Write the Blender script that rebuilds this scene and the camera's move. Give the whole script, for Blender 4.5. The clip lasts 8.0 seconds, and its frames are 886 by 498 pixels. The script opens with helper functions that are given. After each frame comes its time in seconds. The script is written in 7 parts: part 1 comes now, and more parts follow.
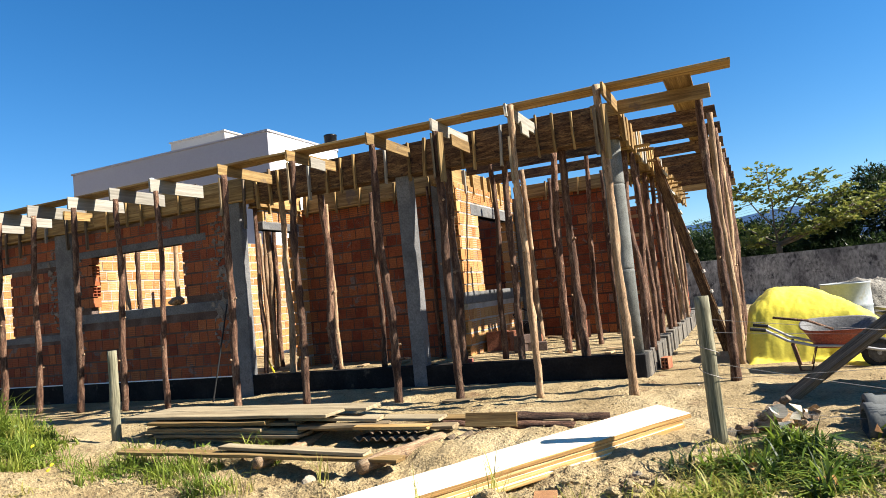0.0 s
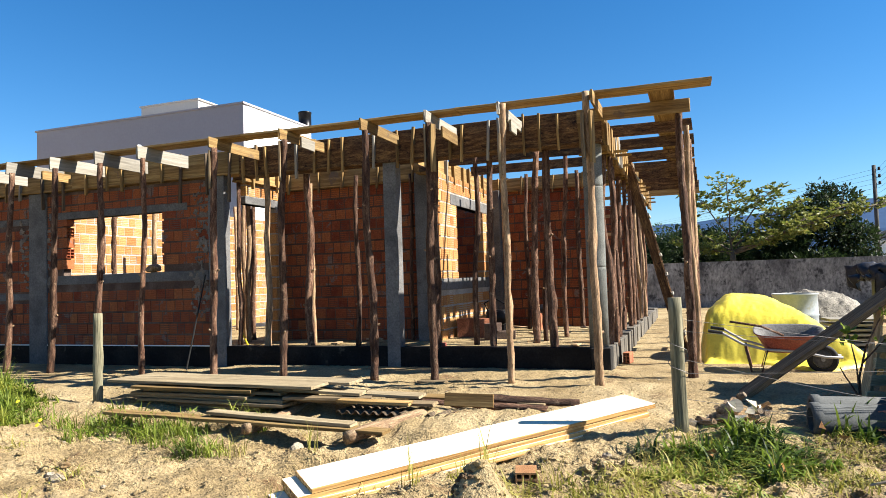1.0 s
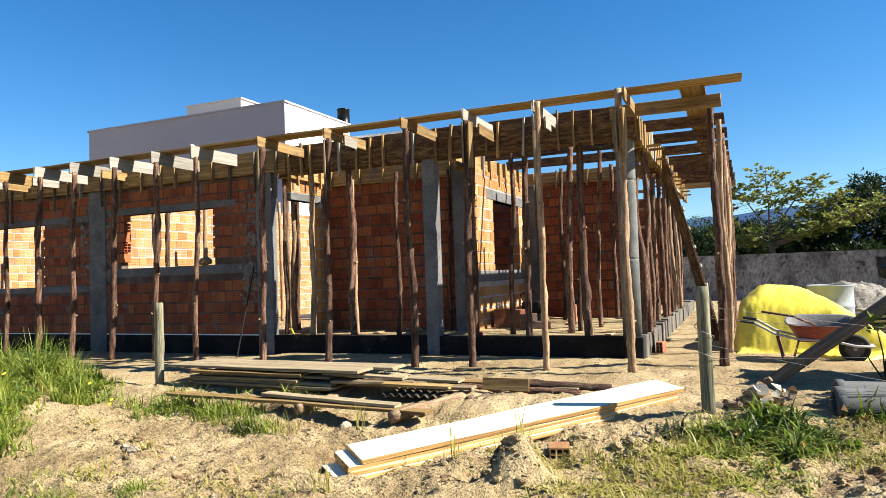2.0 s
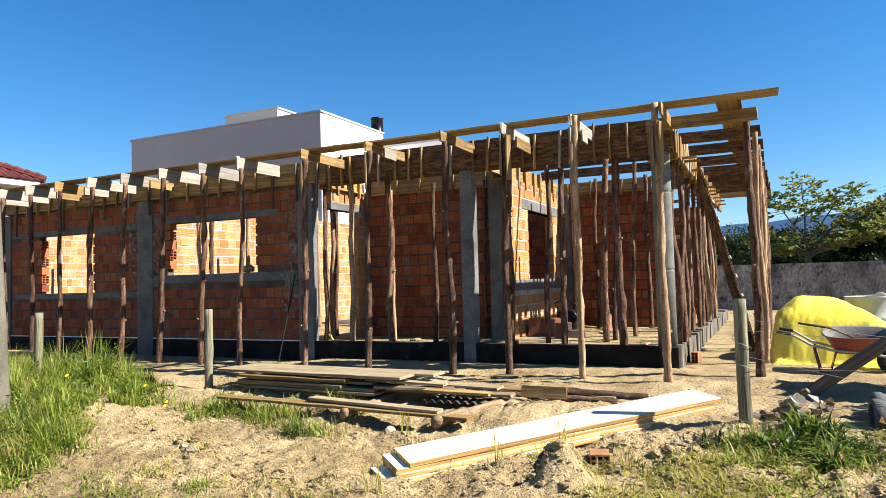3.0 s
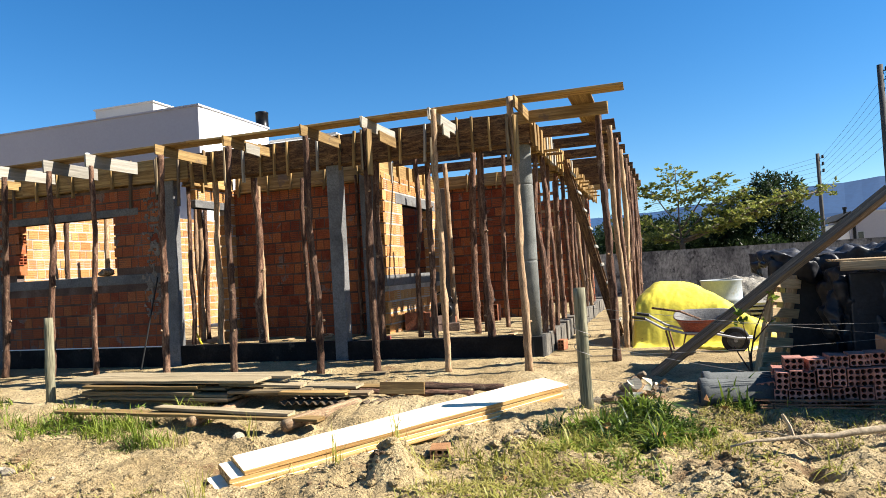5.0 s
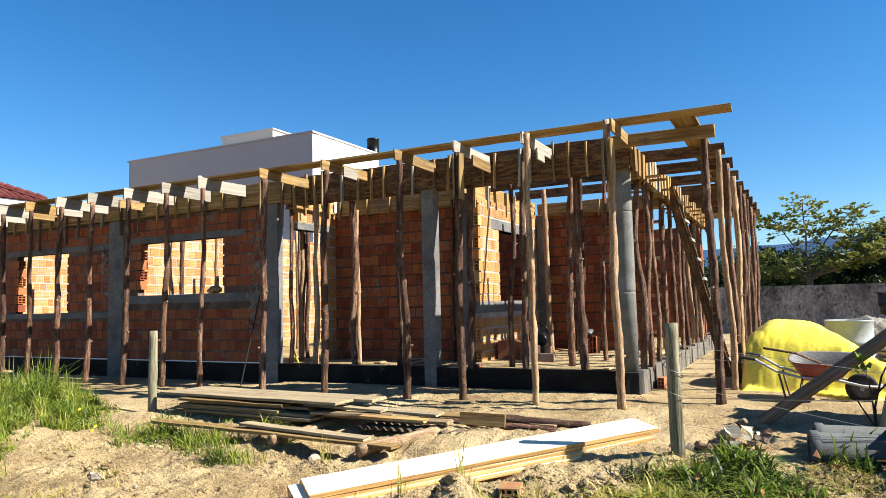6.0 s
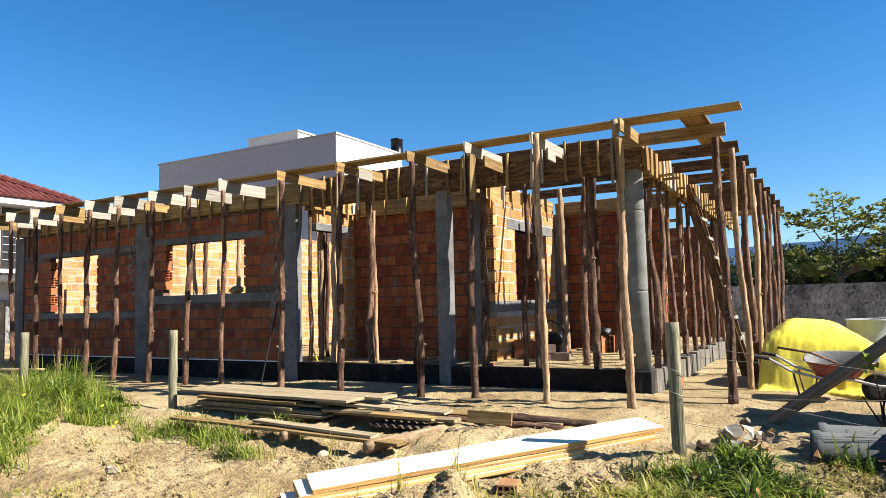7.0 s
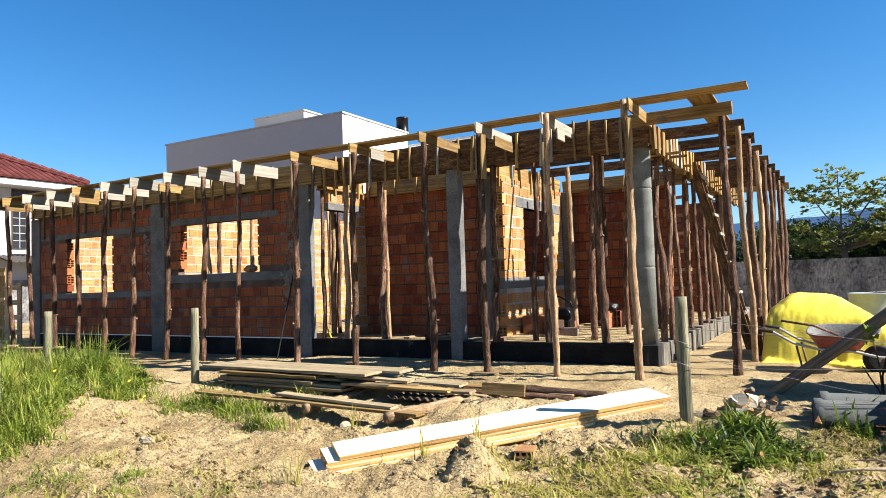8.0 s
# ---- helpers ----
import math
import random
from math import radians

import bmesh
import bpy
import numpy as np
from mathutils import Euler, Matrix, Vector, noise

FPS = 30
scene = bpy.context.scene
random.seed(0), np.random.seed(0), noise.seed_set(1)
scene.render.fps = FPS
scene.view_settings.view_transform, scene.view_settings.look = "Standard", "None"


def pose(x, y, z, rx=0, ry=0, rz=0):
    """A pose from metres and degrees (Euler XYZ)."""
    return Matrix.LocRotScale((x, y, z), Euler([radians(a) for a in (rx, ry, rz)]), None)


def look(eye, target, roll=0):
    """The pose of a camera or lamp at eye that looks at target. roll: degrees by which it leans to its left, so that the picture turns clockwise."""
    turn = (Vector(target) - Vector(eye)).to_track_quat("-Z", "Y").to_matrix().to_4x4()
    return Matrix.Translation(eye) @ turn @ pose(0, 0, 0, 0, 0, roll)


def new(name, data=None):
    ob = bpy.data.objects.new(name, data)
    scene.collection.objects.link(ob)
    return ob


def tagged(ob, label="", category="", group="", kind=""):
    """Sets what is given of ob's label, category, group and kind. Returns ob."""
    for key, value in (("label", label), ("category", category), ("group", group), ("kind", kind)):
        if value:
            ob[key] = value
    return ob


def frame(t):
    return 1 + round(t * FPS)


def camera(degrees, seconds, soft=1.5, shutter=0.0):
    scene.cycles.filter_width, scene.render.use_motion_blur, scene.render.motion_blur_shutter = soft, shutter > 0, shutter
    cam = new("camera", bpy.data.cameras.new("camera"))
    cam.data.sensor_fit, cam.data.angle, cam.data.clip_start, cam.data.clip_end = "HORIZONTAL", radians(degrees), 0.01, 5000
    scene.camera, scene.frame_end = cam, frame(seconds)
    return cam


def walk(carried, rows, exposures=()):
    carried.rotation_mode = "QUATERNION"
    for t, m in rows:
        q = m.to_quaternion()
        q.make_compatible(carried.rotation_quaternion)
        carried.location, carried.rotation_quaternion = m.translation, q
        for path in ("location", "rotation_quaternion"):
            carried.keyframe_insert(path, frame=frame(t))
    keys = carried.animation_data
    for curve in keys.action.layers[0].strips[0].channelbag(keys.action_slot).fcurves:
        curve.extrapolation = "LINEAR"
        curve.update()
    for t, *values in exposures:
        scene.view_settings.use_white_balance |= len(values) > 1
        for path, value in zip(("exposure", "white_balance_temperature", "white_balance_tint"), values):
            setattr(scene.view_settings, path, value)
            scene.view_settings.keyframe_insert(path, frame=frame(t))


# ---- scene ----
cam = camera(66.0, 8.0, soft=0.5)
PATH = [
    (0, (1.149, -8.047, 1.213), (0.349, -6.219, 1.352), -5.6),
    (0.5, (1.02, -8.257, 1.206), (0.409, -6.355, 1.297), -2.9),
    (1, (1.001, -8.463, 1.235), (0.31, -6.588, 1.324), -1.8),
    (1.5, (1.071, -8.593, 1.207), (0.375, -6.72, 1.283), -2.0),
    (1.7, (1.11, -8.684, 1.203), (0.357, -6.832, 1.273), -1.5),
    (2.8, (1.092, -9.025, 1.222), (0.27, -7.204, 1.306), -2.0),
    (3, (1.089, -9.062, 1.248), (0.225, -7.261, 1.343), -1.5),
    (3.5, (1.165, -9.113, 1.214), (0.183, -7.375, 1.335), -2.8),
    (4, (1.396, -9.014, 1.206), (0.502, -7.227, 1.291), -1.4),
    (4.5, (1.514, -8.924, 1.19), (0.822, -7.049, 1.262), -2.7),
    (4.7, (1.515, -8.881, 1.232), (0.91, -6.976, 1.296), -3.4),
    (5.8, (1.644, -8.538, 1.241), (0.872, -6.697, 1.363), -1.9),
    (6, (1.697, -8.519, 1.236), (0.794, -6.741, 1.394), -1.3),
    (6.5, (1.876, -8.409, 1.231), (0.931, -6.651, 1.359), -0.3),
    (7, (1.935, -8.5, 1.238), (0.956, -6.763, 1.395), -1.4),
    (7.5, (1.94, -8.712, 1.212), (0.906, -7.003, 1.303), -1.3),
    (8, (1.946, -8.75, 1.234), (0.955, -7.015, 1.326), -1.8),
]
walk(cam, [(t, look(eye, target, roll)) for t, eye, target, roll in PATH])

# ---------------------------------------------------------------- world, sun
SUN_TO = Vector((1.0, 0.21, 0.82)).normalized()
world = bpy.data.worlds.new("world")
scene.world = world
world.use_nodes = True
wn = world.node_tree
sky = wn.nodes.new("ShaderNodeTexSky")
sky.sky_type = 'NISHITA'
sky.sun_disc = False
sky.sun_elevation = math.asin(SUN_TO.z)
sky.sun_rotation = math.atan2(SUN_TO.x, SUN_TO.y)
sky.altitude = 0.0
sky.air_density = 1.0
sky.dust_density = 0.0
sky.ozone_density = 6.0
bg = wn.nodes["Background"]
bg.inputs["Strength"].default_value = 0.0535
deep = wn.nodes.new("ShaderNodeHueSaturation")
deep.inputs["Saturation"].default_value = 1.24
wn.links.new(sky.outputs["Color"], deep.inputs["Color"])
wn.links.new(deep.outputs["Color"], bg.inputs["Color"])
sun_data = bpy.data.lights.new("sun", 'SUN')
sun_data.energy = 5.0
sun_data.angle = radians(0.53)
sun_data.color = (1.0, 0.94, 0.84)
sun = new("sun", sun_data)
sun.matrix_world = look((0, 0, 0), tuple(-SUN_TO))
scene.view_settings.exposure = 1.62


# ---------------------------------------------------------------- materials
def node(nt, kind, **inputs):
    n = nt.nodes.new(kind)
    for key, value in inputs.items():
        n.inputs[key.replace("_", " ")].default_value = value
    return n


def mk(name, cols, scale=4.0, stretch=(1, 1, 1), rough=0.85, bump=0.3, fine=14.0, metal=0.0, rnd=0.12,
       stain=None, stain_scale=1.3, stain_at=0.55, contrast=0.45, spec=0.3, dist=0.01, thin=0.0):
    """Two scales of noise over a colour range, a spread from object to object, an optional stain colour and fine relief."""
    m = bpy.data.materials.new(name)
    m.use_nodes = True
    nt = m.node_tree
    L = nt.links.new
    b = nt.nodes["Principled BSDF"]
    tc = node(nt, "ShaderNodeTexCoord")
    info = node(nt, "ShaderNodeObjectInfo")
    off = node(nt, "ShaderNodeVectorMath")
    off.operation = 'MULTIPLY_ADD'
    rv = node(nt, "ShaderNodeCombineXYZ")
    for k in range(3):
        L(info.outputs["Random"], rv.inputs[k])
    L(rv.outputs[0], off.inputs[0])
    off.inputs[1].default_value = (31.0, 17.0, 23.0)
    L(tc.outputs["Object"], off.inputs[2])
    mp = node(nt, "ShaderNodeMapping")
    mp.inputs["Scale"].default_value = stretch
    L(off.outputs[0], mp.inputs["Vector"])
    n1 = node(nt, "ShaderNodeTexNoise", Scale=scale, Detail=5.0, Roughness=0.6)
    L(mp.outputs[0], n1.inputs["Vector"])
    n2 = node(nt, "ShaderNodeTexNoise", Scale=scale * fine, Detail=4.0, Roughness=0.65)
    L(mp.outputs[0], n2.inputs["Vector"])
    ramp = node(nt, "ShaderNodeValToRGB")
    el = ramp.color_ramp.elements
    while len(el) < len(cols):
        el.new(0.5)
    for i, c in enumerate(cols):
        el[i].position = 0.3 + 0.4 * i / max(1, len(cols) - 1)
        el[i].color = (*c, 1)
    L(n1.outputs["Fac"], ramp.inputs[0])
    col = ramp.outputs["Color"]
    if stain:
        n3 = node(nt, "ShaderNodeTexNoise", Scale=stain_scale, Detail=6.0, Roughness=0.7)
        L(off.outputs[0], n3.inputs["Vector"])
        r3 = node(nt, "ShaderNodeMapRange")
        r3.inputs["From Min"].default_value = stain_at
        r3.inputs["From Max"].default_value = stain_at + 0.08
        L(n3.outputs["Fac"], r3.inputs["Value"])
        mx = node(nt, "ShaderNodeMix")
        mx.data_type = 'RGBA'
        L(r3.outputs[0], mx.inputs[0])
        L(col, mx.inputs[6])
        mx.inputs[7].default_value = (*stain, 1)
        col = mx.outputs[2]
    r2 = node(nt, "ShaderNodeMapRange")
    r2.inputs["From Min"].default_value = 0.3
    r2.inputs["From Max"].default_value = 0.7
    r2.inputs["To Min"].default_value = 1 - contrast
    r2.inputs["To Max"].default_value = 1 + contrast * 0.6
    L(n2.outputs["Fac"], r2.inputs["Value"])
    rr = node(nt, "ShaderNodeMapRange")
    rr.inputs["To Min"].default_value = 1 - rnd
    rr.inputs["To Max"].default_value = 1 + rnd
    L(info.outputs["Random"], rr.inputs["Value"])
    mul = node(nt, "ShaderNodeMath")
    mul.operation = 'MULTIPLY'
    L(r2.outputs[0], mul.inputs[0])
    L(rr.outputs[0], mul.inputs[1])
    hsv = node(nt, "ShaderNodeHueSaturation")
    L(col, hsv.inputs["Color"])
    L(mul.outputs[0], hsv.inputs["Value"])
    L(hsv.outputs[0], b.inputs["Base Color"])
    b.inputs["Roughness"].default_value = rough
    b.inputs["Metallic"].default_value = metal
    b.inputs["Specular IOR Level"].default_value = spec
    if thin:
        tr = node(nt, "ShaderNodeBsdfTranslucent")
        L(hsv.outputs[0], tr.inputs["Color"])
        ms = node(nt, "ShaderNodeMixShader")
        ms.inputs[0].default_value = thin
        L(b.outputs[0], ms.inputs[1])
        L(tr.outputs[0], ms.inputs[2])
        L(ms.outputs[0], nt.nodes["Material Output"].inputs["Surface"])
    if bump:
        bp = node(nt, "ShaderNodeBump")
        bp.inputs["Strength"].default_value = bump
        bp.inputs["Distance"].default_value = dist
        add = node(nt, "ShaderNodeMath")
        L(n1.outputs["Fac"], add.inputs[0])
        L(n2.outputs["Fac"], add.inputs[1])
        L(add.outputs[0], bp.inputs["Height"])
        L(bp.outputs[0], b.inputs["Normal"])
    return m


GRAIN = (0.5, 13.0, 13.0)      # along local x
GRAINZ = (6.0, 6.0, 0.4)      # along local z
M_SAND = mk("sand", [(0.215, 0.150, 0.067), (0.360, 0.266, 0.133), (0.460, 0.356, 0.195)], 1.3, fine=30, bump=1.0, rnd=0,
            stain=(0.205, 0.125, 0.058), stain_scale=1.5, stain_at=0.58, contrast=0.48, dist=0.04)


def brick_material(name, tones, smear, smear_at):
    """Fired clay, its tone varying from block to block, with grey mortar smeared across the wall here and there."""
    m = bpy.data.materials.new(name)
    m.use_nodes = True
    nt = m.node_tree
    L = nt.links.new
    b = nt.nodes["Principled BSDF"]
    info = node(nt, "ShaderNodeObjectInfo")
    geo = node(nt, "ShaderNodeNewGeometry")
    ramp = node(nt, "ShaderNodeValToRGB")
    el = ramp.color_ramp.elements
    while len(el) < len(tones):
        el.new(0.5)
    for e, (p, c) in zip(el, tones):
        e.position = p
        e.color = (*c, 1)
    n1 = node(nt, "ShaderNodeTexNoise", Scale=7.0, Detail=5.0, Roughness=0.6)
    L(geo.outputs["Position"], n1.inputs["Vector"])
    mixf = node(nt, "ShaderNodeMath")
    mixf.operation = 'MULTIPLY_ADD'
    L(n1.outputs["Fac"], mixf.inputs[0])
    mixf.inputs[1].default_value = 0.7
    half = node(nt, "ShaderNodeMath")
    half.operation = 'MULTIPLY_ADD'
    L(info.outputs["Random"], half.inputs[0])
    half.inputs[1].default_value = 0.8
    half.inputs[2].default_value = -0.32
    L(half.outputs[0], mixf.inputs[2])
    L(mixf.outputs[0], ramp.inputs[0])
    n3 = node(nt, "ShaderNodeTexNoise", Scale=3.6, Detail=7.0, Roughness=0.72, Distortion=0.6)
    L(geo.outputs["Position"], n3.inputs["Vector"])
    r3 = node(nt, "ShaderNodeMapRange")
    r3.inputs["From Min"].default_value = smear_at
    r3.inputs["From Max"].default_value = smear_at + 0.055
    r3.inputs["To Max"].default_value = 0.85
    L(n3.outputs["Fac"], r3.inputs["Value"])
    mx = node(nt, "ShaderNodeMix")
    mx.data_type = 'RGBA'
    L(r3.outputs[0], mx.inputs[0])
    L(ramp.outputs["Color"], mx.inputs[6])
    mx.inputs[7].default_value = (*smear, 1)
    n2 = node(nt, "ShaderNodeTexNoise", Scale=60.0, Detail=4.0, Roughness=0.7)
    L(geo.outputs["Position"], n2.inputs["Vector"])
    r2 = node(nt, "ShaderNodeMapRange")
    r2.inputs["From Min"].default_value = 0.3
    r2.inputs["From Max"].default_value = 0.7
    r2.inputs["To Min"].default_value = 0.56
    r2.inputs["To Max"].default_value = 1.3
    L(n2.outputs["Fac"], r2.inputs["Value"])
    hsv = node(nt, "ShaderNodeHueSaturation")
    L(mx.outputs[2], hsv.inputs["Color"])
    L(r2.outputs[0], hsv.inputs["Value"])
    L(hsv.outputs[0], b.inputs["Base Color"])
    b.inputs["Roughness"].default_value = 0.9
    b.inputs["Specular IOR Level"].default_value = 0.2
    bp = node(nt, "ShaderNodeBump")
    bp.inputs["Strength"].default_value = 0.8
    bp.inputs["Distance"].default_value = 0.008
    L(n2.outputs["Fac"], bp.inputs["Height"])
    L(bp.outputs[0], b.inputs["Normal"])
    return m


# One clay, its light put into two tones: shaded red, sunlit yellow.
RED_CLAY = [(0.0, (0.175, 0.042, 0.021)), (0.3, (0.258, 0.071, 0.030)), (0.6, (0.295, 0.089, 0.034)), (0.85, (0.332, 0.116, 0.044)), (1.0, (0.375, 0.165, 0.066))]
SUNLIT_CLAY = [(0.0, (0.36, 0.155, 0.054)), (0.3, (0.42, 0.20, 0.070)), (0.6, (0.46, 0.24, 0.088)), (0.85, (0.49, 0.275, 0.108)), (1.0, (0.52, 0.32, 0.145))]
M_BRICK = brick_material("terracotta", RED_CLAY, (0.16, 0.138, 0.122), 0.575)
M_BRICKSUNLIT = brick_material("sunlit_terracotta", SUNLIT_CLAY, (0.26, 0.235, 0.20), 0.60)
M_BRICKPILE = mk("terracotta_loose", [(0.18, 0.072, 0.055), (0.30, 0.13, 0.10), (0.42, 0.205, 0.165)], 6, fine=9, bump=0.25, rnd=0.2)
M_BRICKMID = mk("terracotta_red", [(0.24, 0.085, 0.045), (0.34, 0.125, 0.062), (0.43, 0.18, 0.09)], 6, fine=9, bump=0.3, rnd=0.2)
# The sunlit walls' mortar, with the sun's brightness put into its colour.
M_MORTARSUNLIT = mk("sunlit_mortar", [(0.25, 0.225, 0.19), (0.36, 0.335, 0.295), (0.46, 0.43, 0.385)], 3, fine=20, bump=0.7, contrast=0.35, dist=0.02)
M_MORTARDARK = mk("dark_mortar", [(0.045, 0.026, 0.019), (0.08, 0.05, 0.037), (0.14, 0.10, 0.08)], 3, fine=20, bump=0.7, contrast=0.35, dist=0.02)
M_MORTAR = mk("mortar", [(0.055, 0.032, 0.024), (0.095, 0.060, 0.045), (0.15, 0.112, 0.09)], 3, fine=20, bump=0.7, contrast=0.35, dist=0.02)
M_SMEAR = mk("mortar_smear", [(0.10, 0.082, 0.068), (0.17, 0.14, 0.115), (0.25, 0.21, 0.17)], 5, fine=14, bump=0.8, contrast=0.4)
M_CONC = mk("concrete", [(0.072, 0.070, 0.069), (0.120, 0.118, 0.116), (0.19, 0.185, 0.18)], 2.2, fine=20, bump=0.5,
            stain=(0.095, 0.09, 0.085), stain_scale=2.2, stain_at=0.56, contrast=0.35)
M_PIPE = mk("concrete_pipe", [(0.085, 0.088, 0.080), (0.135, 0.138, 0.126), (0.18, 0.182, 0.168)], 3.5, fine=24, bump=0.5, contrast=0.45)
M_TAR = mk("tar", [(0.006, 0.006, 0.006), (0.012, 0.011, 0.011), (0.03, 0.027, 0.024)], 2.0, fine=18, rough=0.8, bump=0.4,
           stain=(0.075, 0.062, 0.046), stain_scale=3.0, stain_at=0.60, spec=0.12)
M_YELLOWCLAY = mk("yellow_clay", [(0.22, 0.10, 0.04), (0.34, 0.175, 0.075), (0.42, 0.25, 0.12)], 6.0, fine=20, bump=0.4, contrast=0.5)
M_DRAIN = mk("drain_concrete", [(0.055, 0.06, 0.062), (0.10, 0.106, 0.105)], 2.5, fine=30, bump=0.3, contrast=0.3)
M_TARCONC = mk("tar_streaked_concrete", [(0.008, 0.008, 0.008), (0.016, 0.015, 0.014), (0.085, 0.078, 0.068)], 3.0, (3, 3, 0.5), fine=8, bump=0.3, contrast=0.3)
M_BLOCK = mk("stained_block", [(0.05, 0.046, 0.04), (0.125, 0.112, 0.093), (0.22, 0.195, 0.155)], 3.0, (2.5, 2.5, 0.8), fine=12, bump=0.5, contrast=0.4)
M_FORM = mk("form_board", [(0.115, 0.062, 0.020), (0.245, 0.150, 0.052), (0.37, 0.25, 0.10)], 2.0, GRAIN, bump=0.25, fine=6, rnd=0.35,
            stain=(0.15, 0.10, 0.06), stain_scale=2.5, stain_at=0.6, contrast=0.4)
M_FORMDARK = mk("dark_form_board", [(0.035, 0.016, 0.007), (0.115, 0.057, 0.022), (0.255, 0.145, 0.055)], 3.0, (1.6, 9.0, 9.0), bump=0.7, fine=5, rnd=0.2,
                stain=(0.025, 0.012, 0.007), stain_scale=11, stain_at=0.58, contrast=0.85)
M_PALE = mk("pale_board", [(0.185, 0.165, 0.13), (0.245, 0.223, 0.182), (0.31, 0.285, 0.24)], 2.0, GRAIN, bump=0.2, fine=6, rnd=0.2, contrast=0.28)
M_OLD = mk("weathered_board", [(0.10, 0.068, 0.036), (0.20, 0.145, 0.08), (0.30, 0.225, 0.13)], 2.0, GRAIN, bump=0.4, fine=6, rnd=0.25)
M_OLDTOP = mk("sun_bleached_board", [(0.17, 0.128, 0.072), (0.29, 0.228, 0.135), (0.385, 0.31, 0.195)], 2.0, GRAIN, bump=0.4, fine=6, rnd=0.18)
M_NEW = mk("new_pine", [(0.74, 0.61, 0.42), (0.82, 0.71, 0.53), (0.86, 0.77, 0.61)], 1.6, GRAIN, bump=0.12, fine=7, rnd=0.04, contrast=0.15)
M_NEWEDGE = mk("new_pine_waney_edge", [(0.10, 0.038, 0.012), (0.45, 0.265, 0.09), (0.74, 0.55, 0.27)], 2.6, (0.25, 14.0, 14.0), bump=0.3, fine=5, rnd=0.15, contrast=0.3)
M_DARKOLD = mk("dark_weathered_plank", [(0.06, 0.042, 0.025), (0.12, 0.086, 0.054), (0.21, 0.155, 0.10)], 2.0, GRAIN, bump=0.6, fine=6, rnd=0.1, contrast=0.5)
M_BARK = mk("bark", [(0.030, 0.014, 0.009), (0.140, 0.070, 0.042), (0.31, 0.19, 0.12)], 4.0, (6.0, 6.0, 1.1), bump=1.0, fine=6, rnd=0.4, stain=(0.33, 0.225, 0.145), stain_scale=8, stain_at=0.61, contrast=0.75, dist=0.03)
M_PEEL = mk("peeled_pole", [(0.16, 0.095, 0.05), (0.32, 0.205, 0.115), (0.47, 0.335, 0.20)], 4.0, (6.0, 6.0, 0.8), bump=0.9, fine=6, rnd=0.2,
            stain=(0.11, 0.065, 0.04), stain_scale=8, stain_at=0.59, contrast=0.6)
M_LEAN = mk("brown_weathered_plank", [(0.09, 0.058, 0.032), (0.20, 0.138, 0.082), (0.35, 0.25, 0.155)], 2.5, GRAIN, bump=0.9, fine=6, rnd=0.1, contrast=0.55)
M_POST = mk("treated_post", [(0.075, 0.07, 0.042), (0.15, 0.138, 0.086), (0.25, 0.225, 0.148)], 3.0, GRAINZ, bump=0.4, fine=4, rnd=0.1)
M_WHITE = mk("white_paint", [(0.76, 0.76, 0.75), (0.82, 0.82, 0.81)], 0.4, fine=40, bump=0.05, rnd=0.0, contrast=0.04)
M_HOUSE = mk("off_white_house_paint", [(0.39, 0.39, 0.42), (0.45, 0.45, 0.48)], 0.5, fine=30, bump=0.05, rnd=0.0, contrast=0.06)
# White house walls facing away from the sun, their shade put into grey.
M_GREYSHADE = mk("grey_house_shade", [(0.315, 0.305, 0.33), (0.345, 0.335, 0.36)], 0.4, fine=40, bump=0.05, rnd=0.0, contrast=0.05)
M_BEIGE = mk("beige_paint", [(0.46, 0.43, 0.38), (0.52, 0.49, 0.44)], 0.5, fine=40, bump=0.05, rnd=0.0, contrast=0.05)
M_TRIM = mk("grey_trim", [(0.35, 0.35, 0.36), (0.42, 0.42, 0.42)], 1, bump=0, rnd=0.0, contrast=0.08)
M_FLUE = mk("black_metal", [(0.008, 0.008, 0.009), (0.02, 0.02, 0.022)], 3, rough=0.35, metal=0.6, bump=0.0)
M_DARKPOLE = mk("dark_pole", [(0.03, 0.029, 0.028), (0.06, 0.057, 0.053), (0.10, 0.093, 0.085)], 4, (4, 4, 0.5), bump=0.3, rnd=0.1)
M_TILE = mk("roof_tile", [(0.062, 0.011, 0.010), (0.092, 0.019, 0.016), (0.125, 0.034, 0.027)], 2, bump=0.1, rnd=0.15)
M_GLASS = mk("dark_window_glass", [(0.015, 0.017, 0.02), (0.03, 0.033, 0.04)], 1, rough=0.08, bump=0, rnd=0, spec=0.6)
M_POLE = mk("pole_concrete", [(0.080, 0.073, 0.054), (0.130, 0.119, 0.091), (0.185, 0.17, 0.134)], 2.4, (1.2, 1.2, 0.6), fine=24, bump=0.7,
            stain=(0.085, 0.078, 0.06), stain_scale=26, stain_at=0.66, contrast=0.38)
M_WALL = mk("mouldy_render", [(0.075, 0.072, 0.074), (0.20, 0.193, 0.19), (0.33, 0.32, 0.305)], 1.6, (1, 1, 0.5), fine=10, bump=0.4,
            stain=(0.05, 0.048, 0.05), stain_scale=2.6, stain_at=0.55, contrast=0.6)
M_YELLOW = mk("yellow_tarpaulin", [(0.62, 0.52, 0.05), (0.72, 0.62, 0.09)], 2.5, rough=0.42, bump=0.35, fine=9, rnd=0, contrast=0.12)
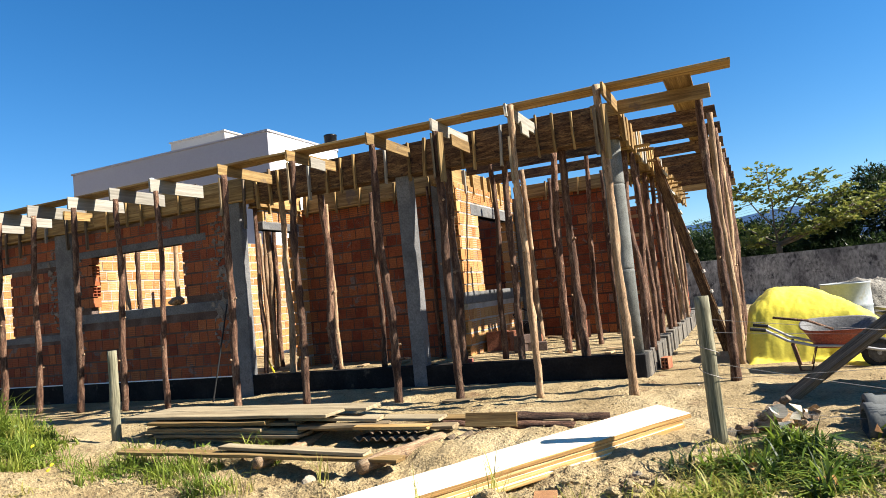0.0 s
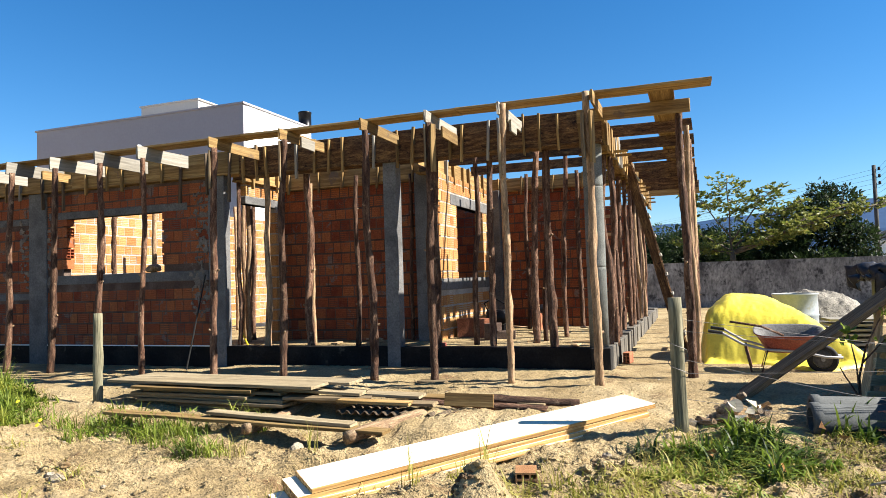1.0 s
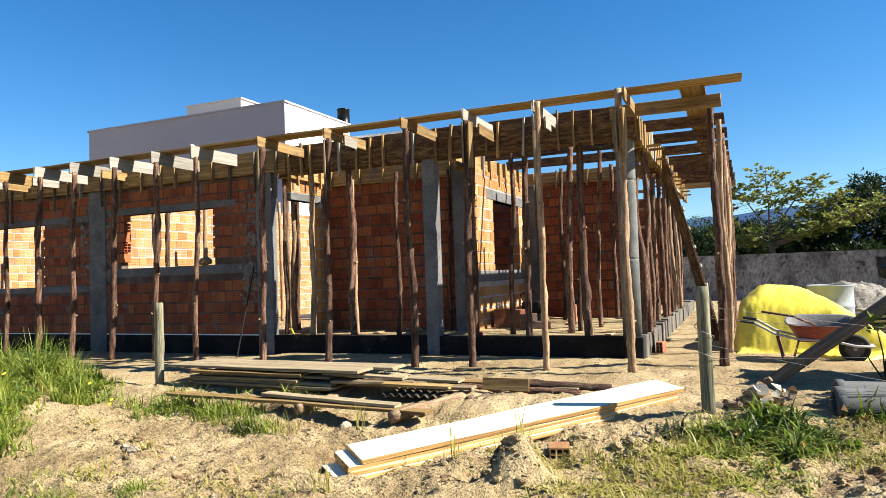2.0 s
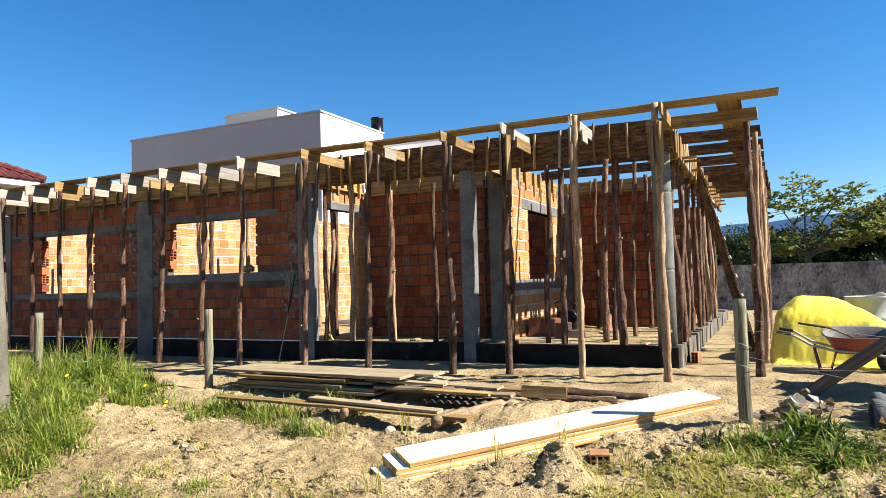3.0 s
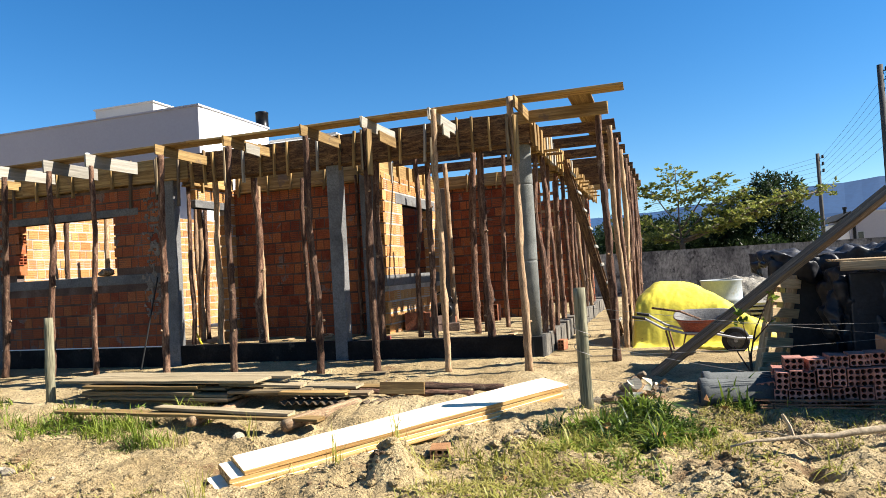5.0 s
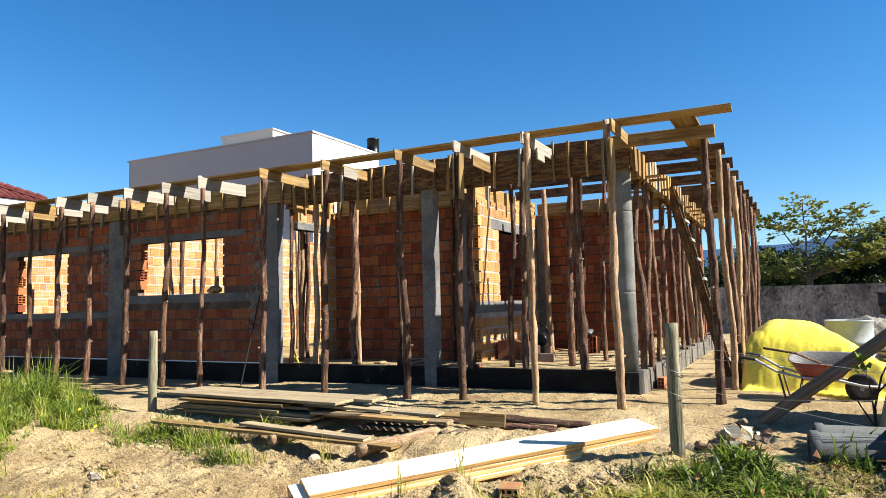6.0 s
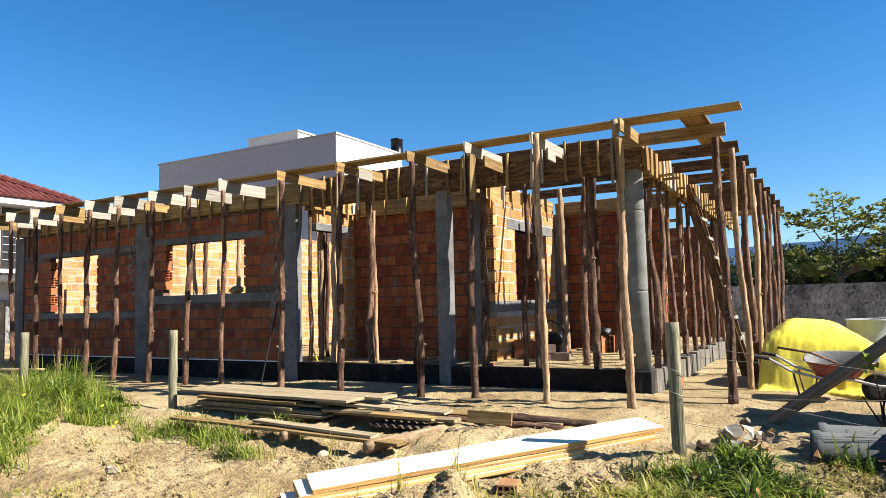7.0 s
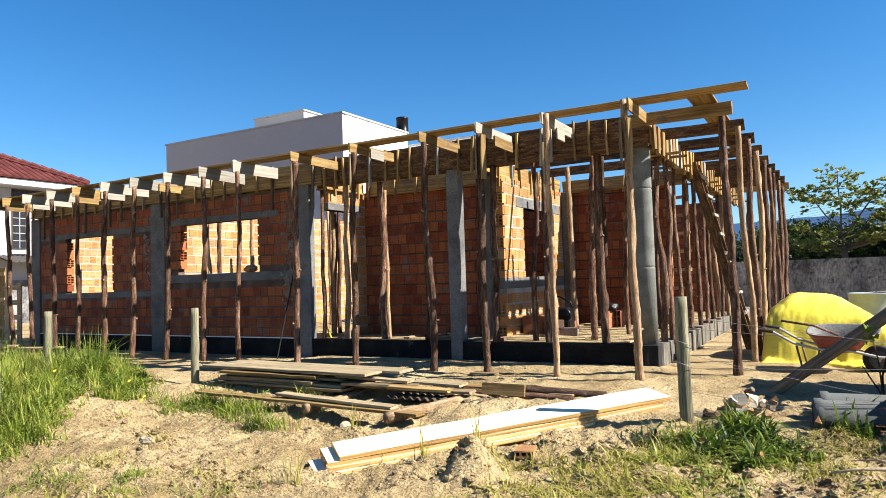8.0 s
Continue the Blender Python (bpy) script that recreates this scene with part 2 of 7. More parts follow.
M_DRUM = mk("galvanised_drum", [(0.22, 0.25, 0.26), (0.31, 0.34, 0.35), (0.40, 0.41, 0.40)], 2.5, rough=0.55, bump=0.1,
            stain=(0.27, 0.26, 0.19), stain_scale=1.4, stain_at=0.55, rnd=0, contrast=0.12)
M_RED = mk("worn_red_paint", [(0.26, 0.055, 0.04), (0.34, 0.11, 0.085)], 4, rough=0.5, bump=0.1, stain=(0.33, 0.27, 0.22), stain_scale=5, stain_at=0.58, rnd=0)
M_RUST = mk("rusty_steel", [(0.10, 0.045, 0.025), (0.19, 0.09, 0.05), (0.27, 0.15, 0.09)], 8, rough=0.8, bump=0.3)
M_STEEL = mk("grey_steel", [(0.26, 0.26, 0.27), (0.38, 0.38, 0.38)], 5, rough=0.5, metal=0.5, bump=0.05, rnd=0)
M_DRYMIX = mk("dried_cement", [(0.20, 0.20, 0.20), (0.34, 0.33, 0.32)], 6, bump=0.6, rnd=0)
M_RUBBER = mk("rubber", [(0.015, 0.015, 0.015), (0.035, 0.034, 0.032)], 8, rough=0.8, bump=0.3, rnd=0)
M_PLASTIC = mk("black_plastic", [(0.010, 0.010, 0.013), (0.024, 0.024, 0.029)], 5, rough=0.5, bump=0.4, fine=5, rnd=0, spec=0.35)
M_PALLET = mk("pallet_wood", [(0.26, 0.165, 0.082), (0.42, 0.285, 0.155), (0.55, 0.40, 0.235)], 2.0, GRAIN, bump=0.3, fine=6, rnd=0.2)
# Pallet wood in a brighter tone that puts bounced light on the slats.
M_BRIGHTSLAT = mk("sawn_slat", [(0.40, 0.27, 0.14), (0.56, 0.41, 0.23), (0.68, 0.53, 0.33)], 2.0, GRAIN, bump=0.3, fine=6, rnd=0.2)
M_CHUNK = mk("split_wood", [(0.11, 0.075, 0.048), (0.22, 0.16, 0.105), (0.36, 0.28, 0.19)], 5.0, (5.0, 5.0, 0.9), bump=0.8, fine=6, rnd=0.35, contrast=0.5)
M_DEADWOOD = mk("bleached_branch", [(0.17, 0.125, 0.075), (0.31, 0.24, 0.155), (0.42, 0.345, 0.24)], 6.0, bump=0.6, fine=6, rnd=0.1, contrast=0.5)
M_FRAME = mk("brown_window_frame", [(0.05, 0.032, 0.02), (0.085, 0.055, 0.036)], 3, bump=0.1, rnd=0.0, contrast=0.1)
M_GREYSAND = mk("grey_sand", [(0.13, 0.118, 0.095), (0.21, 0.19, 0.155), (0.30, 0.275, 0.23)], 2.0, fine=16, bump=0.9, rnd=0, contrast=0.5, dist=0.03)
M_CARTON = mk("carton", [(0.30, 0.16, 0.09), (0.37, 0.21, 0.12)], 1.2, bump=0.1, rnd=0.1, contrast=0.12)
M_GREEN1 = mk("leaf", [(0.04, 0.065, 0.010), (0.125, 0.145, 0.026), (0.31, 0.285, 0.075)], 5, rough=0.5, bump=0, rnd=0.3, contrast=0.25, thin=0.4)
M_GREEN2 = mk("dark_leaf", [(0.014, 0.028, 0.009), (0.028, 0.05, 0.015), (0.048, 0.075, 0.022)], 2, rough=0.5, bump=0, rnd=0.3, contrast=0.25, thin=0.4)
M_TWIG = mk("grey_branch", [(0.07, 0.055, 0.04), (0.15, 0.12, 0.09)], 4, bump=0.4, rnd=0.1)
M_GRASS = mk("grass_blade", [(0.055, 0.095, 0.012), (0.185, 0.24, 0.028), (0.39, 0.39, 0.078)], 2.2, rough=0.55, bump=0, rnd=0, contrast=0.2, fine=5, thin=0.4)
M_GRASSD = mk("deep_green_blade", [(0.035, 0.07, 0.009), (0.085, 0.135, 0.016), (0.19, 0.225, 0.04)], 2.5, rough=0.5, bump=0, rnd=0, contrast=0.3, fine=5, thin=0.35)
M_SOIL = mk("dark_soil", [(0.07, 0.042, 0.022), (0.13, 0.085, 0.045), (0.21, 0.145, 0.08)], 4, fine=12, bump=0.8, rnd=0, contrast=0.4)
M_GRASSY = mk("yellow_grass", [(0.17, 0.175, 0.024), (0.31, 0.285, 0.06), (0.46, 0.40, 0.14)], 2.2, rough=0.55, bump=0, rnd=0, contrast=0.2, fine=5, thin=0.35)
M_WEED = mk("weed_leaf", [(0.07, 0.12, 0.011), (0.15, 0.215, 0.024), (0.26, 0.31, 0.05)], 2, rough=0.5, bump=0, rnd=0, contrast=0.25, thin=0.4)
M_FALLEN = mk("fallen_leaf", [(0.30, 0.13, 0.04), (0.48, 0.25, 0.09)], 6, bump=0.1, rnd=0.3)
M_STRAW = mk("dry_grass", [(0.23, 0.17, 0.07), (0.38, 0.29, 0.135), (0.52, 0.425, 0.22)], 1.5, rough=0.7, bump=0, rnd=0, contrast=0.2, fine=5)
M_STONE = mk("pale_stone", [(0.20, 0.16, 0.11), (0.29, 0.24, 0.17), (0.38, 0.33, 0.26)], 6, bump=0.6, rnd=0.25)
# The blue haze of distance is put into the hill's own colour.
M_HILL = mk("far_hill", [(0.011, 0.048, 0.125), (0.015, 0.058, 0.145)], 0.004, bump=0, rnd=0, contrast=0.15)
M_CABLE = mk("cable", [(0.012, 0.012, 0.012), (0.02, 0.02, 0.02)], 5, bump=0, rnd=0)
M_WIRE = mk("fence_wire", [(0.16, 0.15, 0.14), (0.24, 0.22, 0.2)], 5, rough=0.6, metal=0.4, bump=0, rnd=0)
M_YPAINT = mk("yellow_paint", [(0.75, 0.56, 0.02), (0.8, 0.62, 0.04)], 3, rough=0.5, bump=0, rnd=0)


# ---------------------------------------------------------------- mesh helpers
def mesh_of(bm, name, mat, smooth=False):
    me = bpy.data.meshes.new(name)
    bmesh.ops.recalc_face_normals(bm, faces=bm.faces)
    bm.to_mesh(me)
    bm.free()
    me.materials.append(mat)
    if smooth:
        me.polygons.foreach_set("use_smooth", [True] * len(me.polygons))
    return me


def part(name, bm, material, parent=None, label="", m=None, smooth=False):
    ob = new(name, mesh_of(bm, name, material, smooth) if isinstance(bm, bmesh.types.BMesh) else bm)
    if m is not None:
        ob.matrix_basis = m
    if parent is not None:
        ob.parent = parent
    if label:
        ob["label"] = label
    return ob


def thing(name, label, category, m=None, group="", kind=""):
    ob = new(name)
    ob.empty_display_size = 0.1
    if m is not None:
        ob.matrix_basis = m
    return tagged(ob, label, category, group, kind)


def box(bm, lo, hi, m=None, bevel=0.0):
    lo, hi = Vector(lo), Vector(hi)
    r = bmesh.ops.create_cube(bm, size=1.0)
    vs = r["verts"]
    for v in vs:
        v.co = Vector([lo[i] + (v.co[i] + 0.5) * (hi[i] - lo[i]) for i in range(3)])
    if bevel:
        es = list({e for v in vs for e in v.link_edges})
        vs = [v for v in bmesh.ops.bevel(bm, geom=es, offset=bevel, segments=1, affect='EDGES', profile=0.5)["verts"]]
    if m is not None:
        bmesh.ops.transform(bm, matrix=m, verts=[v for v in vs if v.is_valid])
    return vs


def boxmesh(lo, hi, bevel=0.0):
    bm = bmesh.new()
    box(bm, lo, hi, None, bevel)
    return bm


def board_bm(length, width, thick, seed=0, warp=0.004):
    """A sawn board along local x, from 0 to length, width along y, thickness along z, with slightly uneven edges."""
    rng = random.Random(seed)
    bm = bmesh.new()
    n = max(2, int(length / 0.35))
    rings = []
    for i in range(n + 1):
        x = length * i / n
        dy, dz = rng.uniform(-warp, warp), rng.uniform(-warp, warp)
        w, h, c = width / 2, thick / 2, min(0.003, thick * 0.15)
        pts = [(-w + c, -h), (w - c, -h), (w, -h + c), (w, h - c), (w - c, h), (-w + c, h), (-w, h - c), (-w, -h + c)]
        rings.append([bm.verts.new((x + (rng.uniform(-.01, .01) if i in (0, n) else 0), y + dy, z + dz)) for y, z in pts])
    for a, b in zip(rings, rings[1:]):
        for k in range(8):
            bm.faces.new((a[k], a[(k + 1) % 8], b[(k + 1) % 8], b[k]))
    bm.faces.new(rings[0])
    bm.faces.new(list(reversed(rings[-1])))
    return bm


def along(a, b, up=(0, 0, 1)):
    """A pose at a whose x axis points to b and whose z axis lies near up."""
    a, b = Vector(a), Vector(b)
    x = (b - a).normalized()
    z = Vector(up) - x * x.dot(Vector(up))
    z = z.normalized() if z.length > 1e-4 else Vector((0, 1, 0))
    y = z.cross(x)
    return Matrix.Translation(a) @ Matrix((x, y, z)).transposed().to_4x4()


def board(name, a, b, width, thick, mat, up=(0, 0, 1), parent=None, label="", seed=0):
    """A board from a to b; its broad face looks to up."""
    length = (Vector(b) - Vector(a)).length
    ob = part(name, board_bm(length, width, thick, seed), mat, None, label, along(a, b, up))
    if parent is not None:
        ob.parent = parent
        ob.matrix_parent_inverse = parent.matrix_basis.inverted()
    return ob


def log_bm(length, r0, r1, seed=0, crook=0.03, sides=9, rough=0.07, knots=4):
    """A round pole along local z, tapered, crooked and knotty."""
    rng = random.Random(seed)
    bm = bmesh.new()
    n = max(4, int(length / 0.09))
    o = rng.uniform(0, 90)
    kn = [(rng.uniform(0.1, 0.95), rng.uniform(0, 6.28)) for _ in range(knots)]
    rings = []
    for i in range(n + 1):
        f = i / n
        z = f * length
        e = math.sin(math.pi * f)
        cx = crook * (noise.noise((o, 0, f * 2.2)) * 2) * (0.35 + e)
        cy = crook * (noise.noise((0, o, f * 2.2)) * 2) * (0.35 + e)
        r = r0 + (r1 - r0) * f
        ring = []
        for k in range(sides):
            a = 2 * math.pi * k / sides
            rr = r * (1 + rough * noise.noise((math.cos(a) * 1.3 + o, math.sin(a) * 1.3, z * 5)) * 2 + rough * noise.noise((math.cos(a) * 2.4, math.sin(a) * 2.4 + o, z * 14)) * 1.2)
            for kf, ka in kn:
                d = abs(math.atan2(math.sin(a - ka), math.cos(a - ka)))
                if d < 0.8 and abs(f - kf) * length < 0.09:
                    rr += r * 0.22 * (1 - d / 0.8)
            ring.append(bm.verts.new((cx + rr * math.cos(a), cy + rr * math.sin(a), z)))
        rings.append(ring)
    for a, b in zip(rings, rings[1:]):
        for k in range(sides):
            bm.faces.new((a[k], a[(k + 1) % sides], b[(k + 1) % sides], b[k]))
    bm.faces.new(list(reversed(rings[0])))
    bm.faces.new(rings[-1])
    return bm


def upright(a, b):
    """A pose at a whose z axis points to b."""
    a, b = Vector(a), Vector(b)
    return Matrix.Translation(a) @ (b - a).to_track_quat('Z', 'Y').to_matrix().to_4x4()


def lathe(bm, profile, sides=24, m=None, close=True):
    rings = []
    for r, z in profile:
        rings.append([bm.verts.new((r * math.cos(2 * math.pi * k / sides), r * math.sin(2 * math.pi * k / sides), z)) for k in range(sides)])
    for a, b in zip(rings, rings[1:]):
        for k in range(sides):
            bm.faces.new((a[k], a[(k + 1) % sides], b[(k + 1) % sides], b[k]))
    if close:
        bm.faces.new(list(reversed(rings[0])))
        bm.faces.new(rings[-1])
    vs = [v for r in rings for v in r]
    if m is not None:
        bmesh.ops.transform(bm, matrix=m, verts=vs)
    return bm


def tube_bm(points, radius, sides=6, taper=1.0):
    """A bent tube through points."""
    bm = bmesh.new()
    P = [Vector(p) for p in points]
    rings = []
    for i, p in enumerate(P):
        d = (P[min(i + 1, len(P) - 1)] - P[max(i - 1, 0)]).normalized()
        u = d.cross(Vector((0, 0, 1)) if abs(d.z) < 0.9 else Vector((1, 0, 0))).normalized()
        v = d.cross(u)
        r = radius * (1 + (taper - 1) * i / max(1, len(P) - 1))
        rings.append([bm.verts.new(p + r * (math.cos(2 * math.pi * k / sides) * u + math.sin(2 * math.pi * k / sides) * v)) for k in range(sides)])
    for a, b in zip(rings, rings[1:]):
        for k in range(sides):
            bm.faces.new((a[k], a[(k + 1) % sides], b[(k + 1) % sides], b[k]))
    bm.faces.new(list(reversed(rings[0])))
    bm.faces.new(rings[-1])
    return bm


# ---------------------------------------------------------------- ground
def step(a, b, x):
    t = min(1.0, max(0.0, (x - a) / (b - a)))
    return t * t * (3 - 2 * t)


def ground_z(x, y):
    z = 0.03 - 0.13 * step(-2.9, -3.6, y) - 0.25 * step(-5.3, -8.5, y)
    z += 0.16 * step(-3.6, -5.6, x) * step(-3.0, -4.2, y) * step(-8.2, -5.5, y)
    near = step(-1.2, -3.4, y) * step(-7.2, -6.3, y) * step(-14, -8, x) * step(9, 5, x)
    z += near * (0.055 * noise.noise((x * 1.1, y * 1.1, 3.0)) + 0.05 * noise.noise((x * 3.1, y * 3.1, 7.0)) + 0.032 * noise.noise((x * 8.0, y * 8.0, 1.0)) + 0.05 * max(0.0, noise.noise((x * 14.0, y * 14.0, 2.0)) - 0.1) - 0.03 * max(0.0, noise.noise((x * 5.0, y * 5.0, 9.0)) - 0.25) + 0.012 * noise.noise((x * 27.0, y * 27.0, 2.0)))
    z += 0.008 * noise.noise((x * 5.0, y * 5.0, 5.0)) + 0.006 * noise.noise((x * 13.0, y * 13.0, 5.0))
    z += 0.026 * step(-3.3, -2.8, y) * step(-0.05, -0.5, y) * step(-9, -7, x) * step(5, 3, x) * (noise.noise((x * 3.4, y * 4.2, 8.0)) + 0.7 * noise.noise((x * 8.5, y * 9.5, 4.0)))
    z += 0.05 * step(-0.75, -0.08, y) * step(0.4, 0.1, y) * step(0.35, -0.1, x) * step(-5.8, -5.2, x)
    # dug-over clods and hollows in the bank
    for cx, cy, r, h in ((-3.4, -3.0, 0.9, -0.07), (-2.2, -3.05, 0.9, -0.09), (-1.45, -4.35, 0.75, -0.13), (-0.7, -3.7, 0.7, -0.08), (-0.20, -4.69, 0.27, 0.26), (-0.50, -4.66, 0.20, -0.20), (-1.88, -5.19, 0.12, -0.09), (-2.25, -5.25, 0.14, -0.07), (-3.69, -4.45, 0.1, -0.07), (-3.45, -4.72, 0.16, 0.05), (-0.05, -3.9, 0.3, 0.06), (-1.0, -5.0, 0.22, -0.06), (0.35, -3.7, 0.5, 0.07), (-2.9, -4.9, 0.28, -0.05), (1.9, -4.3, 0.45, 0.08), (2.3, -4.2, 0.2, -0.07), (2.0, -4.9, 0.3, 0.07)):
        d = math.hypot(x - cx, y - cy) / r
        if d < 1:
            z += h * (1 - d * d) ** 2
    return z


def axis_steps(spans):
    out = []
    for a, b, s in spans:
        n = max(1, int(round((b - a) / s)))
        out += [a + (b - a) * i / n for i in range(n)]
    out.append(spans[-1][1])
    return out


def build_ground():
    xs = axis_steps([(-3000, -400, 650), (-400, -60, 60), (-60, -16, 4), (-16, -9, 0.35), (-9, -5, 0.08), (-5, 3.4, 0.024), (3.4, 12, 0.35), (12, 60, 4), (60, 400, 60), (400, 3000, 650)])
    ys = axis_steps([(-3000, -300, 650), (-300, -40, 40), (-40, -10, 2), (-10, -6.2, 0.2), (-6.2, -3.2, 0.024), (-3.2, -0.4, 0.06), (-0.4, 6, 0.2), (6, 30, 1.2), (30, 300, 30), (300, 3000, 650)])
    nx = len(xs)
    verts = [(x, y, ground_z(x, y) if abs(x) < 60 and abs(y) < 60 else 0.0) for y in ys for x in xs]
    faces = [(j * nx + i, j * nx + i + 1, (j + 1) * nx + i + 1, (j + 1) * nx + i) for j in range(len(ys) - 1) for i in range(nx - 1)]
    me = bpy.data.meshes.new("ground")
    me.from_pydata(verts, [], faces)
    me.polygons.foreach_set("use_smooth", [True] * len(me.polygons))
    me.materials.append(M_SAND)
    tagged(new("ground", me), "pale sandy building-site ground, dug over and littered", "ground", kind="structure")


build_ground()


# ---------------------------------------------------------------- brick walls
BL, BH, BJ = 0.155, 0.164, 0.015


def brick_mesh(thick, mat):
    """A hollow clay block with horizontal scoring on both faces; local x along the wall, z up, centred."""
    bm = bmesh.new()
    n = 5
    prof = []
    for i in range(n):
        z0, z1 = -BH / 2 + BH * i / n, -BH / 2 + BH * (i + 1) / n
        g = (z1 - z0) * 0.15
        prof += [(0.0, z0 + g), (0.0, z1 - g)]
        if i < n - 1:
            prof += [(0.005, z1 - g * 0.5), (0.005, z1 + g * 0.5)]
    h = thick / 2
    loop = [(-h + d, z) for d, z in prof] + [(h - d, z) for d, z in reversed(prof)]
    a = [bm.verts.new((-BL / 2, y, z)) for y, z in loop]
    b = [bm.verts.new((BL / 2, y, z)) for y, z in loop]
    for k in range(len(loop)):
        j = (k + 1) % len(loop)
        bm.faces.new((a[k], a[j], b[j], b[k]))
    bm.faces.new(list(reversed(a)))
    bm.faces.new(b)
    return mesh_of(bm, "brick", mat)


def hollow_mesh(length, thick, height, mat, nx=2, nz=3):
    """A hollow block whose holes open at both ends of its length (local x)."""
    bm = bmesh.new()
    t, h = thick / 2, height / 2
    ys = [-t]
    zs = [-h]
    wy, wz = thick / nx, height / nz
    for i in range(nx):
        ys += [-t + wy * i + 0.007 + (0.003 if i == 0 else 0), -t + wy * (i + 1) - 0.007 - (0.003 if i == nx - 1 else 0)]
    ys.append(t)
    for i in range(nz):
        zs += [-h + wz * i + 0.008 + (0.003 if i == 0 else 0), -h + wz * (i + 1) - 0.008 - (0.003 if i == nz - 1 else 0)]
    zs.append(h)
    for s in (-1, 1):
        x = s * length / 2
        g = [[bm.verts.new((x, y, z)) for y in ys] for z in zs]
        for j in range(len(zs) - 1):
            for i in range(len(ys) - 1):
                q = (g[j][i], g[j][i + 1], g[j + 1][i + 1], g[j + 1][i])
                if i % 2 == 1 and j % 2 == 1:
                    d = [bm.verts.new((x - s * min(0.11, length * 0.49), v.co.y, v.co.z)) for v in q]
                    for k in range(4):
                        bm.faces.new((q[k], q[(k + 1) % 4], d[(k + 1) % 4], d[k]))
                    bm.faces.new(d)
                else:
                    bm.faces.new(q)
        if s < 0:
            ga = g
        else:
            gb = g
    for j in range(len(zs) - 1):
        bm.faces.new((ga[j][0], ga[j + 1][0], gb[j + 1][0], gb[j][0]))
        bm.faces.new((ga[j][-1], ga[j + 1][-1], gb[j + 1][-1], gb[j][-1]))
    for i in range(len(ys) - 1):
        bm.faces.new((ga[0][i], ga[0][i + 1], gb[0][i + 1], gb[0][i]))
        bm.faces.new((ga[-1][i], ga[-1][i + 1], gb[-1][i + 1], gb[-1][i]))
    return mesh_of(bm, "hollow_brick", mat)


WT = 0.14
BRICKS = {m.name: (brick_mesh(WT + 0.012, m), hollow_mesh(0.14, WT + 0.012, BH, m)) for m in (M_BRICK, M_BRICKSUNLIT)}


def brick_wall(name, label, origin, yaw, length, z0, z1, openings=(), bands=(), gaps=(), raw_ends=(), seed=0, clay=M_BRICK, mortar=M_MORTAR):
    """A wall of clay blocks: local x runs along it, its faces at local y -WT/2 and +WT/2.
    openings (x0, x1, z0, z1) go through; bands are cast concrete strips; gaps are stretches that columns fill."""
    rng = random.Random(seed)
    solid, hollow = BRICKS[clay.name]
    base = Matrix.Translation(Vector(origin)) @ Matrix.Rotation(radians(yaw), 4, 'Z')
    holes = [o for o in openings] + [(a, b, z0 - 1, z1 + 1) for a, b in gaps]
    wide = [(o[0] - 0.03, o[1] + 0.03, o[2], o[3]) for o in openings] + [(a, b, z0 - 1, z1 + 1) for a, b in gaps]
    wide += [(r - 0.08, r + 0.08, z0 - 1, z1 + 1) for r in raw_ends if r < 0.01]
    wide = [(a - (0.045 if a0 in raw_ends else 0.0), b, c, d) for (a, b, c, d), a0 in zip(wide, [o[0] for o in openings] + [None] * 9)]
    xs = sorted({0.004, length - 0.004, *[v for o in wide for v in o[:2] if 0.004 < v < length - 0.004]})
    zs = sorted({z0, z1, *[v for o in holes for v in o[2:] if z0 < v < z1]})
    bm = bmesh.new()
    for xa, xb in zip(xs, xs[1:]):
        for za, zb in zip(zs, zs[1:]):
            cx, cz = (xa + xb) / 2, (za + zb) / 2
            if not any(o[0] < cx < o[1] and o[2] < cz < o[3] for o in wide):
                box(bm, (xa, -WT / 2, za), (xb, WT / 2, zb))
    ob = tagged(new(name, mesh_of(bm, name, mortar)), label, "wall", kind="structure")
    ob.matrix_basis = base
    for i, (xa, xb, za, zb) in enumerate(bands):
        part("concrete_band", boxmesh((xa, -WT / 2 - 0.011, za), (xb, WT / 2 + 0.011, zb), 0.006), M_CONC, ob, "grey cast concrete band")
    row = 0
    z = z0 + 0.005
    block = holes + [b for b in bands]
    while z < z1 - 0.05:
        h = min(BH, z1 - z)
        cz = z + h / 2
        cuts = sorted([(o[0], o[1]) for o in block if o[2] - 0.02 < cz < o[3] + 0.02])
        free, at = [], 0.0
        for a, b in cuts:
            if a > at:
                free.append((at, a))
            at = max(at, b)
        if at < length:
            free.append((at, length))
        for a, b in free:
            x = a - (BL + BJ) * (0.5 if row % 2 else 0.0) - rng.uniform(0, 0.03)
            first = True
            while x < b:
                n = 0.155 if first else rng.choice((0.15, 0.155, 0.155, 0.16, 0.15, 0.20, 0.12, 0.24))
                first = False
                if b - (x + n + BJ) < 0.07:
                    n = b - x
                s, e = (x + BJ / 2 if x > a else a + 0.001), (x + n + BJ / 2 if x + n + BJ < b else b - 0.001)
                if e - s > 0.04:
                    edge = row % 2 == 0 and any(abs(s - r) < 0.01 or abs(e - r) < 0.01 for r in raw_ends)
                    me = hollow if edge and e - s < 0.32 else solid
                    L0 = 0.14 if me is hollow else BL
                    o = new("brick", me)
                    o.parent = ob
                    o.matrix_basis = pose((s + e) / 2, rng.uniform(-.004, .004), cz + rng.uniform(-.003, .003), rng.uniform(-.9, .9), rng.uniform(-.8, .8), rng.uniform(-.6, .6)) @ Matrix.Diagonal(((e - s) / L0, 1, h / BH * rng.uniform(0.95, 0.995), 1))
                x += n + BJ
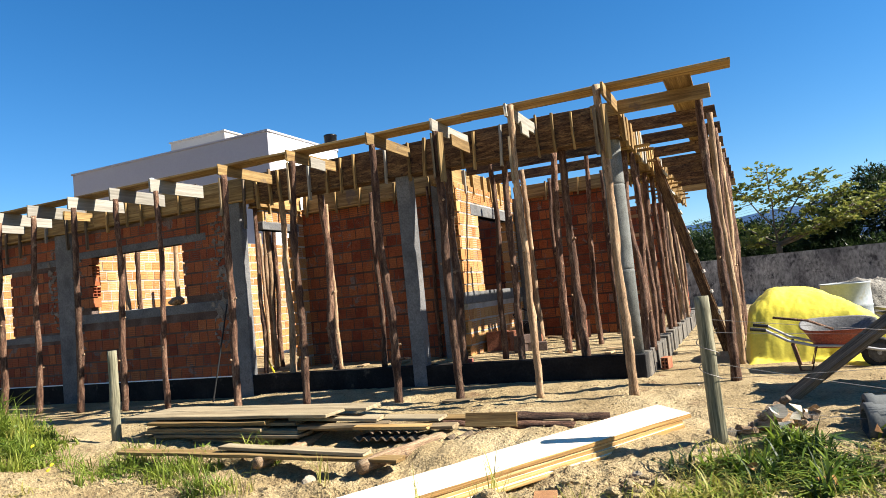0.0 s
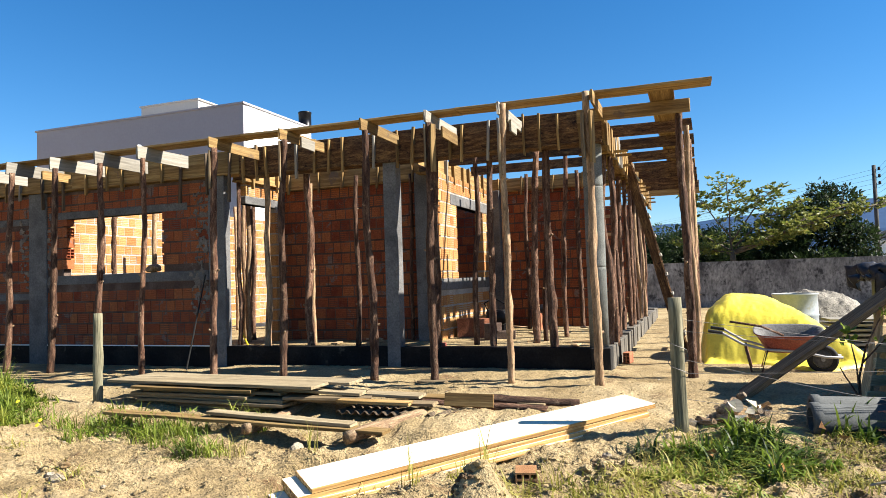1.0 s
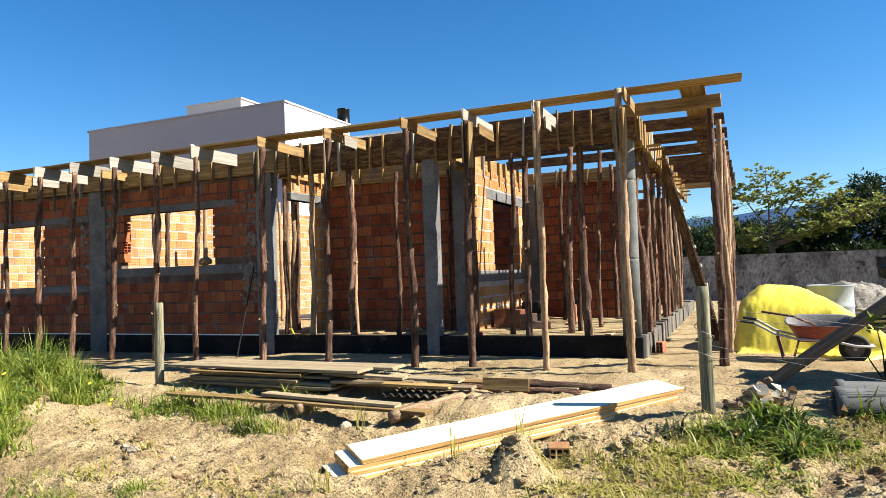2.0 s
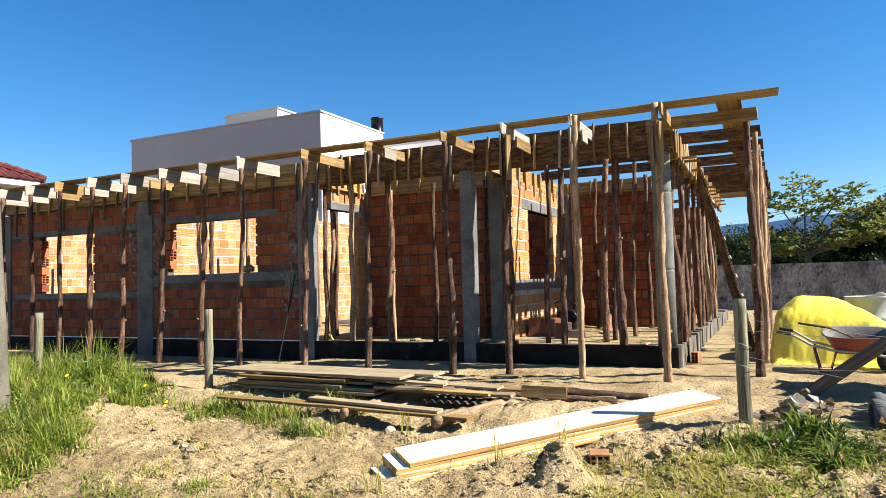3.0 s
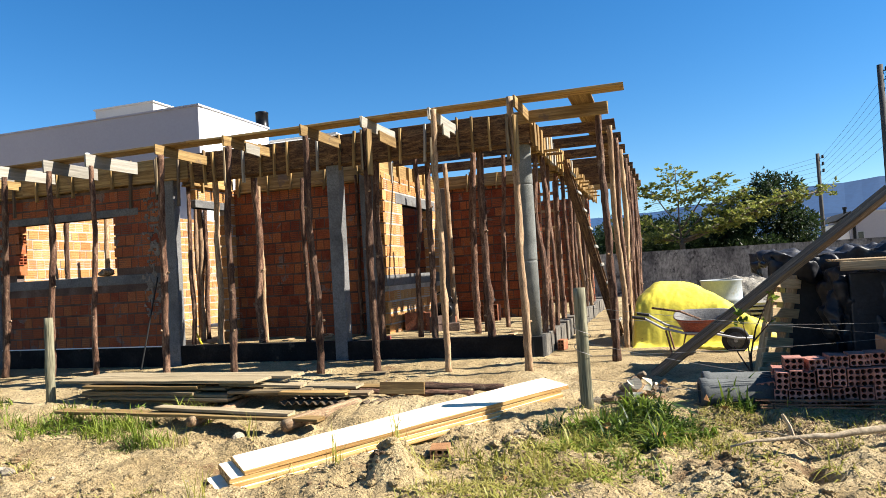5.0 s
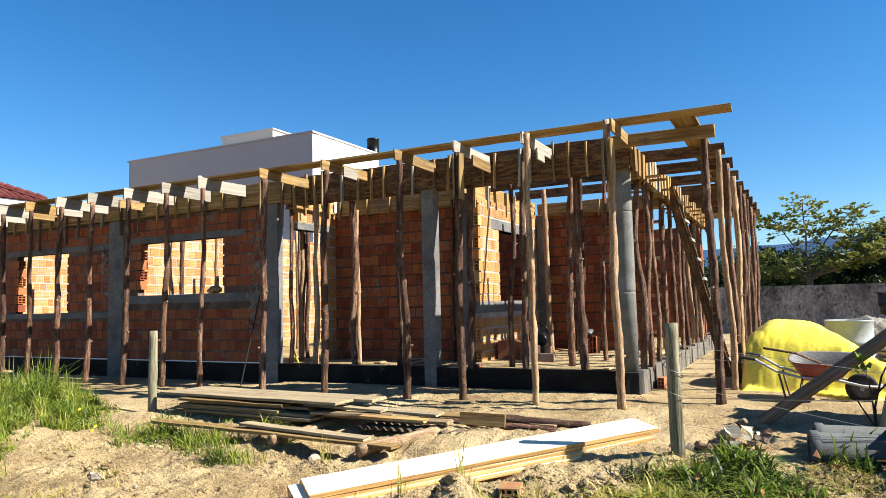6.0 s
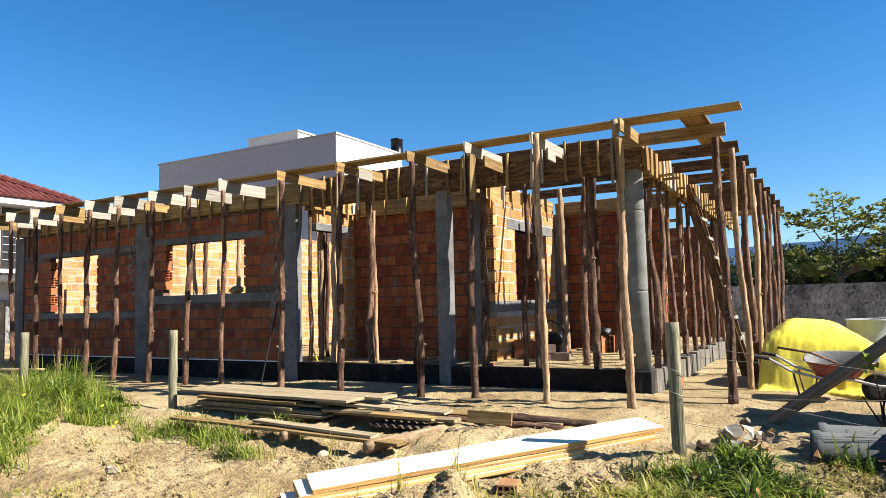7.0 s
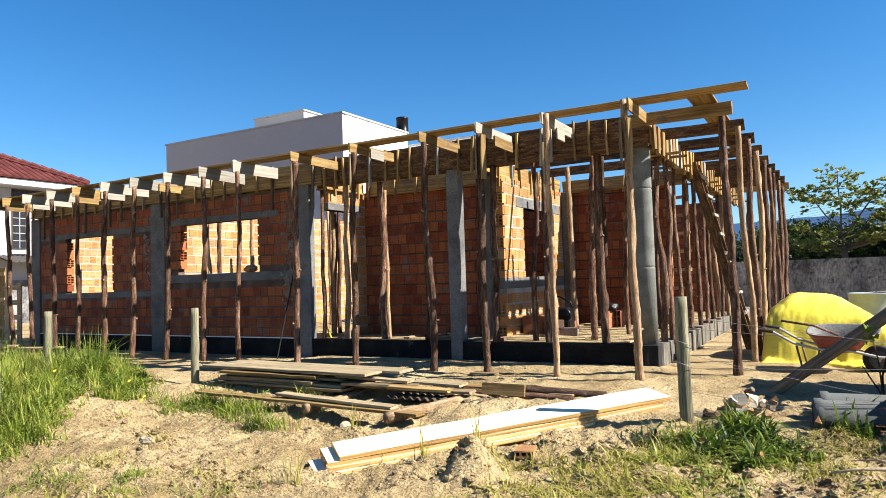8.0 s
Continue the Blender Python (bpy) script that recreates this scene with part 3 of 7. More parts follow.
        z += BH + BJ
        row += 1
    return ob


FLOOR = 0.34
TOP = 2.88
# front wall with two windows; x runs from -13.65 to -5.9
X0 = -13.65
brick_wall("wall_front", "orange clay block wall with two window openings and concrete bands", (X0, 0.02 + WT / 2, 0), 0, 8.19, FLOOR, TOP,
           openings=[(-8.80 - X0, -6.80 - X0, 1.49, 2.43), (-12.42 - X0, -10.87 - X0, 1.21, 2.38)],
           bands=[(-9.2 - X0, -6.3 - X0, 2.43, 2.55), (-9.2 - X0, -5.92 - X0, 1.34, 1.49), (-13.4 - X0, -9.66 - X0, 2.38, 2.49), (-13.4 - X0, -9.66 - X0, 1.10, 1.21)],
           gaps=[(-9.64 - X0, -9.23 - X0), (-5.90 - X0, 8.3), (-0.1, 0.25)], raw_ends=[-8.80 - X0, -12.42 - X0], seed=1)
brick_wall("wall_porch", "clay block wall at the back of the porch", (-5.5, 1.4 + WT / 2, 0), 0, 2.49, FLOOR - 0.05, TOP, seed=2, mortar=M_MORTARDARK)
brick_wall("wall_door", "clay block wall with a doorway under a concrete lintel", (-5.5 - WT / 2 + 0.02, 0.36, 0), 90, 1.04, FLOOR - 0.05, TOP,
           openings=[(-0.1, 0.78, 0, 2.5)], bands=[(-0.02, 0.9, 2.5, 2.62)], seed=3, clay=M_BRICKSUNLIT, mortar=M_MORTARSUNLIT)
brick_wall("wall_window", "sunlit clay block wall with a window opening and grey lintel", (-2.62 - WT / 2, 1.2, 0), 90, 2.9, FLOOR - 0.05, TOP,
           openings=[(0.85, 2.3, 1.25, 2.43)], bands=[(0.55, 2.6, 2.43, 2.6), (0.0, 2.9, 1.07, 1.25)], raw_ends=[0.0], seed=4, clay=M_BRICKSUNLIT, mortar=M_MORTARSUNLIT)
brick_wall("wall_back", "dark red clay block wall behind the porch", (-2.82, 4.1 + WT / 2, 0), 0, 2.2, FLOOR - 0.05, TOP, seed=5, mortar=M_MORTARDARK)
brick_wall("wall_room", "sunlit clay block partition inside the house", (-9.36, 0.2, 0), 90, 7.5, FLOOR - 0.05, TOP, seed=6, clay=M_BRICKSUNLIT, mortar=M_MORTARSUNLIT)
brick_wall("wall_end", "sunlit clay block partition at the far end", (-13.58, 0.2, 0), 90, 4.2, FLOOR - 0.05, TOP, seed=7, clay=M_BRICKSUNLIT, mortar=M_MORTARSUNLIT)
brick_wall("wall_rear", "clay block wall at the rear of the far room", (-13.6, 4.4 + WT / 2, 0), 0, 4.15, FLOOR - 0.05, TOP, openings=[(1.2, 2.4, 1.3, 2.4)], seed=8)
brick_wall("wall_middle", "clay block wall behind the porch room", (-6.2, 4.4 + WT / 2, 0), 0, 3.4, FLOOR - 0.05, TOP, seed=9)
brick_wall("wall_rear_hall", "clay block wall closing the hall at the rear", (-9.28, 7.75, 0), 0, 4.3, FLOOR - 0.05, TOP, seed=11)
brick_wall("wall_far", "shaded clay block wall further along the side", (-5.0, 8.4, 0), 0, 4.9, FLOOR - 0.05, TOP, seed=10)


# ---------------------------------------------------------------- plinth, floor, columns
def structure(name, bm, mat, label, category, m=None):
    ob = part(name, bm, mat, None, "", m)
    return tagged(ob, label, category, kind="structure")


def plinth():
    bm = bmesh.new()
    box(bm, (-13.75, 0.0, -0.25), (-0.24, 0.2, FLOOR))
    bmesh.ops.subdivide_edges(bm, edges=bm.edges, cuts=1)
    structure("plinth_front", bm, M_TAR, "black tar-coated foundation beam under the porch edge", "foundation")
    structure("plinth_corner", boxmesh((-0.236, -0.004, -0.25), (0.0, 0.3, FLOOR + 0.002), 0.008), M_TARCONC, "grey concrete foundation corner streaked with tar", "foundation")
    bm = bmesh.new()
    y = 0.304
    rng = random.Random(4)
    while y < 10.5:
        n = rng.uniform(0.38, 0.46)
        d = rng.uniform(-0.02, 0.02)
        box(bm, (-0.22, y, -0.25), (d, y + n - 0.012, FLOOR - 0.02 + rng.uniform(-0.03, 0.03)), None, 0.006)
        y += n
    structure("plinth_side", bm, M_BLOCK, "tar-streaked grey concrete block foundation along the side", "foundation")
    bm = bmesh.new()
    for xa, xb, ya, yb in ((-5.4, -0.22, 0.2, 4.15), (-13.6, -5.5, 0.2, 4.4), (-5.5, -0.22, 4.15, 10.5)):
        n, k = 26, 20
        g = [[bm.verts.new((xa + (xb - xa) * i / n, ya + (yb - ya) * j / k, FLOOR - 0.03 + 0.02 * noise.noise((i * .7, j * .7, xa)))) for i in range(n + 1)] for j in range(k + 1)]
        for j in range(k):
            for i in range(n):
                bm.faces.new((g[j][i], g[j][i + 1], g[j + 1][i + 1], g[j + 1][i]))
    structure("floor", bm, M_SAND, "sand-filled floor inside the foundation beams", "floor")


plinth()
structure("trim_mortar_line", boxmesh((-13.6, -0.006, FLOOR - 0.004), (-5.81, 0.015, FLOOR + 0.012), 0.003), M_WHITE, "thin white line on top of the foundation beam", "trim")


def column(x0, x1, y0, y1, z0, z1, seed=0):
    ob = part("column", boxmesh((x0, y0, z0), (x1, y1, z1), 0.01), M_CONC)
    return tagged(ob, "square grey cast concrete column set in the wall", "column", "concrete columns", "structure")


column(-5.90, -5.60, -0.012, 0.13, -0.1, TOP + 0.05)
column(-9.64, -9.23, -0.012, 0.19, -0.1, TOP + 0.02)
column(-13.75, -13.42, -0.012, 0.19, -0.1, TOP)
column(-2.965, -2.77, -0.008, 0.17, -0.1, TOP + 0.05)
column(-3.0, -2.765, 1.185, 1.39, FLOOR - 0.05, TOP)
column(-2.61, -2.41, 3.93, 4.09, FLOOR - 0.05, TOP)


def smear(wall, x, z, w, h, face, seed):
    """Mortar slopped over the blocks: an uneven thin crust on one face of a wall (local x and z of its middle)."""
    rng = random.Random(seed)
    bm = bmesh.new()
    c = 0.022
    nx, nz = int(w / c), int(h / c)
    grid = {}
    for j in range(nz + 1):
        for i in range(nx + 1):
            u, v = -1 + 2 * i / nx, -1 + 2 * j / nz
            n = noise.noise((i * 0.22 + seed * 7.0, j * 0.30, 1.0)) + 0.9 * noise.noise((i * 0.6, j * 0.8, seed))
            keep = n > 0.55 * max(abs(u), abs(v)) ** 2 - 0.12
            grid[i, j] = (keep, (x + u * w / 2 + rng.uniform(-.007, .007), face * (WT / 2 + 0.0165 + 0.006 * n), z + v * h / 2 + rng.uniform(-.007, .007)))
    made = {}
    for j in range(nz):
        for i in range(nx):
            q = ((i, j), (i + 1, j), (i + 1, j + 1), (i, j + 1))
            if sum(grid[k][0] for k in q) >= 3:
                for k in q:
                    if k not in made:
                        made[k] = bm.verts.new(grid[k][1])
                bm.faces.new([made[k] for k in q])
    edge = [e for e in bm.edges if len(e.link_faces) == 1]
    ext = bmesh.ops.extrude_edge_only(bm, edges=edge)["geom"]
    for v in ext:
        if isinstance(v, bmesh.types.BMVert):
            v.co.y = face * (WT / 2 + 0.002)
    part("mortar_smear", bm, M_SMEAR, wall, "grey mortar smeared over the blocks")


front = bpy.data.objects["wall_front"]
for k, (x, z, w, h) in enumerate(((-5.98, 2.1, 0.5, 1.5), (-6.02, 1.2, 0.55, 0.9), (-9.15, 1.7, 0.22, 1.6), (-9.76, 1.9, 0.26, 1.4))):
    smear(front, x - X0, z, w, h, -1, k + 1)


def round_column():
    bm = bmesh.new()
    prof = []
    r = 0.119
    for zz in (FLOOR, 1.325, 2.33, 2.95):
        if zz > FLOOR:
            prof += [(r, zz - 0.03), (r, zz - 0.008), (r - 0.006, zz - 0.003), (r - 0.006, zz + 0.003), (r, zz + 0.008), (r, zz + 0.03)]
        else:
            prof.append((r, zz))
    lathe(bm, prof, 32)
    ob = part("round_column", bm, M_PIPE, None, "", Matrix.Translation((-0.15, 0.15, 0)), smooth=True)
    tagged(ob, "round grey concrete column made of stacked pipe lengths", "column")


round_column()


# ---------------------------------------------------------------- roof formwork
BK = [0.035, -1.0, -1.87, -2.70, -3.84, -4.92, -6.115, -6.89, -7.76, -8.63, -9.44, -10.31, -11.12, -11.93, -12.68, -13.4]
FEET = [-0.024, -1.01, -1.94, -2.73, -4.03, -5.11, -6.34, -7.16, -8.10, -9.0, -9.81, -10.59, -11.35, -12.1, -12.8, -13.45]
RAFT = 3.2


def brackets():
    rng = random.Random(11)
    pale = (1, 2, 6, 7, 8, 9, 10, 12, 13)
    for i, x in enumerate(BK):
        mat = M_PALE if i in pale else M_FORM
        h = 0.14 if i < 6 else 0.185
        y0 = -1.185 + rng.uniform(-.015, .01)
        ob = board("bracket_board", (x + 0.012, y0, RAFT - h / 2), (x + 0.012, -0.07 if i < 6 else -0.2, RAFT - h / 2 + rng.uniform(-.012, .012)), h, 0.026, mat, (1, 0, 0), seed=i)
        tagged(ob, "pale sawn bracket board on edge between prop and beam" if mat is M_PALE else "yellow-brown sawn bracket board on edge between prop and beam", "board", "front bracket boards")
        lap = {1: (-0.72, -0.45, 0.12, M_PALE), 2: (-0.68, -0.12, 0.1, M_FORM), 4: (-0.72, -0.4, 0.04, M_PALE), 9: (-0.6, -0.1, 0.06, M_FORM), 11: (-0.62, -0.1, 0.05, M_PALE), 12: (-0.6, -0.08, 0.06, M_FORM), 14: (-0.6, -0.1, 0.06, M_PALE)}.get(i)
        if lap:
            s = board("bracket_board", (x + 0.04, lap[0], RAFT - 0.06 - lap[2]), (x + 0.04, lap[1], RAFT - 0.065 - lap[2]), 0.14, 0.024, lap[3], (1, 0, 0), seed=i + 50)
            tagged(s, "short sawn board lapped onto a bracket board", "board", "front bracket boards")
    # flat boards laid on the brackets, end to end
    xs = [1.24, -1.55, -4.55, -7.45, -10.4, -13.6]
    for k, (a, b) in enumerate(zip(xs, xs[1:])):
        ob = board("edge_board", (a, -0.86 + 0.012 * (k % 2), RAFT + 0.018), (b + 0.004, -0.86, RAFT + 0.018), 0.29, 0.028, M_FORM, (0, 0, 1), seed=70 + k)
        tagged(ob, "long yellow-brown board laid flat along the roof edge", "board", "roof edge boards")


brackets()

RB = [-0.34, 0.73, 1.77, 2.92, 4.05, 5.1, 6.1, 7.1, 8.3]


def joists():
    rng = random.Random(12)
    for i, y in enumerate(RB):
        left = -2.62 if y < 4.0 else -0.3
        if i == 0:
            left = -0.24
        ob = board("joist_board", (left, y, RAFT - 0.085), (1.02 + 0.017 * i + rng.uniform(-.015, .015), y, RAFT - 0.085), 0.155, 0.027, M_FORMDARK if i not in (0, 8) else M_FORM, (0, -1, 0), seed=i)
        tagged(ob, "brown sawn board on edge across the porch roof", "board", "porch joist boards")
    for k, (a, b) in enumerate(((-1.04, 1.4), (1.41, 4.4), (4.41, 8.4))):
        ob = board("edge_board", (0.73, a, RAFT + 0.018 if k else RAFT + 0.018), (0.73 + 0.02 * k, b, RAFT + 0.018), 0.27, 0.027, M_FORM, (0, 0, 1), seed=90 + k)
        if k == 0:
            ob.location.y += 0.26
        tagged(ob, "long yellow-brown board laid flat along the side roof edge", "board", "roof edge boards")


joists()


def beam_form(name, label, a, b, z0, z1, depth, mat, out, spacing, seed, drop=0.1, tall=0.02, bw=0.03, hang=0.0, at=None, bt=0.05):
    """A beam box between a and b (plan points on its outer face): two side boards, a bottom board and battens. out: outward normal."""
    rng = random.Random(seed)
    e = thing(name, label, "formwork", Matrix.Translation((*a, 0)))
    A, B, n = Vector((*a, 0)), Vector((*b, 0)), Vector((*out, 0))
    d = (B - A).normalized()
    length = (B - A).length
    zc, h = (z0 + z1) / 2, z1 - z0
    for off, up in ((-0.0125, n), (-depth + 0.0125, -n)):
        x = 0.0
        while x < length - 0.05:
            y = min(length, x + rng.uniform(2.2, 3.0))
            y = length if length - y < 0.6 else y
            board("side_board", A + d * x + n * off + Vector((0, 0, zc)), A + d * (y - 0.004) + n * off + Vector((0, 0, zc)), h, 0.025, mat, up, e, seed=seed + int(x * 10))
            x = y
    board("bottom_board", A + n * (-depth / 2) + Vector((0, 0, z0 - 0.014)), B + n * (-depth / 2) + Vector((0, 0, z0 - 0.014)), depth + 0.04, 0.025, mat, (0, 0, 1), e, seed=seed)
    spots = list(at or ())
    x = rng.uniform(0.05, 0.2)
    while not at and x < length:
        spots.append(x)
        x += spacing * rng.uniform(0.75, 1.25)
    for x in spots:
        p = A + d * x + n * (bt / 2 + 0.002)
        lean = d * rng.uniform(-.03, .03)
        m = M_FORM if rng.random() < 0.9 else M_PALE
        low = rng.uniform(3.0, 5.5) if hang and rng.random() < hang else rng.uniform(.6, 1.4)
        m = M_DARKOLD if low > 2 else m
        board("batten", p + Vector((0, 0, z0 - drop * low)), p + lean + Vector((0, 0, z1 + tall * rng.uniform(-1.5, 1.2))), bw * rng.uniform(.8, 1.2), bt, m, n, e, seed=int(x * 100))
    return e


beam_form("beam_formwork", "plank beam formwork along the top of the front wall", (-13.7, -0.03), (-5.3, -0.03), 2.93, 3.26, 0.24, M_FORM, (0, -1), 0.42, 21, 0.10, hang=0.3)
beam_form("beam_formwork", "dark brown blotchy plank beam formwork over the porch front", (-5.29, -0.03), (0.0, -0.03), 2.88, 3.27, 0.24, M_FORMDARK, (0, -1), 0.3, 22, 0.10, hang=0.08,
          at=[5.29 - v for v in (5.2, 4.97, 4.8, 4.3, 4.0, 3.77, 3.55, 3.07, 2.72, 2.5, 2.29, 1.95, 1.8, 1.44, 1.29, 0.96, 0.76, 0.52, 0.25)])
beam_form("beam_formwork", "plank beam formwork with wide battens along the side", (0.02, 0.02), (0.02, 9.0), 2.90, 3.16, 0.24, M_FORM, (1, 0), 0.27, 23, 0.13, 0.03, 0.125, bt=0.04)
beam_form("beam_formwork", "sunlit plank beam formwork over the window wall", (-2.64, 1.0), (-2.64, 4.0), 2.86, 3.12, 0.22, M_FORM, (1, 0), 0.42, 24, 0.12, hang=0.25)
beam_form("beam_formwork", "plank beam formwork at the back of the porch", (-2.6, 4.02), (-0.3, 4.02), 2.88, 3.10, 0.22, M_FORM, (0, -1), 0.5, 25, 0.1)
beam_form("beam_formwork", "plank beam formwork over the porch rear wall", (-5.4, 1.33), (-2.9, 1.33), 2.82, 3.08, 0.22, M_FORM, (0, -1), 0.55, 26, 0.08)
beam_form("beam_formwork", "short plank beam formwork over the doorway", (-5.42, 0.24), (-5.42, 1.3), 2.86, 3.1, 0.2, M_FORM, (1, 0), 0.4, 27, 0.1)


# ---------------------------------------------------------------- props
def prop(foot, head, r, mat, seed, label, group, crook=0.03, splice=0, rough=0.16, low=0.0):
    a, b = Vector(foot), Vector(head)
    a.z -= 0.03
    L = (b - a).length
    ob = part("prop", log_bm(L, r, r * 0.8, seed, crook * 1.25, 9, rough, 6), mat, None, "", upright(a, b), smooth=True)
    tagged(ob, label, "prop", group)
    # stubs of lopped side branches
    rng = random.Random(seed)
    o = rng.uniform(0, 90)
    for k in range(3):
        f, w = 0.22 + 0.25 * k + 0.2 * noise.noise((o, k * 3.0, 1.0)), o + 2.1 * k
        bow = crook * 2.5 * (0.35 + math.sin(math.pi * f))
        cx, cy = bow * noise.noise((o, 0, f * 2.2)), bow * noise.noise((0, o, f * 2.2))
        rr = r * (1 - 0.2 * f)
        root, tip = Vector((cx, cy, f * L)), Vector((cx + math.cos(w) * rr * 1.5, cy + math.sin(w) * rr * 1.5, f * L + 0.025))
        part("branch_stub", tube_bm([root, tip], rr * 0.36, 7, 0.75), M_PEEL, ob, "pale lopped branch stub")
    for k in range(splice):
        s = (-1, 1)[k % 2]
        up = Vector((s, -0.35, 0)).normalized()
        p = b + up * (r * 0.85 + 0.012)
        board("splice_board", p + Vector((0, 0, -0.52 - 0.06 * k - low)), p + Vector((0, 0, -0.02 - low)), 0.085, 0.024, M_FORM if k else M_OLD, up, ob, "sawn board nailed on as a splice", seed + k)
    return ob


DARK = "dark brown bark-covered round timber prop"
LIGHT = "pale peeled round timber prop"


def props():
    rng = random.Random(5)
    for i, (xf, xt) in enumerate(zip(FEET, BK)):
        m = M_PEEL if i in (0, 1) else M_BARK
        top = (xt - 0.06, -1.06, RAFT + 0.02) if i == 0 else (xt + 0.05, -1.1, RAFT - 0.015) if i == 1 else (xt + 0.035, -1.11, RAFT - (0.135 if i < 6 else 0.16))
        prop((xf, -0.9, ground_z(xf, -0.9)), top, (0.038 if i == 1 else 0.045) + rng.uniform(-.004, .007), m, 100 + i,
             LIGHT if m is M_PEEL else DARK, "front row of props", 0.017, splice=2 if i in (0, 2) else (1 if i in (1, 4, 5) else 0), low=(0.2, 0.32, 0.0, 0, 0, 0.02)[i] if i < 6 else 0.0)
    # inside the porch: foot x, y, head x, head height, radius, peeled
    inner = [(-4.28, 0.22, -4.28, 2.84, 0.058, 0), (-4.40, 0.52, -4.42, 2.75, 0.036, 1), (-4.94, 0.12, -4.92, 2.85, 0.050, 1), (-5.56, 0.27, -5.56, 2.84, 0.036, 0),
             (-3.14, 1.30, -3.12, 2.90, 0.030, 0), (-2.26, 0.06, -2.22, 2.86, 0.055, 0), (-1.90, 0.64, -1.84, 3.00, 0.040, 0), (-1.52, 0.20, -1.50, 2.87, 0.047, 0),
             (-1.86, 2.37, -1.92, 3.10, 0.050, 1), (-1.14, 1.00, -1.04, 3.00, 0.052, 0), (-1.05, 1.22, -0.97, 3.00, 0.038, 0), (-1.81, 3.50, -1.79, 3.08, 0.038, 0),
             (-0.72, 0.20, -0.73, 2.87, 0.054, 0), (-0.87, 1.93, -0.79, 3.10, 0.040, 0), (-0.90, 3.68, -0.91, 3.10, 0.045, 0), (-0.62, 3.0, -0.65, 3.10, 0.036, 0),
             (-3.66, 0.48, -3.62, 2.80, 0.040, 0)]
    for i, (x, y, xt, zt, r, c) in enumerate(inner):
        m = M_PEEL if c else M_BARK
        prop((x, y, FLOOR - 0.02), (xt, y + rng.uniform(-.03, .03), zt), r, m, 200 + i, LIGHT if c else DARK, "porch props", 0.022)
    for i, (x, y) in enumerate(((-6.17, 1.45), (-6.55, 1.74), (-7.29, 2.74), (-8.01, 3.46), (-6.11, 1.25), (-5.9, 0.95))):
        prop((x, y, FLOOR - 0.02), (x + rng.uniform(-.05, .05), y, 2.9), 0.042, M_PEEL if i % 2 else M_BARK, 250 + i, LIGHT if i % 2 else DARK, "props inside the doorway", 0.02)
    # under the side beam, each with a short crosshead board
    sides = [(-0.08, 0.76, -0.1, 0.047), (-0.04, 1.05, -0.02, 0.044), (-0.1, 2.0, -0.1, 0.036), (-0.13, 3.05, -0.12, 0.052), (-0.06, 3.53, -0.09, 0.043), (-0.07, 4.3, -0.06, 0.040), (-0.06, 4.95, -0.05, 0.043),
             (-0.08, 5.6, -0.1, 0.04), (-0.1, 6.3, -0.08, 0.042), (-0.06, 7.0, -0.1, 0.04), (-0.1, 7.8, -0.1, 0.04)]
    for i, (x, y, xt, r) in enumerate(sides):
        prop((x, y, FLOOR - 0.04), (xt, y + rng.uniform(-.06, .06), 2.835), r, M_PEEL if i in (7, 9) else M_BARK, 300 + i, LIGHT if i in (7, 9) else DARK, "side beam props", 0.03)
        c = board("crosshead_board", (xt - 0.3, y, 2.852), (xt + 0.28 + rng.uniform(-.04, .06), y, 2.852), 0.09, 0.026, M_FORM, seed=i)
        tagged(c, "short yellow-brown crosshead board on top of a prop", "board", "crosshead boards")
    outer = [(0.93, -0.16, 0.94, -0.26), (0.98, 1.2, 1.0, 0.62), (0.97, 1.95, 1.02, 1.63), (0.97, 3.0, 1.03, 2.76), (0.98, 4.0, 1.05, 3.80), (1.0, 5.0, 1.05, 4.86), (1.02, 6.0, 1.06, 5.62), (1.03, 7.0, 1.07, 6.92), (1.03, 8.1, 1.07, 8.2)]
    for i, (x, y, xt, yt) in enumerate(outer):
        m = M_PEEL if i in (1, 3) else M_BARK
        prop((x, y, ground_z(x, y)), (xt - 0.03, yt - 0.005, RAFT - (0.02 if i == 0 else 0.12)), 0.046 + rng.uniform(-.004, .006), m, 400 + i, LIGHT if m is M_PEEL else DARK, "outer row of side props", 0.02)
    for i, (x, y) in enumerate(((-8.3, 0.3), (-8.15, 0.36), (-7.3, 0.32), (-8.0, 2.0), (-7.1, 1.3), (-12.0, 1.3), (-11.3, 1.8), (-12.7, 2.1))):
        prop((x, y, FLOOR - 0.03), (x + rng.uniform(-.1, .1), y, 2.95), 0.043, M_BARK if i % 2 else M_PEEL, 500 + i, DARK if i % 2 else LIGHT, "props inside the rooms", 0.03)


props()


# ---------------------------------------------------------------- timber on the ground
def new_planks():
    A = Vector((-1.663, -4.484, -0.045))
    d = Vector((1.98, 2.23, 0.205)).normalized()
    n = Vector((d.y, -d.x, 0)).normalized()
    up = n.cross(d)
    up = (up if up.z > 0 else -up) + n * 0.087
    rng = random.Random(3)
    for k, (s, q) in enumerate(((0.085, 0.010), (-0.01, 0.0), (0.0, 0.009), (-0.10, 0.03))):
        t = 0.034
        p = A + d * s + n * (0.18 + q) + Vector((0, 0, -0.024 - 0.0345 * k))
        L = 2.98 + rng.uniform(-.03, .03)
        ob = board("plank", p, p + d * L, 0.36, t, M_NEW, up, seed=k)
        ob.data.materials.append(M_NEWEDGE)
        for f in ob.data.polygons:
            if abs(f.normal.y) > 0.5 or abs(f.normal.x) > 0.5:
                f.material_index = 1
        tagged(ob, "thick fresh pale pine plank in a neat stack on the sand", "plank", "stack of new planks")


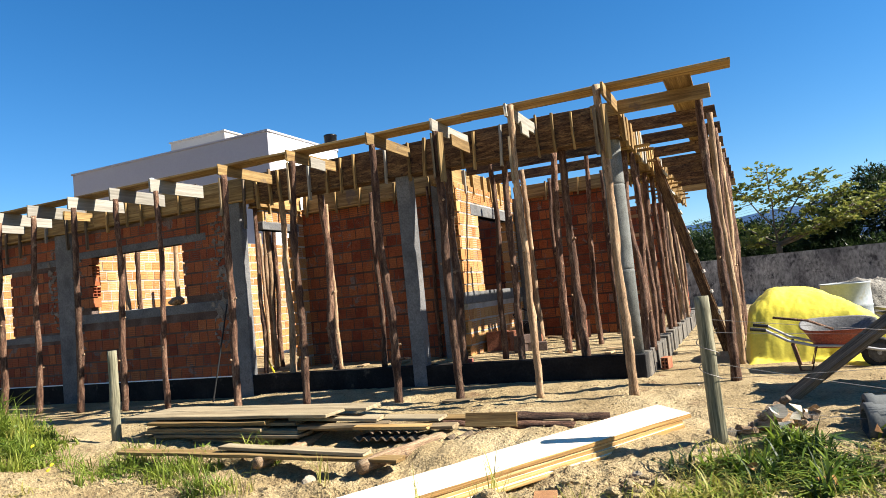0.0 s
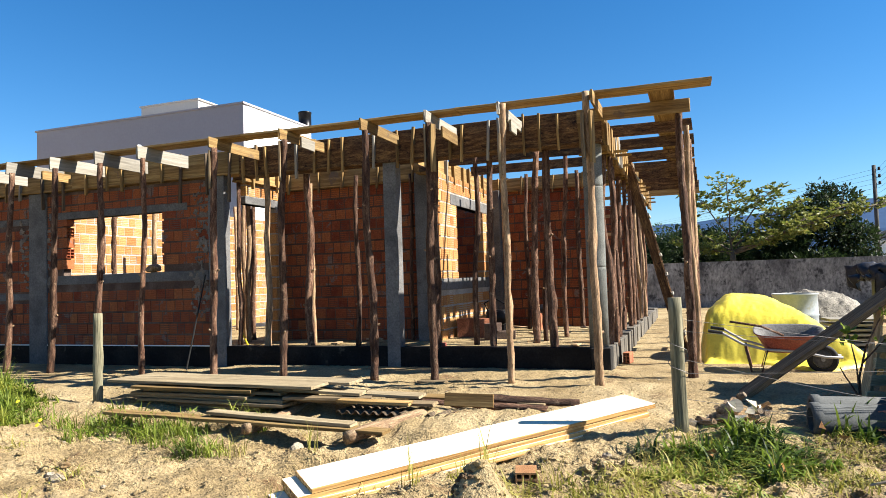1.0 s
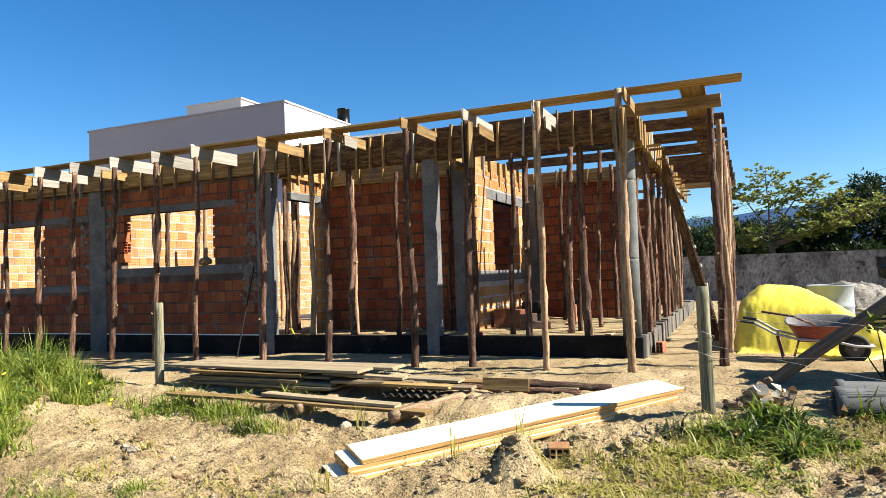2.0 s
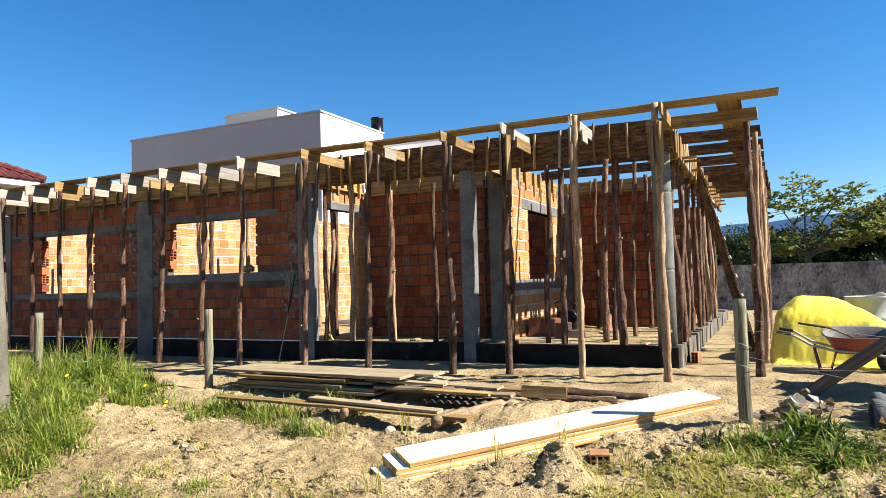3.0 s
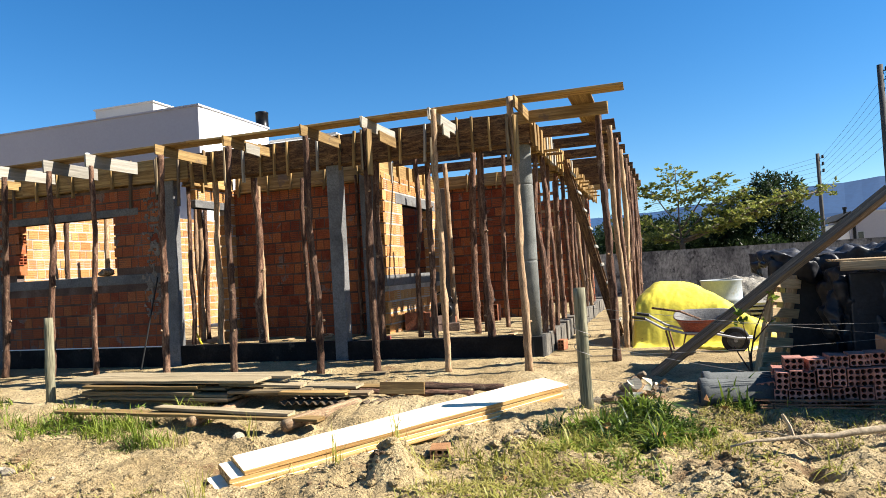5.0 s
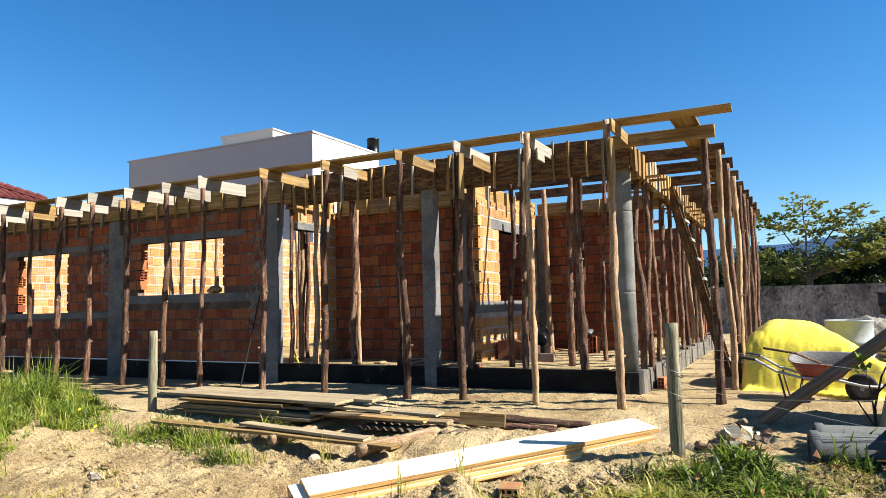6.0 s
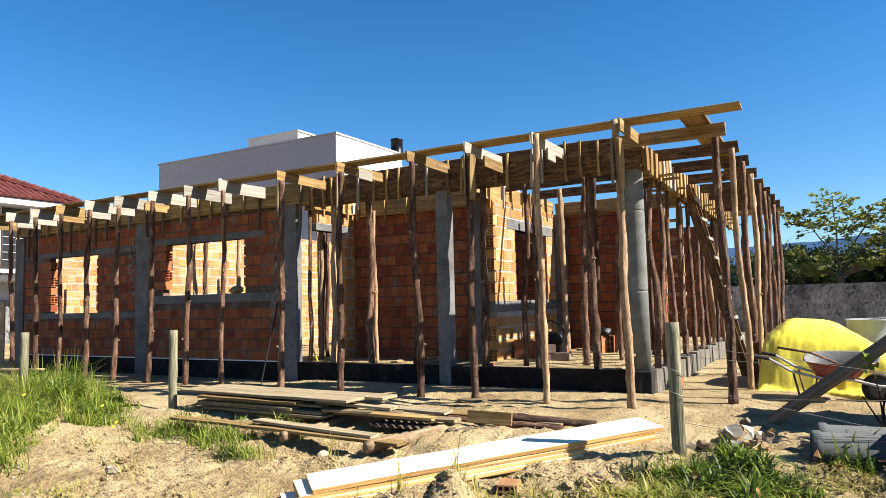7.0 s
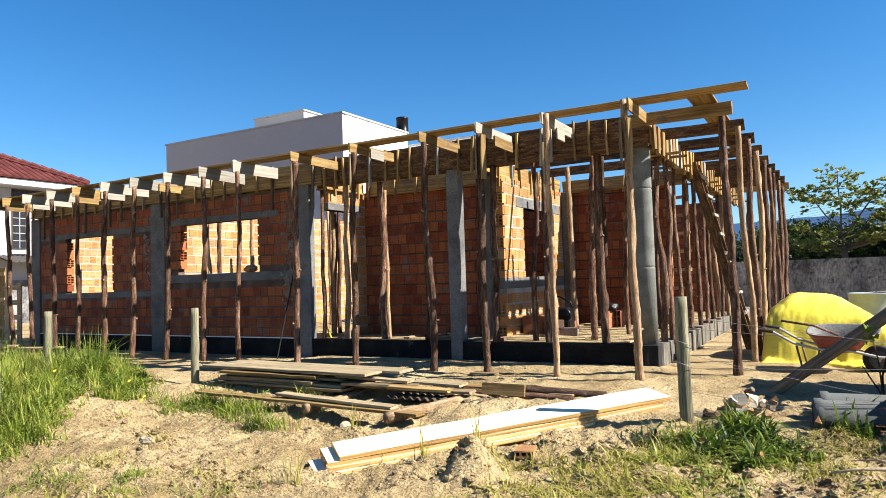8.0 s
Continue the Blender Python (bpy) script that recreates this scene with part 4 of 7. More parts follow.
new_planks()


def old_boards():
    rng = random.Random(19)
    rows = [((-4.36, -3.36, 0.065), (-1.40, -3.40, 0.02), 0.15, M_FORM), ((-3.2, -3.31, 0.092), (-1.72, -3.35, 0.055), 0.13, M_OLDTOP),
            ((-4.96, -2.66, 0.262), (-2.42, -2.70, 0.25), 0.30, M_OLDTOP), ((-4.9, -2.35, 0.258), (-2.2, -2.39, 0.248), 0.29, M_OLDTOP),
            ((-4.55, -2.83, 0.218), (-3.1, -2.79, 0.20), 0.16, M_FORM), ((-2.95, -2.62, 0.205), (-2.05, -2.52, 0.165), 0.2, M_OLDTOP), ((-2.75, -2.80, 0.15), (-1.95, -2.55, 0.125), 0.14, M_OLD),
            ((-2.9, -2.38, 0.16), (-1.5, -2.36, 0.125), 0.2, M_OLDTOP), ((-2.7, -2.62, 0.11), (-1.3, -2.56, 0.09), 0.16, M_OLD), ((-2.2, -2.72, 0.128), (-1.5, -2.66, 0.112), 0.13, M_FORM),
            ((-1.95, -2.15, 0.085), (-0.75, -2.1, 0.075), 0.2, M_FORM), ((-1.6, -2.02, 0.06), (-0.35, -2.2, 0.05), 0.14, M_OLD), ((-1.24, -2.44, 0.115), (-0.78, -2.42, 0.115), 0.12, M_FORM)]
    for k in range(6):
        z = 0.185 - 0.031 * k
        xa, xb = -4.5 + rng.uniform(-.15, .15), -2.75 + rng.uniform(-.35, .2)
        for q in range(2):
            y = -2.74 + 0.24 * q + rng.uniform(-.05, .03)
            rows.append(((xa + rng.uniform(-.1, .1), y, z), (xb + rng.uniform(-.3, .1), y + rng.uniform(-.05, .05), z - 0.008), rng.uniform(.16, .24), M_OLD))
    for i, (a, b, w, m) in enumerate(rows):
        up = (0, -1, 0.3) if abs(a[2] - 0.115) < 1e-6 else (0, 0, 1)
        ob = board("old_board", a, b, w, 0.028, m, up, seed=i + 7)
        tagged(ob, "weathered grey-brown board in a loose pile on the sand", "board", "pile of old boards")
    for i, (a, b, r) in enumerate((((-2.69, -3.5, -0.0), (-2.75, -2.3, -0.01), 0.05), ((-1.7, -3.52, -0.02), (-1.35, -2.72, 0.03), 0.055), ((-0.95, -2.22, 0.07), (-0.05, -2.12, 0.05), 0.055), ((-1.6, -2.3, 0.05), (-0.3, -2.36, 0.03), 0.045))):
        L = (Vector(b) - Vector(a)).length
        ob = part("round_log", log_bm(L, r, r * .9, 40 + i, 0.01), M_BARK if i > 1 else M_PEEL, None, "", upright(a, b), smooth=True)
        tagged(ob, "short round log lying under the board pile", "log", "logs under the boards")
    bm = bmesh.new()
    g = [[bm.verts.new((-2.2 + 0.018 * i, -2.8 + 0.25 * j, 0.035 + 0.018 * math.sin(i * 0.018 * 2 * math.pi / 0.09) - 0.012 * j)) for i in range(62)] for j in range(3)]
    for j in range(2):
        for i in range(61):
            bm.faces.new((g[j][i], g[j][i + 1], g[j + 1][i + 1], g[j + 1][i]))
    ob = part("corrugated_sheet", bm, M_DARKOLD, smooth=True)
    ob.modifiers.new("thickness", 'SOLIDIFY').thickness = 0.006
    tagged(ob, "brown-grey corrugated roofing sheet under the old boards", "roofing sheet")


old_boards()


# ---------------------------------------------------------------- fence posts, wire
def fence():
    tops = []
    for i, (x, y, z1, r, tx, ty) in enumerate(((0.852, -2.93, 1.04, 0.053, 0.838, -2.91), (-5.1, -2.81, 0.985, 0.05, -5.09, -2.81), (-8.3, -2.82, 0.955, 0.06, -8.3, -2.8))):
        a, b = Vector((x, y, -0.12)), Vector((tx, ty, z1))
        ob = part("fence_post", log_bm((b - a).length, r, r * .95, 60 + i, 0.006, 12, 0.03, 1), M_POST, None, "", upright(a, b), smooth=True)
        tagged(ob, "round greenish treated timber fence post in the grass", "fence post", "fence posts")
        tops.append((a, b))
    a, b = tops[0]
    for k, f in enumerate((0.86, 0.78, 0.6, 0.5, 0.34, 0.18)):
        p = a.lerp(b, f)
        q = Vector((6.2, -2.2, 0.3 + 0.2 * ((3 * k) % 6)))
        pts = [p.lerp(q, t / 14) - Vector((0, 0, 0.25 * math.sin(math.pi * t / 14) * (0.3 + 0.25 * ((2 * k) % 5)))) for t in range(15)]
        ob = part("fence_wire", tube_bm(pts, 0.0017, 5), M_WIRE)
        tagged(ob, "thin slack rusty fence wire tied to the post", "wire", "fence wires")
    ring = [a.lerp(b, 0.8 - 0.012 * t) + Vector((0.072 * math.cos(t * .5), 0.072 * math.sin(t * .5), 0)) for t in range(26)]
    tagged(part("wire_tie", tube_bm(ring, 0.003, 5), M_WIRE), "twist of wire wound round the fence post", "wire")


fence()


def street_pole():
    bm = bmesh.new()
    lathe(bm, [(0.182, -0.3), (0.176, 0.2), (0.156, 2.0), (0.126, 4.6), (0.1, 8.5)], 20)
    ob = part("utility_pole", bm, M_POLE, None, "", upright((-5.93, -4.88, 0), (-6.42, -4.93, 8.5)), smooth=True)
    tagged(ob, "thick weathered concrete utility pole standing in tall grass", "utility pole")


street_pole()


# ---------------------------------------------------------------- leaning plank and ladder
tagged(board("leaning_plank", (1.37, -1.28, 0.03), (3.50, -1.78, 1.74), 0.17, 0.055, M_LEAN, (-0.5, -0.32, 0.8), seed=3), "long dark weathered plank leaning on a covered pile", "plank")


def ladder():
    a, b = Vector((0.78, 2.72, 0.03)), Vector((0.06, 2.66, 2.98))
    e = thing("ladder", "site-made dark wooden ladder with pale nailed rungs leaning on the beam", "ladder", Matrix.Translation(a))
    d = (b - a)
    side = Vector((0, 1, 0))
    face = side.cross(d).normalized()
    if face.x < 0:
        face = -face
    for s in (0.0, 0.4):
        board("side_rail", a + side * s, b + side * s, 0.13, 0.032, M_FORMDARK, -side, e, seed=5)
    for k in range(9):
        p = a.lerp(b, 0.08 + 0.105 * k) + face * 0.078
        board("rung", p - side * 0.04, p + side * 0.46, 0.05, 0.026, M_PALE, face, e, seed=k)


ladder()


def upright_ladder():
    e = thing("ladder", "narrow upright wooden ladder with pale rungs behind the porch", "ladder", Matrix.Translation((-0.6, 4.7, FLOOR - 0.03)))
    for x in (-0.76, -0.44):
        board("side_rail", (x, 4.7, FLOOR - 0.03), (x + 0.03, 4.78, 2.9), 0.07, 0.035, M_PALLET, (0, -1, 0), e, seed=int(-x * 50))
    for k in range(7):
        z = 0.6 + 0.345 * k
        board("rung", (-0.82, 4.68 + 0.01 * k, z), (-0.37, 4.68 + 0.01 * k, z + 0.008), 0.06, 0.024, M_PALLET, (0, -1, 0), e, seed=k)


upright_ladder()


# ---------------------------------------------------------------- wheelbarrow
def wheelbarrow():
    e = thing("wheelbarrow", "red steel wheelbarrow with a cement-crusted tray standing on sand", "wheelbarrow", Matrix.Translation((1.75, 0.62, 0.0)) @ Matrix.Rotation(radians(-4), 4, 'Z'))
    # tray: a flared tub, open at the top
    bm = bmesh.new()
    def ring(x0, x1, w, z, n=28):
        out = []
        for k in range(n):
            a = 2 * math.pi * k / n
            c, s = math.cos(a), math.sin(a)
            px = 0.07 + (x0 + x1) / 2 + (x1 - x0) / 2 * math.copysign(abs(c) ** 0.6, c)
            py = w * math.copysign(abs(s) ** 0.6, s)
            out.append(bm.verts.new((px, py, z - 0.03 + 0.17 * py * (z - 0.3) / 0.26)))
        return out
    rs = [ring(-0.06, 0.32, 0.17, 0.28), ring(-0.12, 0.42, 0.24, 0.40), ring(-0.185, 0.55, 0.31, 0.52), ring(-0.20, 0.565, 0.325, 0.522), ring(-0.20, 0.565, 0.325, 0.535), ring(-0.18, 0.54, 0.30, 0.53), ring(-0.11, 0.41, 0.23, 0.41), ring(-0.055, 0.31, 0.16, 0.295)]
    for p, q in zip(rs, rs[1:]):
        for k in range(28):
            bm.faces.new((p[k], p[(k + 1) % 28], q[(k + 1) % 28], q[k]))
    bm.faces.new(list(reversed(rs[0])))
    bm.faces.new(rs[-1])
    tray = part("tray", bm, M_RED, e, "worn red tray with a grey crusted inside", smooth=True)
    tray.data.materials.append(M_CONC)
    for k, f in enumerate(tray.data.polygons):
        if 28 * 4 <= k < 28 * 7 or k == 28 * 7 + 1:
            f.material_index = 1
    bm = bmesh.new()
    lathe(bm, [(0.01, 0.36), (0.15, 0.35), (0.2, 0.33)], 20, Matrix.Translation((0.17, 0, -0.06)) @ Matrix.Diagonal((1.1, 0.9, 1, 1)), close=False)
    part("cement_crust", bm, M_DRYMIX, tray, "dried grey cement in the tray", smooth=True)
    for s in (-1, 1):
        pts = [(0.80, 0.10 * s, 0.20), (0.62, 0.09 * s, 0.20), (0.35, 0.17 * s, 0.27), (0.0, 0.22 * s, 0.29), (-0.25, 0.25 * s, 0.36), (-0.48, 0.27 * s, 0.50), (-0.60, 0.28 * s, 0.515)]
        fr = part("handle_bar", tube_bm(pts, 0.015, 8), M_TRIM, e, smooth=True)
        part("grip", tube_bm([(-0.46, 0.269 * s, 0.492), (-0.62, 0.281 * s, 0.517)], 0.02, 8), M_RUBBER, fr, "black grip")
        part("leg", tube_bm([(0.02, 0.22 * s, 0.29), (-0.05, 0.24 * s, 0.03), (-0.16, 0.24 * s, 0.03), (-0.22, 0.24 * s, 0.33)], 0.012, 8), M_RUST, e, "rusty tube leg", smooth=True)
    bm = bmesh.new()
    M = Matrix.Translation((0.60, 0, 0.168)) @ Matrix.Rotation(radians(90), 4, 'X')
    prof = [(0.105, -0.035), (0.13, -0.045), (0.155, -0.042), (0.165, -0.025), (0.168, 0.0), (0.165, 0.025), (0.155, 0.042), (0.13, 0.045), (0.105, 0.035)]
    lathe(bm, prof, 30, M, close=False)
    wheel = part("wheel", bm, M_RUBBER, e, "black rubber tyre", smooth=True)
    bm = bmesh.new()
    lathe(bm, [(0.02, -0.03), (0.055, -0.02), (0.104, -0.03), (0.104, 0.03), (0.055, 0.02), (0.02, 0.03)], 24, M)
    part("rim", bm, M_CONC, wheel, "dark steel rim", smooth=True)
    bm = bmesh.new()
    lathe(bm, [(0.022, -0.09), (0.022, 0.09)], 12, M)
    part("axle", bm, M_STEEL, wheel)
    # shovel handle lying across the tray
    tagged(part("tool_handle", tube_bm([(1.36, 0.45, 0.62), (1.7, 0.5, 0.56), (1.95, 0.6, 0.44)], 0.014, 8), M_BARK, smooth=True), "dark wooden tool handle lying in the wheelbarrow", "tool")


wheelbarrow()


# ---------------------------------------------------------------- yellow heap, drum, sand heap
def heap(name, label, category, cx, cy, rx, ry, h, mat, seed, fold=0.03, n=72, tail=None):
    bm = bmesh.new()
    g = []
    for j in range(n + 1):
        row = []
        for i in range(n + 1):
            u, v = -1 + 2 * i / n, -1 + 2 * j / n
            x, y = cx + rx * u, cy + ry * v
            d = math.hypot(u, v * 1.02)
            z = h * max(0.0, 1 - d ** 2.2) ** 0.75
            if tail:
                z = max(z, tail(u, v))
            z += (fold * noise.noise((x * 3.2 + seed, y * 2.4, 1)) + fold * 1.1 * abs(noise.noise((x * 5.0 + y * 2, seed, 4))) + fold * 0.7 * abs(noise.noise((x * 11.0 - y * 5, y * 3, seed))) + fold * 0.3 * noise.noise((x * 25, y * 25, 1))) * (1.0 if z > 0.02 else 0.25)
            row.append(bm.verts.new((x, y, ground_z(x, y) - 0.02 + max(0, z))))
        g.append(row)
    for j in range(n):
        for i in range(n):
            u, v = -1 + 2 * (i + .5) / n, -1 + 2 * (j + .5) / n
            if max(abs(u), abs(v)) < 0.99 and (tail or math.hypot(u, v) < 1.0 + 0.05 * noise.noise((u * 3, v * 3, seed))):
                bm.faces.new((g[j][i], g[j][i + 1], g[j + 1][i + 1], g[j + 1][i]))
    bmesh.ops.delete(bm, geom=[v for v in bm.verts if not v.link_faces], context='VERTS')
    return tagged(part(name, bm, mat, smooth=True), label, category)


def soft_min(values, k=0.05):
    """The least of several heights, with the ridges between them rounded."""
    return -k * math.log(sum(math.exp(-a / k) for a in values))


def yellow_tail(u, v):
    """Height of the tarpaulin: broad planes that meet in soft ridges, its hem running out flat towards the barrow."""
    left = (u + 0.985 - 0.06 * step(0.0, -0.6, v)) * 6.0
    ridge = 0.60 + (u + 0.90) * 0.95
    top = 0.90 - 0.10 * (u + 0.4) + 0.03 * (v - 0.2)
    right = 0.92 - 0.66 * (u + 0.15)
    front = (v + 0.52 + 0.10 * u) * 2.3
    face = 0.55 + (v + 0.30) * 0.9
    back = (0.98 - v) * 2.0
    crease = 0.05 * noise.noise((u * 1.8 + v, v * 1.3, 0)) - 0.06 * abs(noise.noise((u * 2.2 - v * 1.6, v * 0.9 + u, 4.0)))
    dome = soft_min((left, ridge, top, right, front, face, back)) + crease
    rag = 0.06 * noise.noise((u * 3, v * 3, 3))
    edge = -0.52 - 0.42 * step(-0.35, 0.25, u) + 0.35 * step(0.5, 1.0, u) + rag
    inside = step(edge, edge + 0.10, v) * step(0.75, 0.6, v) * step(-0.98, -0.88, u) * step(0.99, 0.90, u + rag)
    hem = (0.05 + 0.05 * abs(noise.noise((u * 3.0 + v * 2, v * 3.0, 8)))) * inside
    return max(dome, hem, 0.0)


heap("yellow_tarpaulin", "bright yellow tarpaulin thrown over a heap of material", "tarpaulin", 1.98, 1.75, 0.98, 1.30, 0.0, M_YELLOW, 3, 0.014, 120, yellow_tail)
heap("sand_mound", "heap of grey building sand behind the drum", "sand heap", 2.9, 5.3, 1.15, 1.1, 0.78, M_GREYSAND, 5, 0.07)


def drum():
    bm = bmesh.new()
    r = 0.30
    prof = [(r, -0.05), (r, 0.2), (r + .012, 0.22), (r, 0.24), (r, 0.44), (r + .012, 0.46), (r, 0.48), (r, 0.735), (r + .012, 0.745), (r + .012, 0.76), (r - .012, 0.76), (r - .012, 0.1)]
    lathe(bm, prof, 36, close=False)
    e = part("drum", bm, M_DRUM, None, "", Matrix.Translation((2.44, 3.5, 0)) @ Matrix.Diagonal((1.07, 1.07, 1.11, 1)), smooth=True)
    tagged(e, "open grey-blue steel drum with a dented rim beside the sand", "drum")
    bm = bmesh.new()
    lathe(bm, [(0.283, 0.6), (0.25, 0.62), (0.1, 0.63), (0.01, 0.64)], 24)
    part("contents", bm, M_DRYMIX, e, "grey sand inside the drum")


drum()
for k in range(7):
    tagged(board("stacked_sheet", (2.75, 2.9 + 0.02 * (k % 3), 0.05 + 0.07 * k), (4.6, 3.1, 0.05 + 0.07 * k), 0.5, 0.035, M_PALE, (0, 0, 1), seed=k), "grey weathered board in a stack behind the barrow", "board", "stack of grey boards")


# ---------------------------------------------------------------- covered pile, pallet, pipes, loose bricks
def drape_bm(x0, x1, y0, y1, top, front, left, seed):
    """A crumpled sheet lying on a load: flat but wrinkled on top, hanging down its front (low y) and left side."""
    bm = bmesh.new()
    nx, ny = 110, 80
    hf, hl = front / (front + y1 - y0), left / (left + x1 - x0)
    g = []
    for j in range(ny + 1):
        row = []
        for i in range(nx + 1):
            u, v = i / nx, j / ny
            su, sv = u * (left + x1 - x0) - left, v * (front + y1 - y0) - front
            x, y = x0 + max(0.0, su), y0 + max(0.0, sv)
            down = max(0.0, -su) + max(0.0, -sv)
            k = abs(noise.noise((su * 2.3 + seed, sv * 2.6, 1))) * 0.12 + abs(noise.noise((su * 4.1 + sv * 2.7, sv * 3.3 - su * 2.1, seed))) * 0.12 + abs(noise.noise((su * 8.7 - sv * 5.3, sv * 7.9 + su * 4.2, seed + 3.3))) * 0.05 + 0.03
            z = top + k - 0.10 - down * (0.9 + 0.25 * noise.noise((su * 2, sv * 2, seed)))
            edge = 0.16 * (noise.noise((su * 3.0, sv * 3.0, seed + 7)))
            if sv < 0:
                y -= 0.04 + (k - 0.12) * 1.1 + 0.10 * noise.noise((x * 7, seed, down * 1.3))
                z += edge * (-sv / front)
            if su < 0:
                x -= 0.04 + (k - 0.12) * 1.1 + 0.08 * noise.noise((y * 7, seed, down * 1.3))
                z += edge * (-su / left)
            row.append(bm.verts.new((x, y, max(0.03, z))))
        g.append(row)
    for j in range(ny):
        for i in range(nx):
            bm.faces.new((g[j][i], g[j][i + 1], g[j + 1][i + 1], g[j + 1][i]))
    return bm


def covered_pile():
    e = thing("covered_pile", "pile of pallets and cartons under crumpled black plastic sheet", "covered pile", Matrix.Translation((3.4, -0.9, 0)))
    o = Vector((3.4, -0.9, 0))
    def sheet(*a):
        bm = drape_bm(*a)
        bmesh.ops.translate(bm, vec=-o, verts=bm.verts)
        ob = part("plastic_sheet", bm, M_PLASTIC, e, "crumpled black plastic sheet", smooth=True)
        ob.modifiers.new("thickness", 'SOLIDIFY').thickness = 0.004
    sheet(2.55, 5.6, -1.25, -0.1, 1.24, 0.35, 0.22, 3.0)
    sheet(3.02, 5.4, -1.85, -1.22, 1.05, 1.0, 0.75, 8.0)
    # Added sheet, unseen to the right, that keeps the sun off the bricks.
    sheet(3.5, 5.4, -2.85, -1.9, 1.12, 0.9, 0.9, 12.0)
    part("wrapped_load", boxmesh((-0.3, -1.0, 0.0), (1.9, -0.4, 1.02), 0.01), M_PLASTIC, e, "load wrapped in black plastic")
    part("wrapped_load", boxmesh((-0.7, -0.2, 0.02), (1.9, 0.6, 1.1), 0.01), M_PLASTIC, e, "load wrapped in black plastic")
    for k in range(4):
        board("pallet_slat", (3.0, -2.03 + 0.14 * k, 1.135), (4.5, -2.03 + 0.14 * k, 1.135), 0.11, 0.02, M_PALLET, (0, 0, 1), e, seed=k)
    board("pallet_bearer", (3.0, -2.08, 1.085), (4.5, -2.08, 1.085), 0.08, 0.04, M_PALLET, (0, -1, 0), e)


covered_pile()


def pallet():
    a, b = Vector((2.34, -1.60, 0.03)), Vector((2.60, -1.46, 1.02))
    d = (b - a)
    L = d.length
    e = thing("pallet", "rough wooden pallet leaning upright against the covered pile", "pallet", Matrix.Translation(a))
    side = Vector((0.62, 0.55, -0.1)).normalized()
    face = side.cross(d).normalized()
    if face.y > 0:
        face = -face
    for s in (0.03, 0.27):
        board("bearer", a + side * s - face * 0.05, b + side * s - face * 0.05, 0.09, 0.05, M_PALLET, side, e, seed=2)
    rng = random.Random(9)
    for k in range(7):
        p = a + d * ((k + 0.5) / 7)
        q = rng.uniform(-.03, .03)
        board("slat", p - side * (0.03 + q), p + side * (0.33 - q), 0.095, 0.02, M_BRIGHTSLAT, face, e, seed=k)


pallet()


def pipes():
    for i, (x0, y0, z, L, ang) in enumerate(((1.75, -2.74, 0.115, 0.62, 6), (1.79, -2.48, 0.13, 0.66, 4))):
        bm = bmesh.new()
        M = Matrix.Translation((x0, y0, z)) @ Matrix.Rotation(radians(ang), 4, 'Z') @ Matrix.Rotation(radians(90), 4, 'Y')
        lathe(bm, [(0.085, 0.0), (0.118, 0.0), (0.125, 0.01), (0.125, 0.06), (0.112, 0.075), (0.112, L), (0.085, L), (0.085, 0.0)], 28, M, close=False)
        tagged(part("concrete_pipe", bm, M_DRAIN, smooth=True), "short grey concrete drain pipe lying on the ground", "pipe", "drain pipes")


pipes()
SINGLE = hollow_mesh(0.19, 0.14, 0.09, M_BRICKMID, 3, 2)
SUNK = hollow_mesh(0.19, 0.14, 0.09, M_YELLOWCLAY, 3, 2)


def round_hole_mesh(length, width, height, mat, ny=2, nz=3):
    """A hollow clay brick, its round-cornered holes running right through along local x."""
    bm = bmesh.new()
    oct_at = [(math.cos(math.pi / 8 + math.pi / 4 * k), math.sin(math.pi / 8 + math.pi / 4 * k)) for k in range(8)]
    wy, wz = width / ny, height / nz
    for i in range(ny):
        for j in range(nz):
            cy, cz = -width / 2 + wy * (i + .5), -height / 2 + wz * (j + .5)
            rings = []
            for x in (-length / 2, length / 2):
                rings.append(([bm.verts.new((x, cy + a * wy / 2, cz + b * wz / 2)) for a, b in ((1, 1), (-1, 1), (-1, -1), (1, -1))],
                              [bm.verts.new((x, cy + a * (wy / 2 - 0.005) * 1.05, cz + b * (wz / 2 - 0.005) * 1.05)) for a, b in oct_at]))
            for c, o in rings:
                for k in range(4):
                    bm.faces.new((c[k], o[2 * k], o[2 * k + 1]))
                    bm.faces.new((c[k], o[2 * k + 1], o[(2 * k + 2) % 8], c[(k + 1) % 4]))
            (ca, oa), (cb, ob) = rings
            for k in range(8):
                bm.faces.new((oa[k], oa[(k + 1) % 8], ob[(k + 1) % 8], ob[k]))
            for k, outer in enumerate((j == nz - 1, i == 0, j == 0, i == ny - 1)):
                if outer:
                    bm.faces.new((ca[k], ca[(k + 1) % 4], cb[(k + 1) % 4], cb[k]))
    return mesh_of(bm, "hollow_brick", mat)


LOOSE = round_hole_mesh(0.19, 0.092, 0.138, M_BRICKPILE)


tagged(part('carton', boxmesh((3.16, -2.72, 0.0), (3.45, -2.3, 0.52), 0.008), M_CARTON), 'brown cardboard carton beside the brick stack', 'carton')


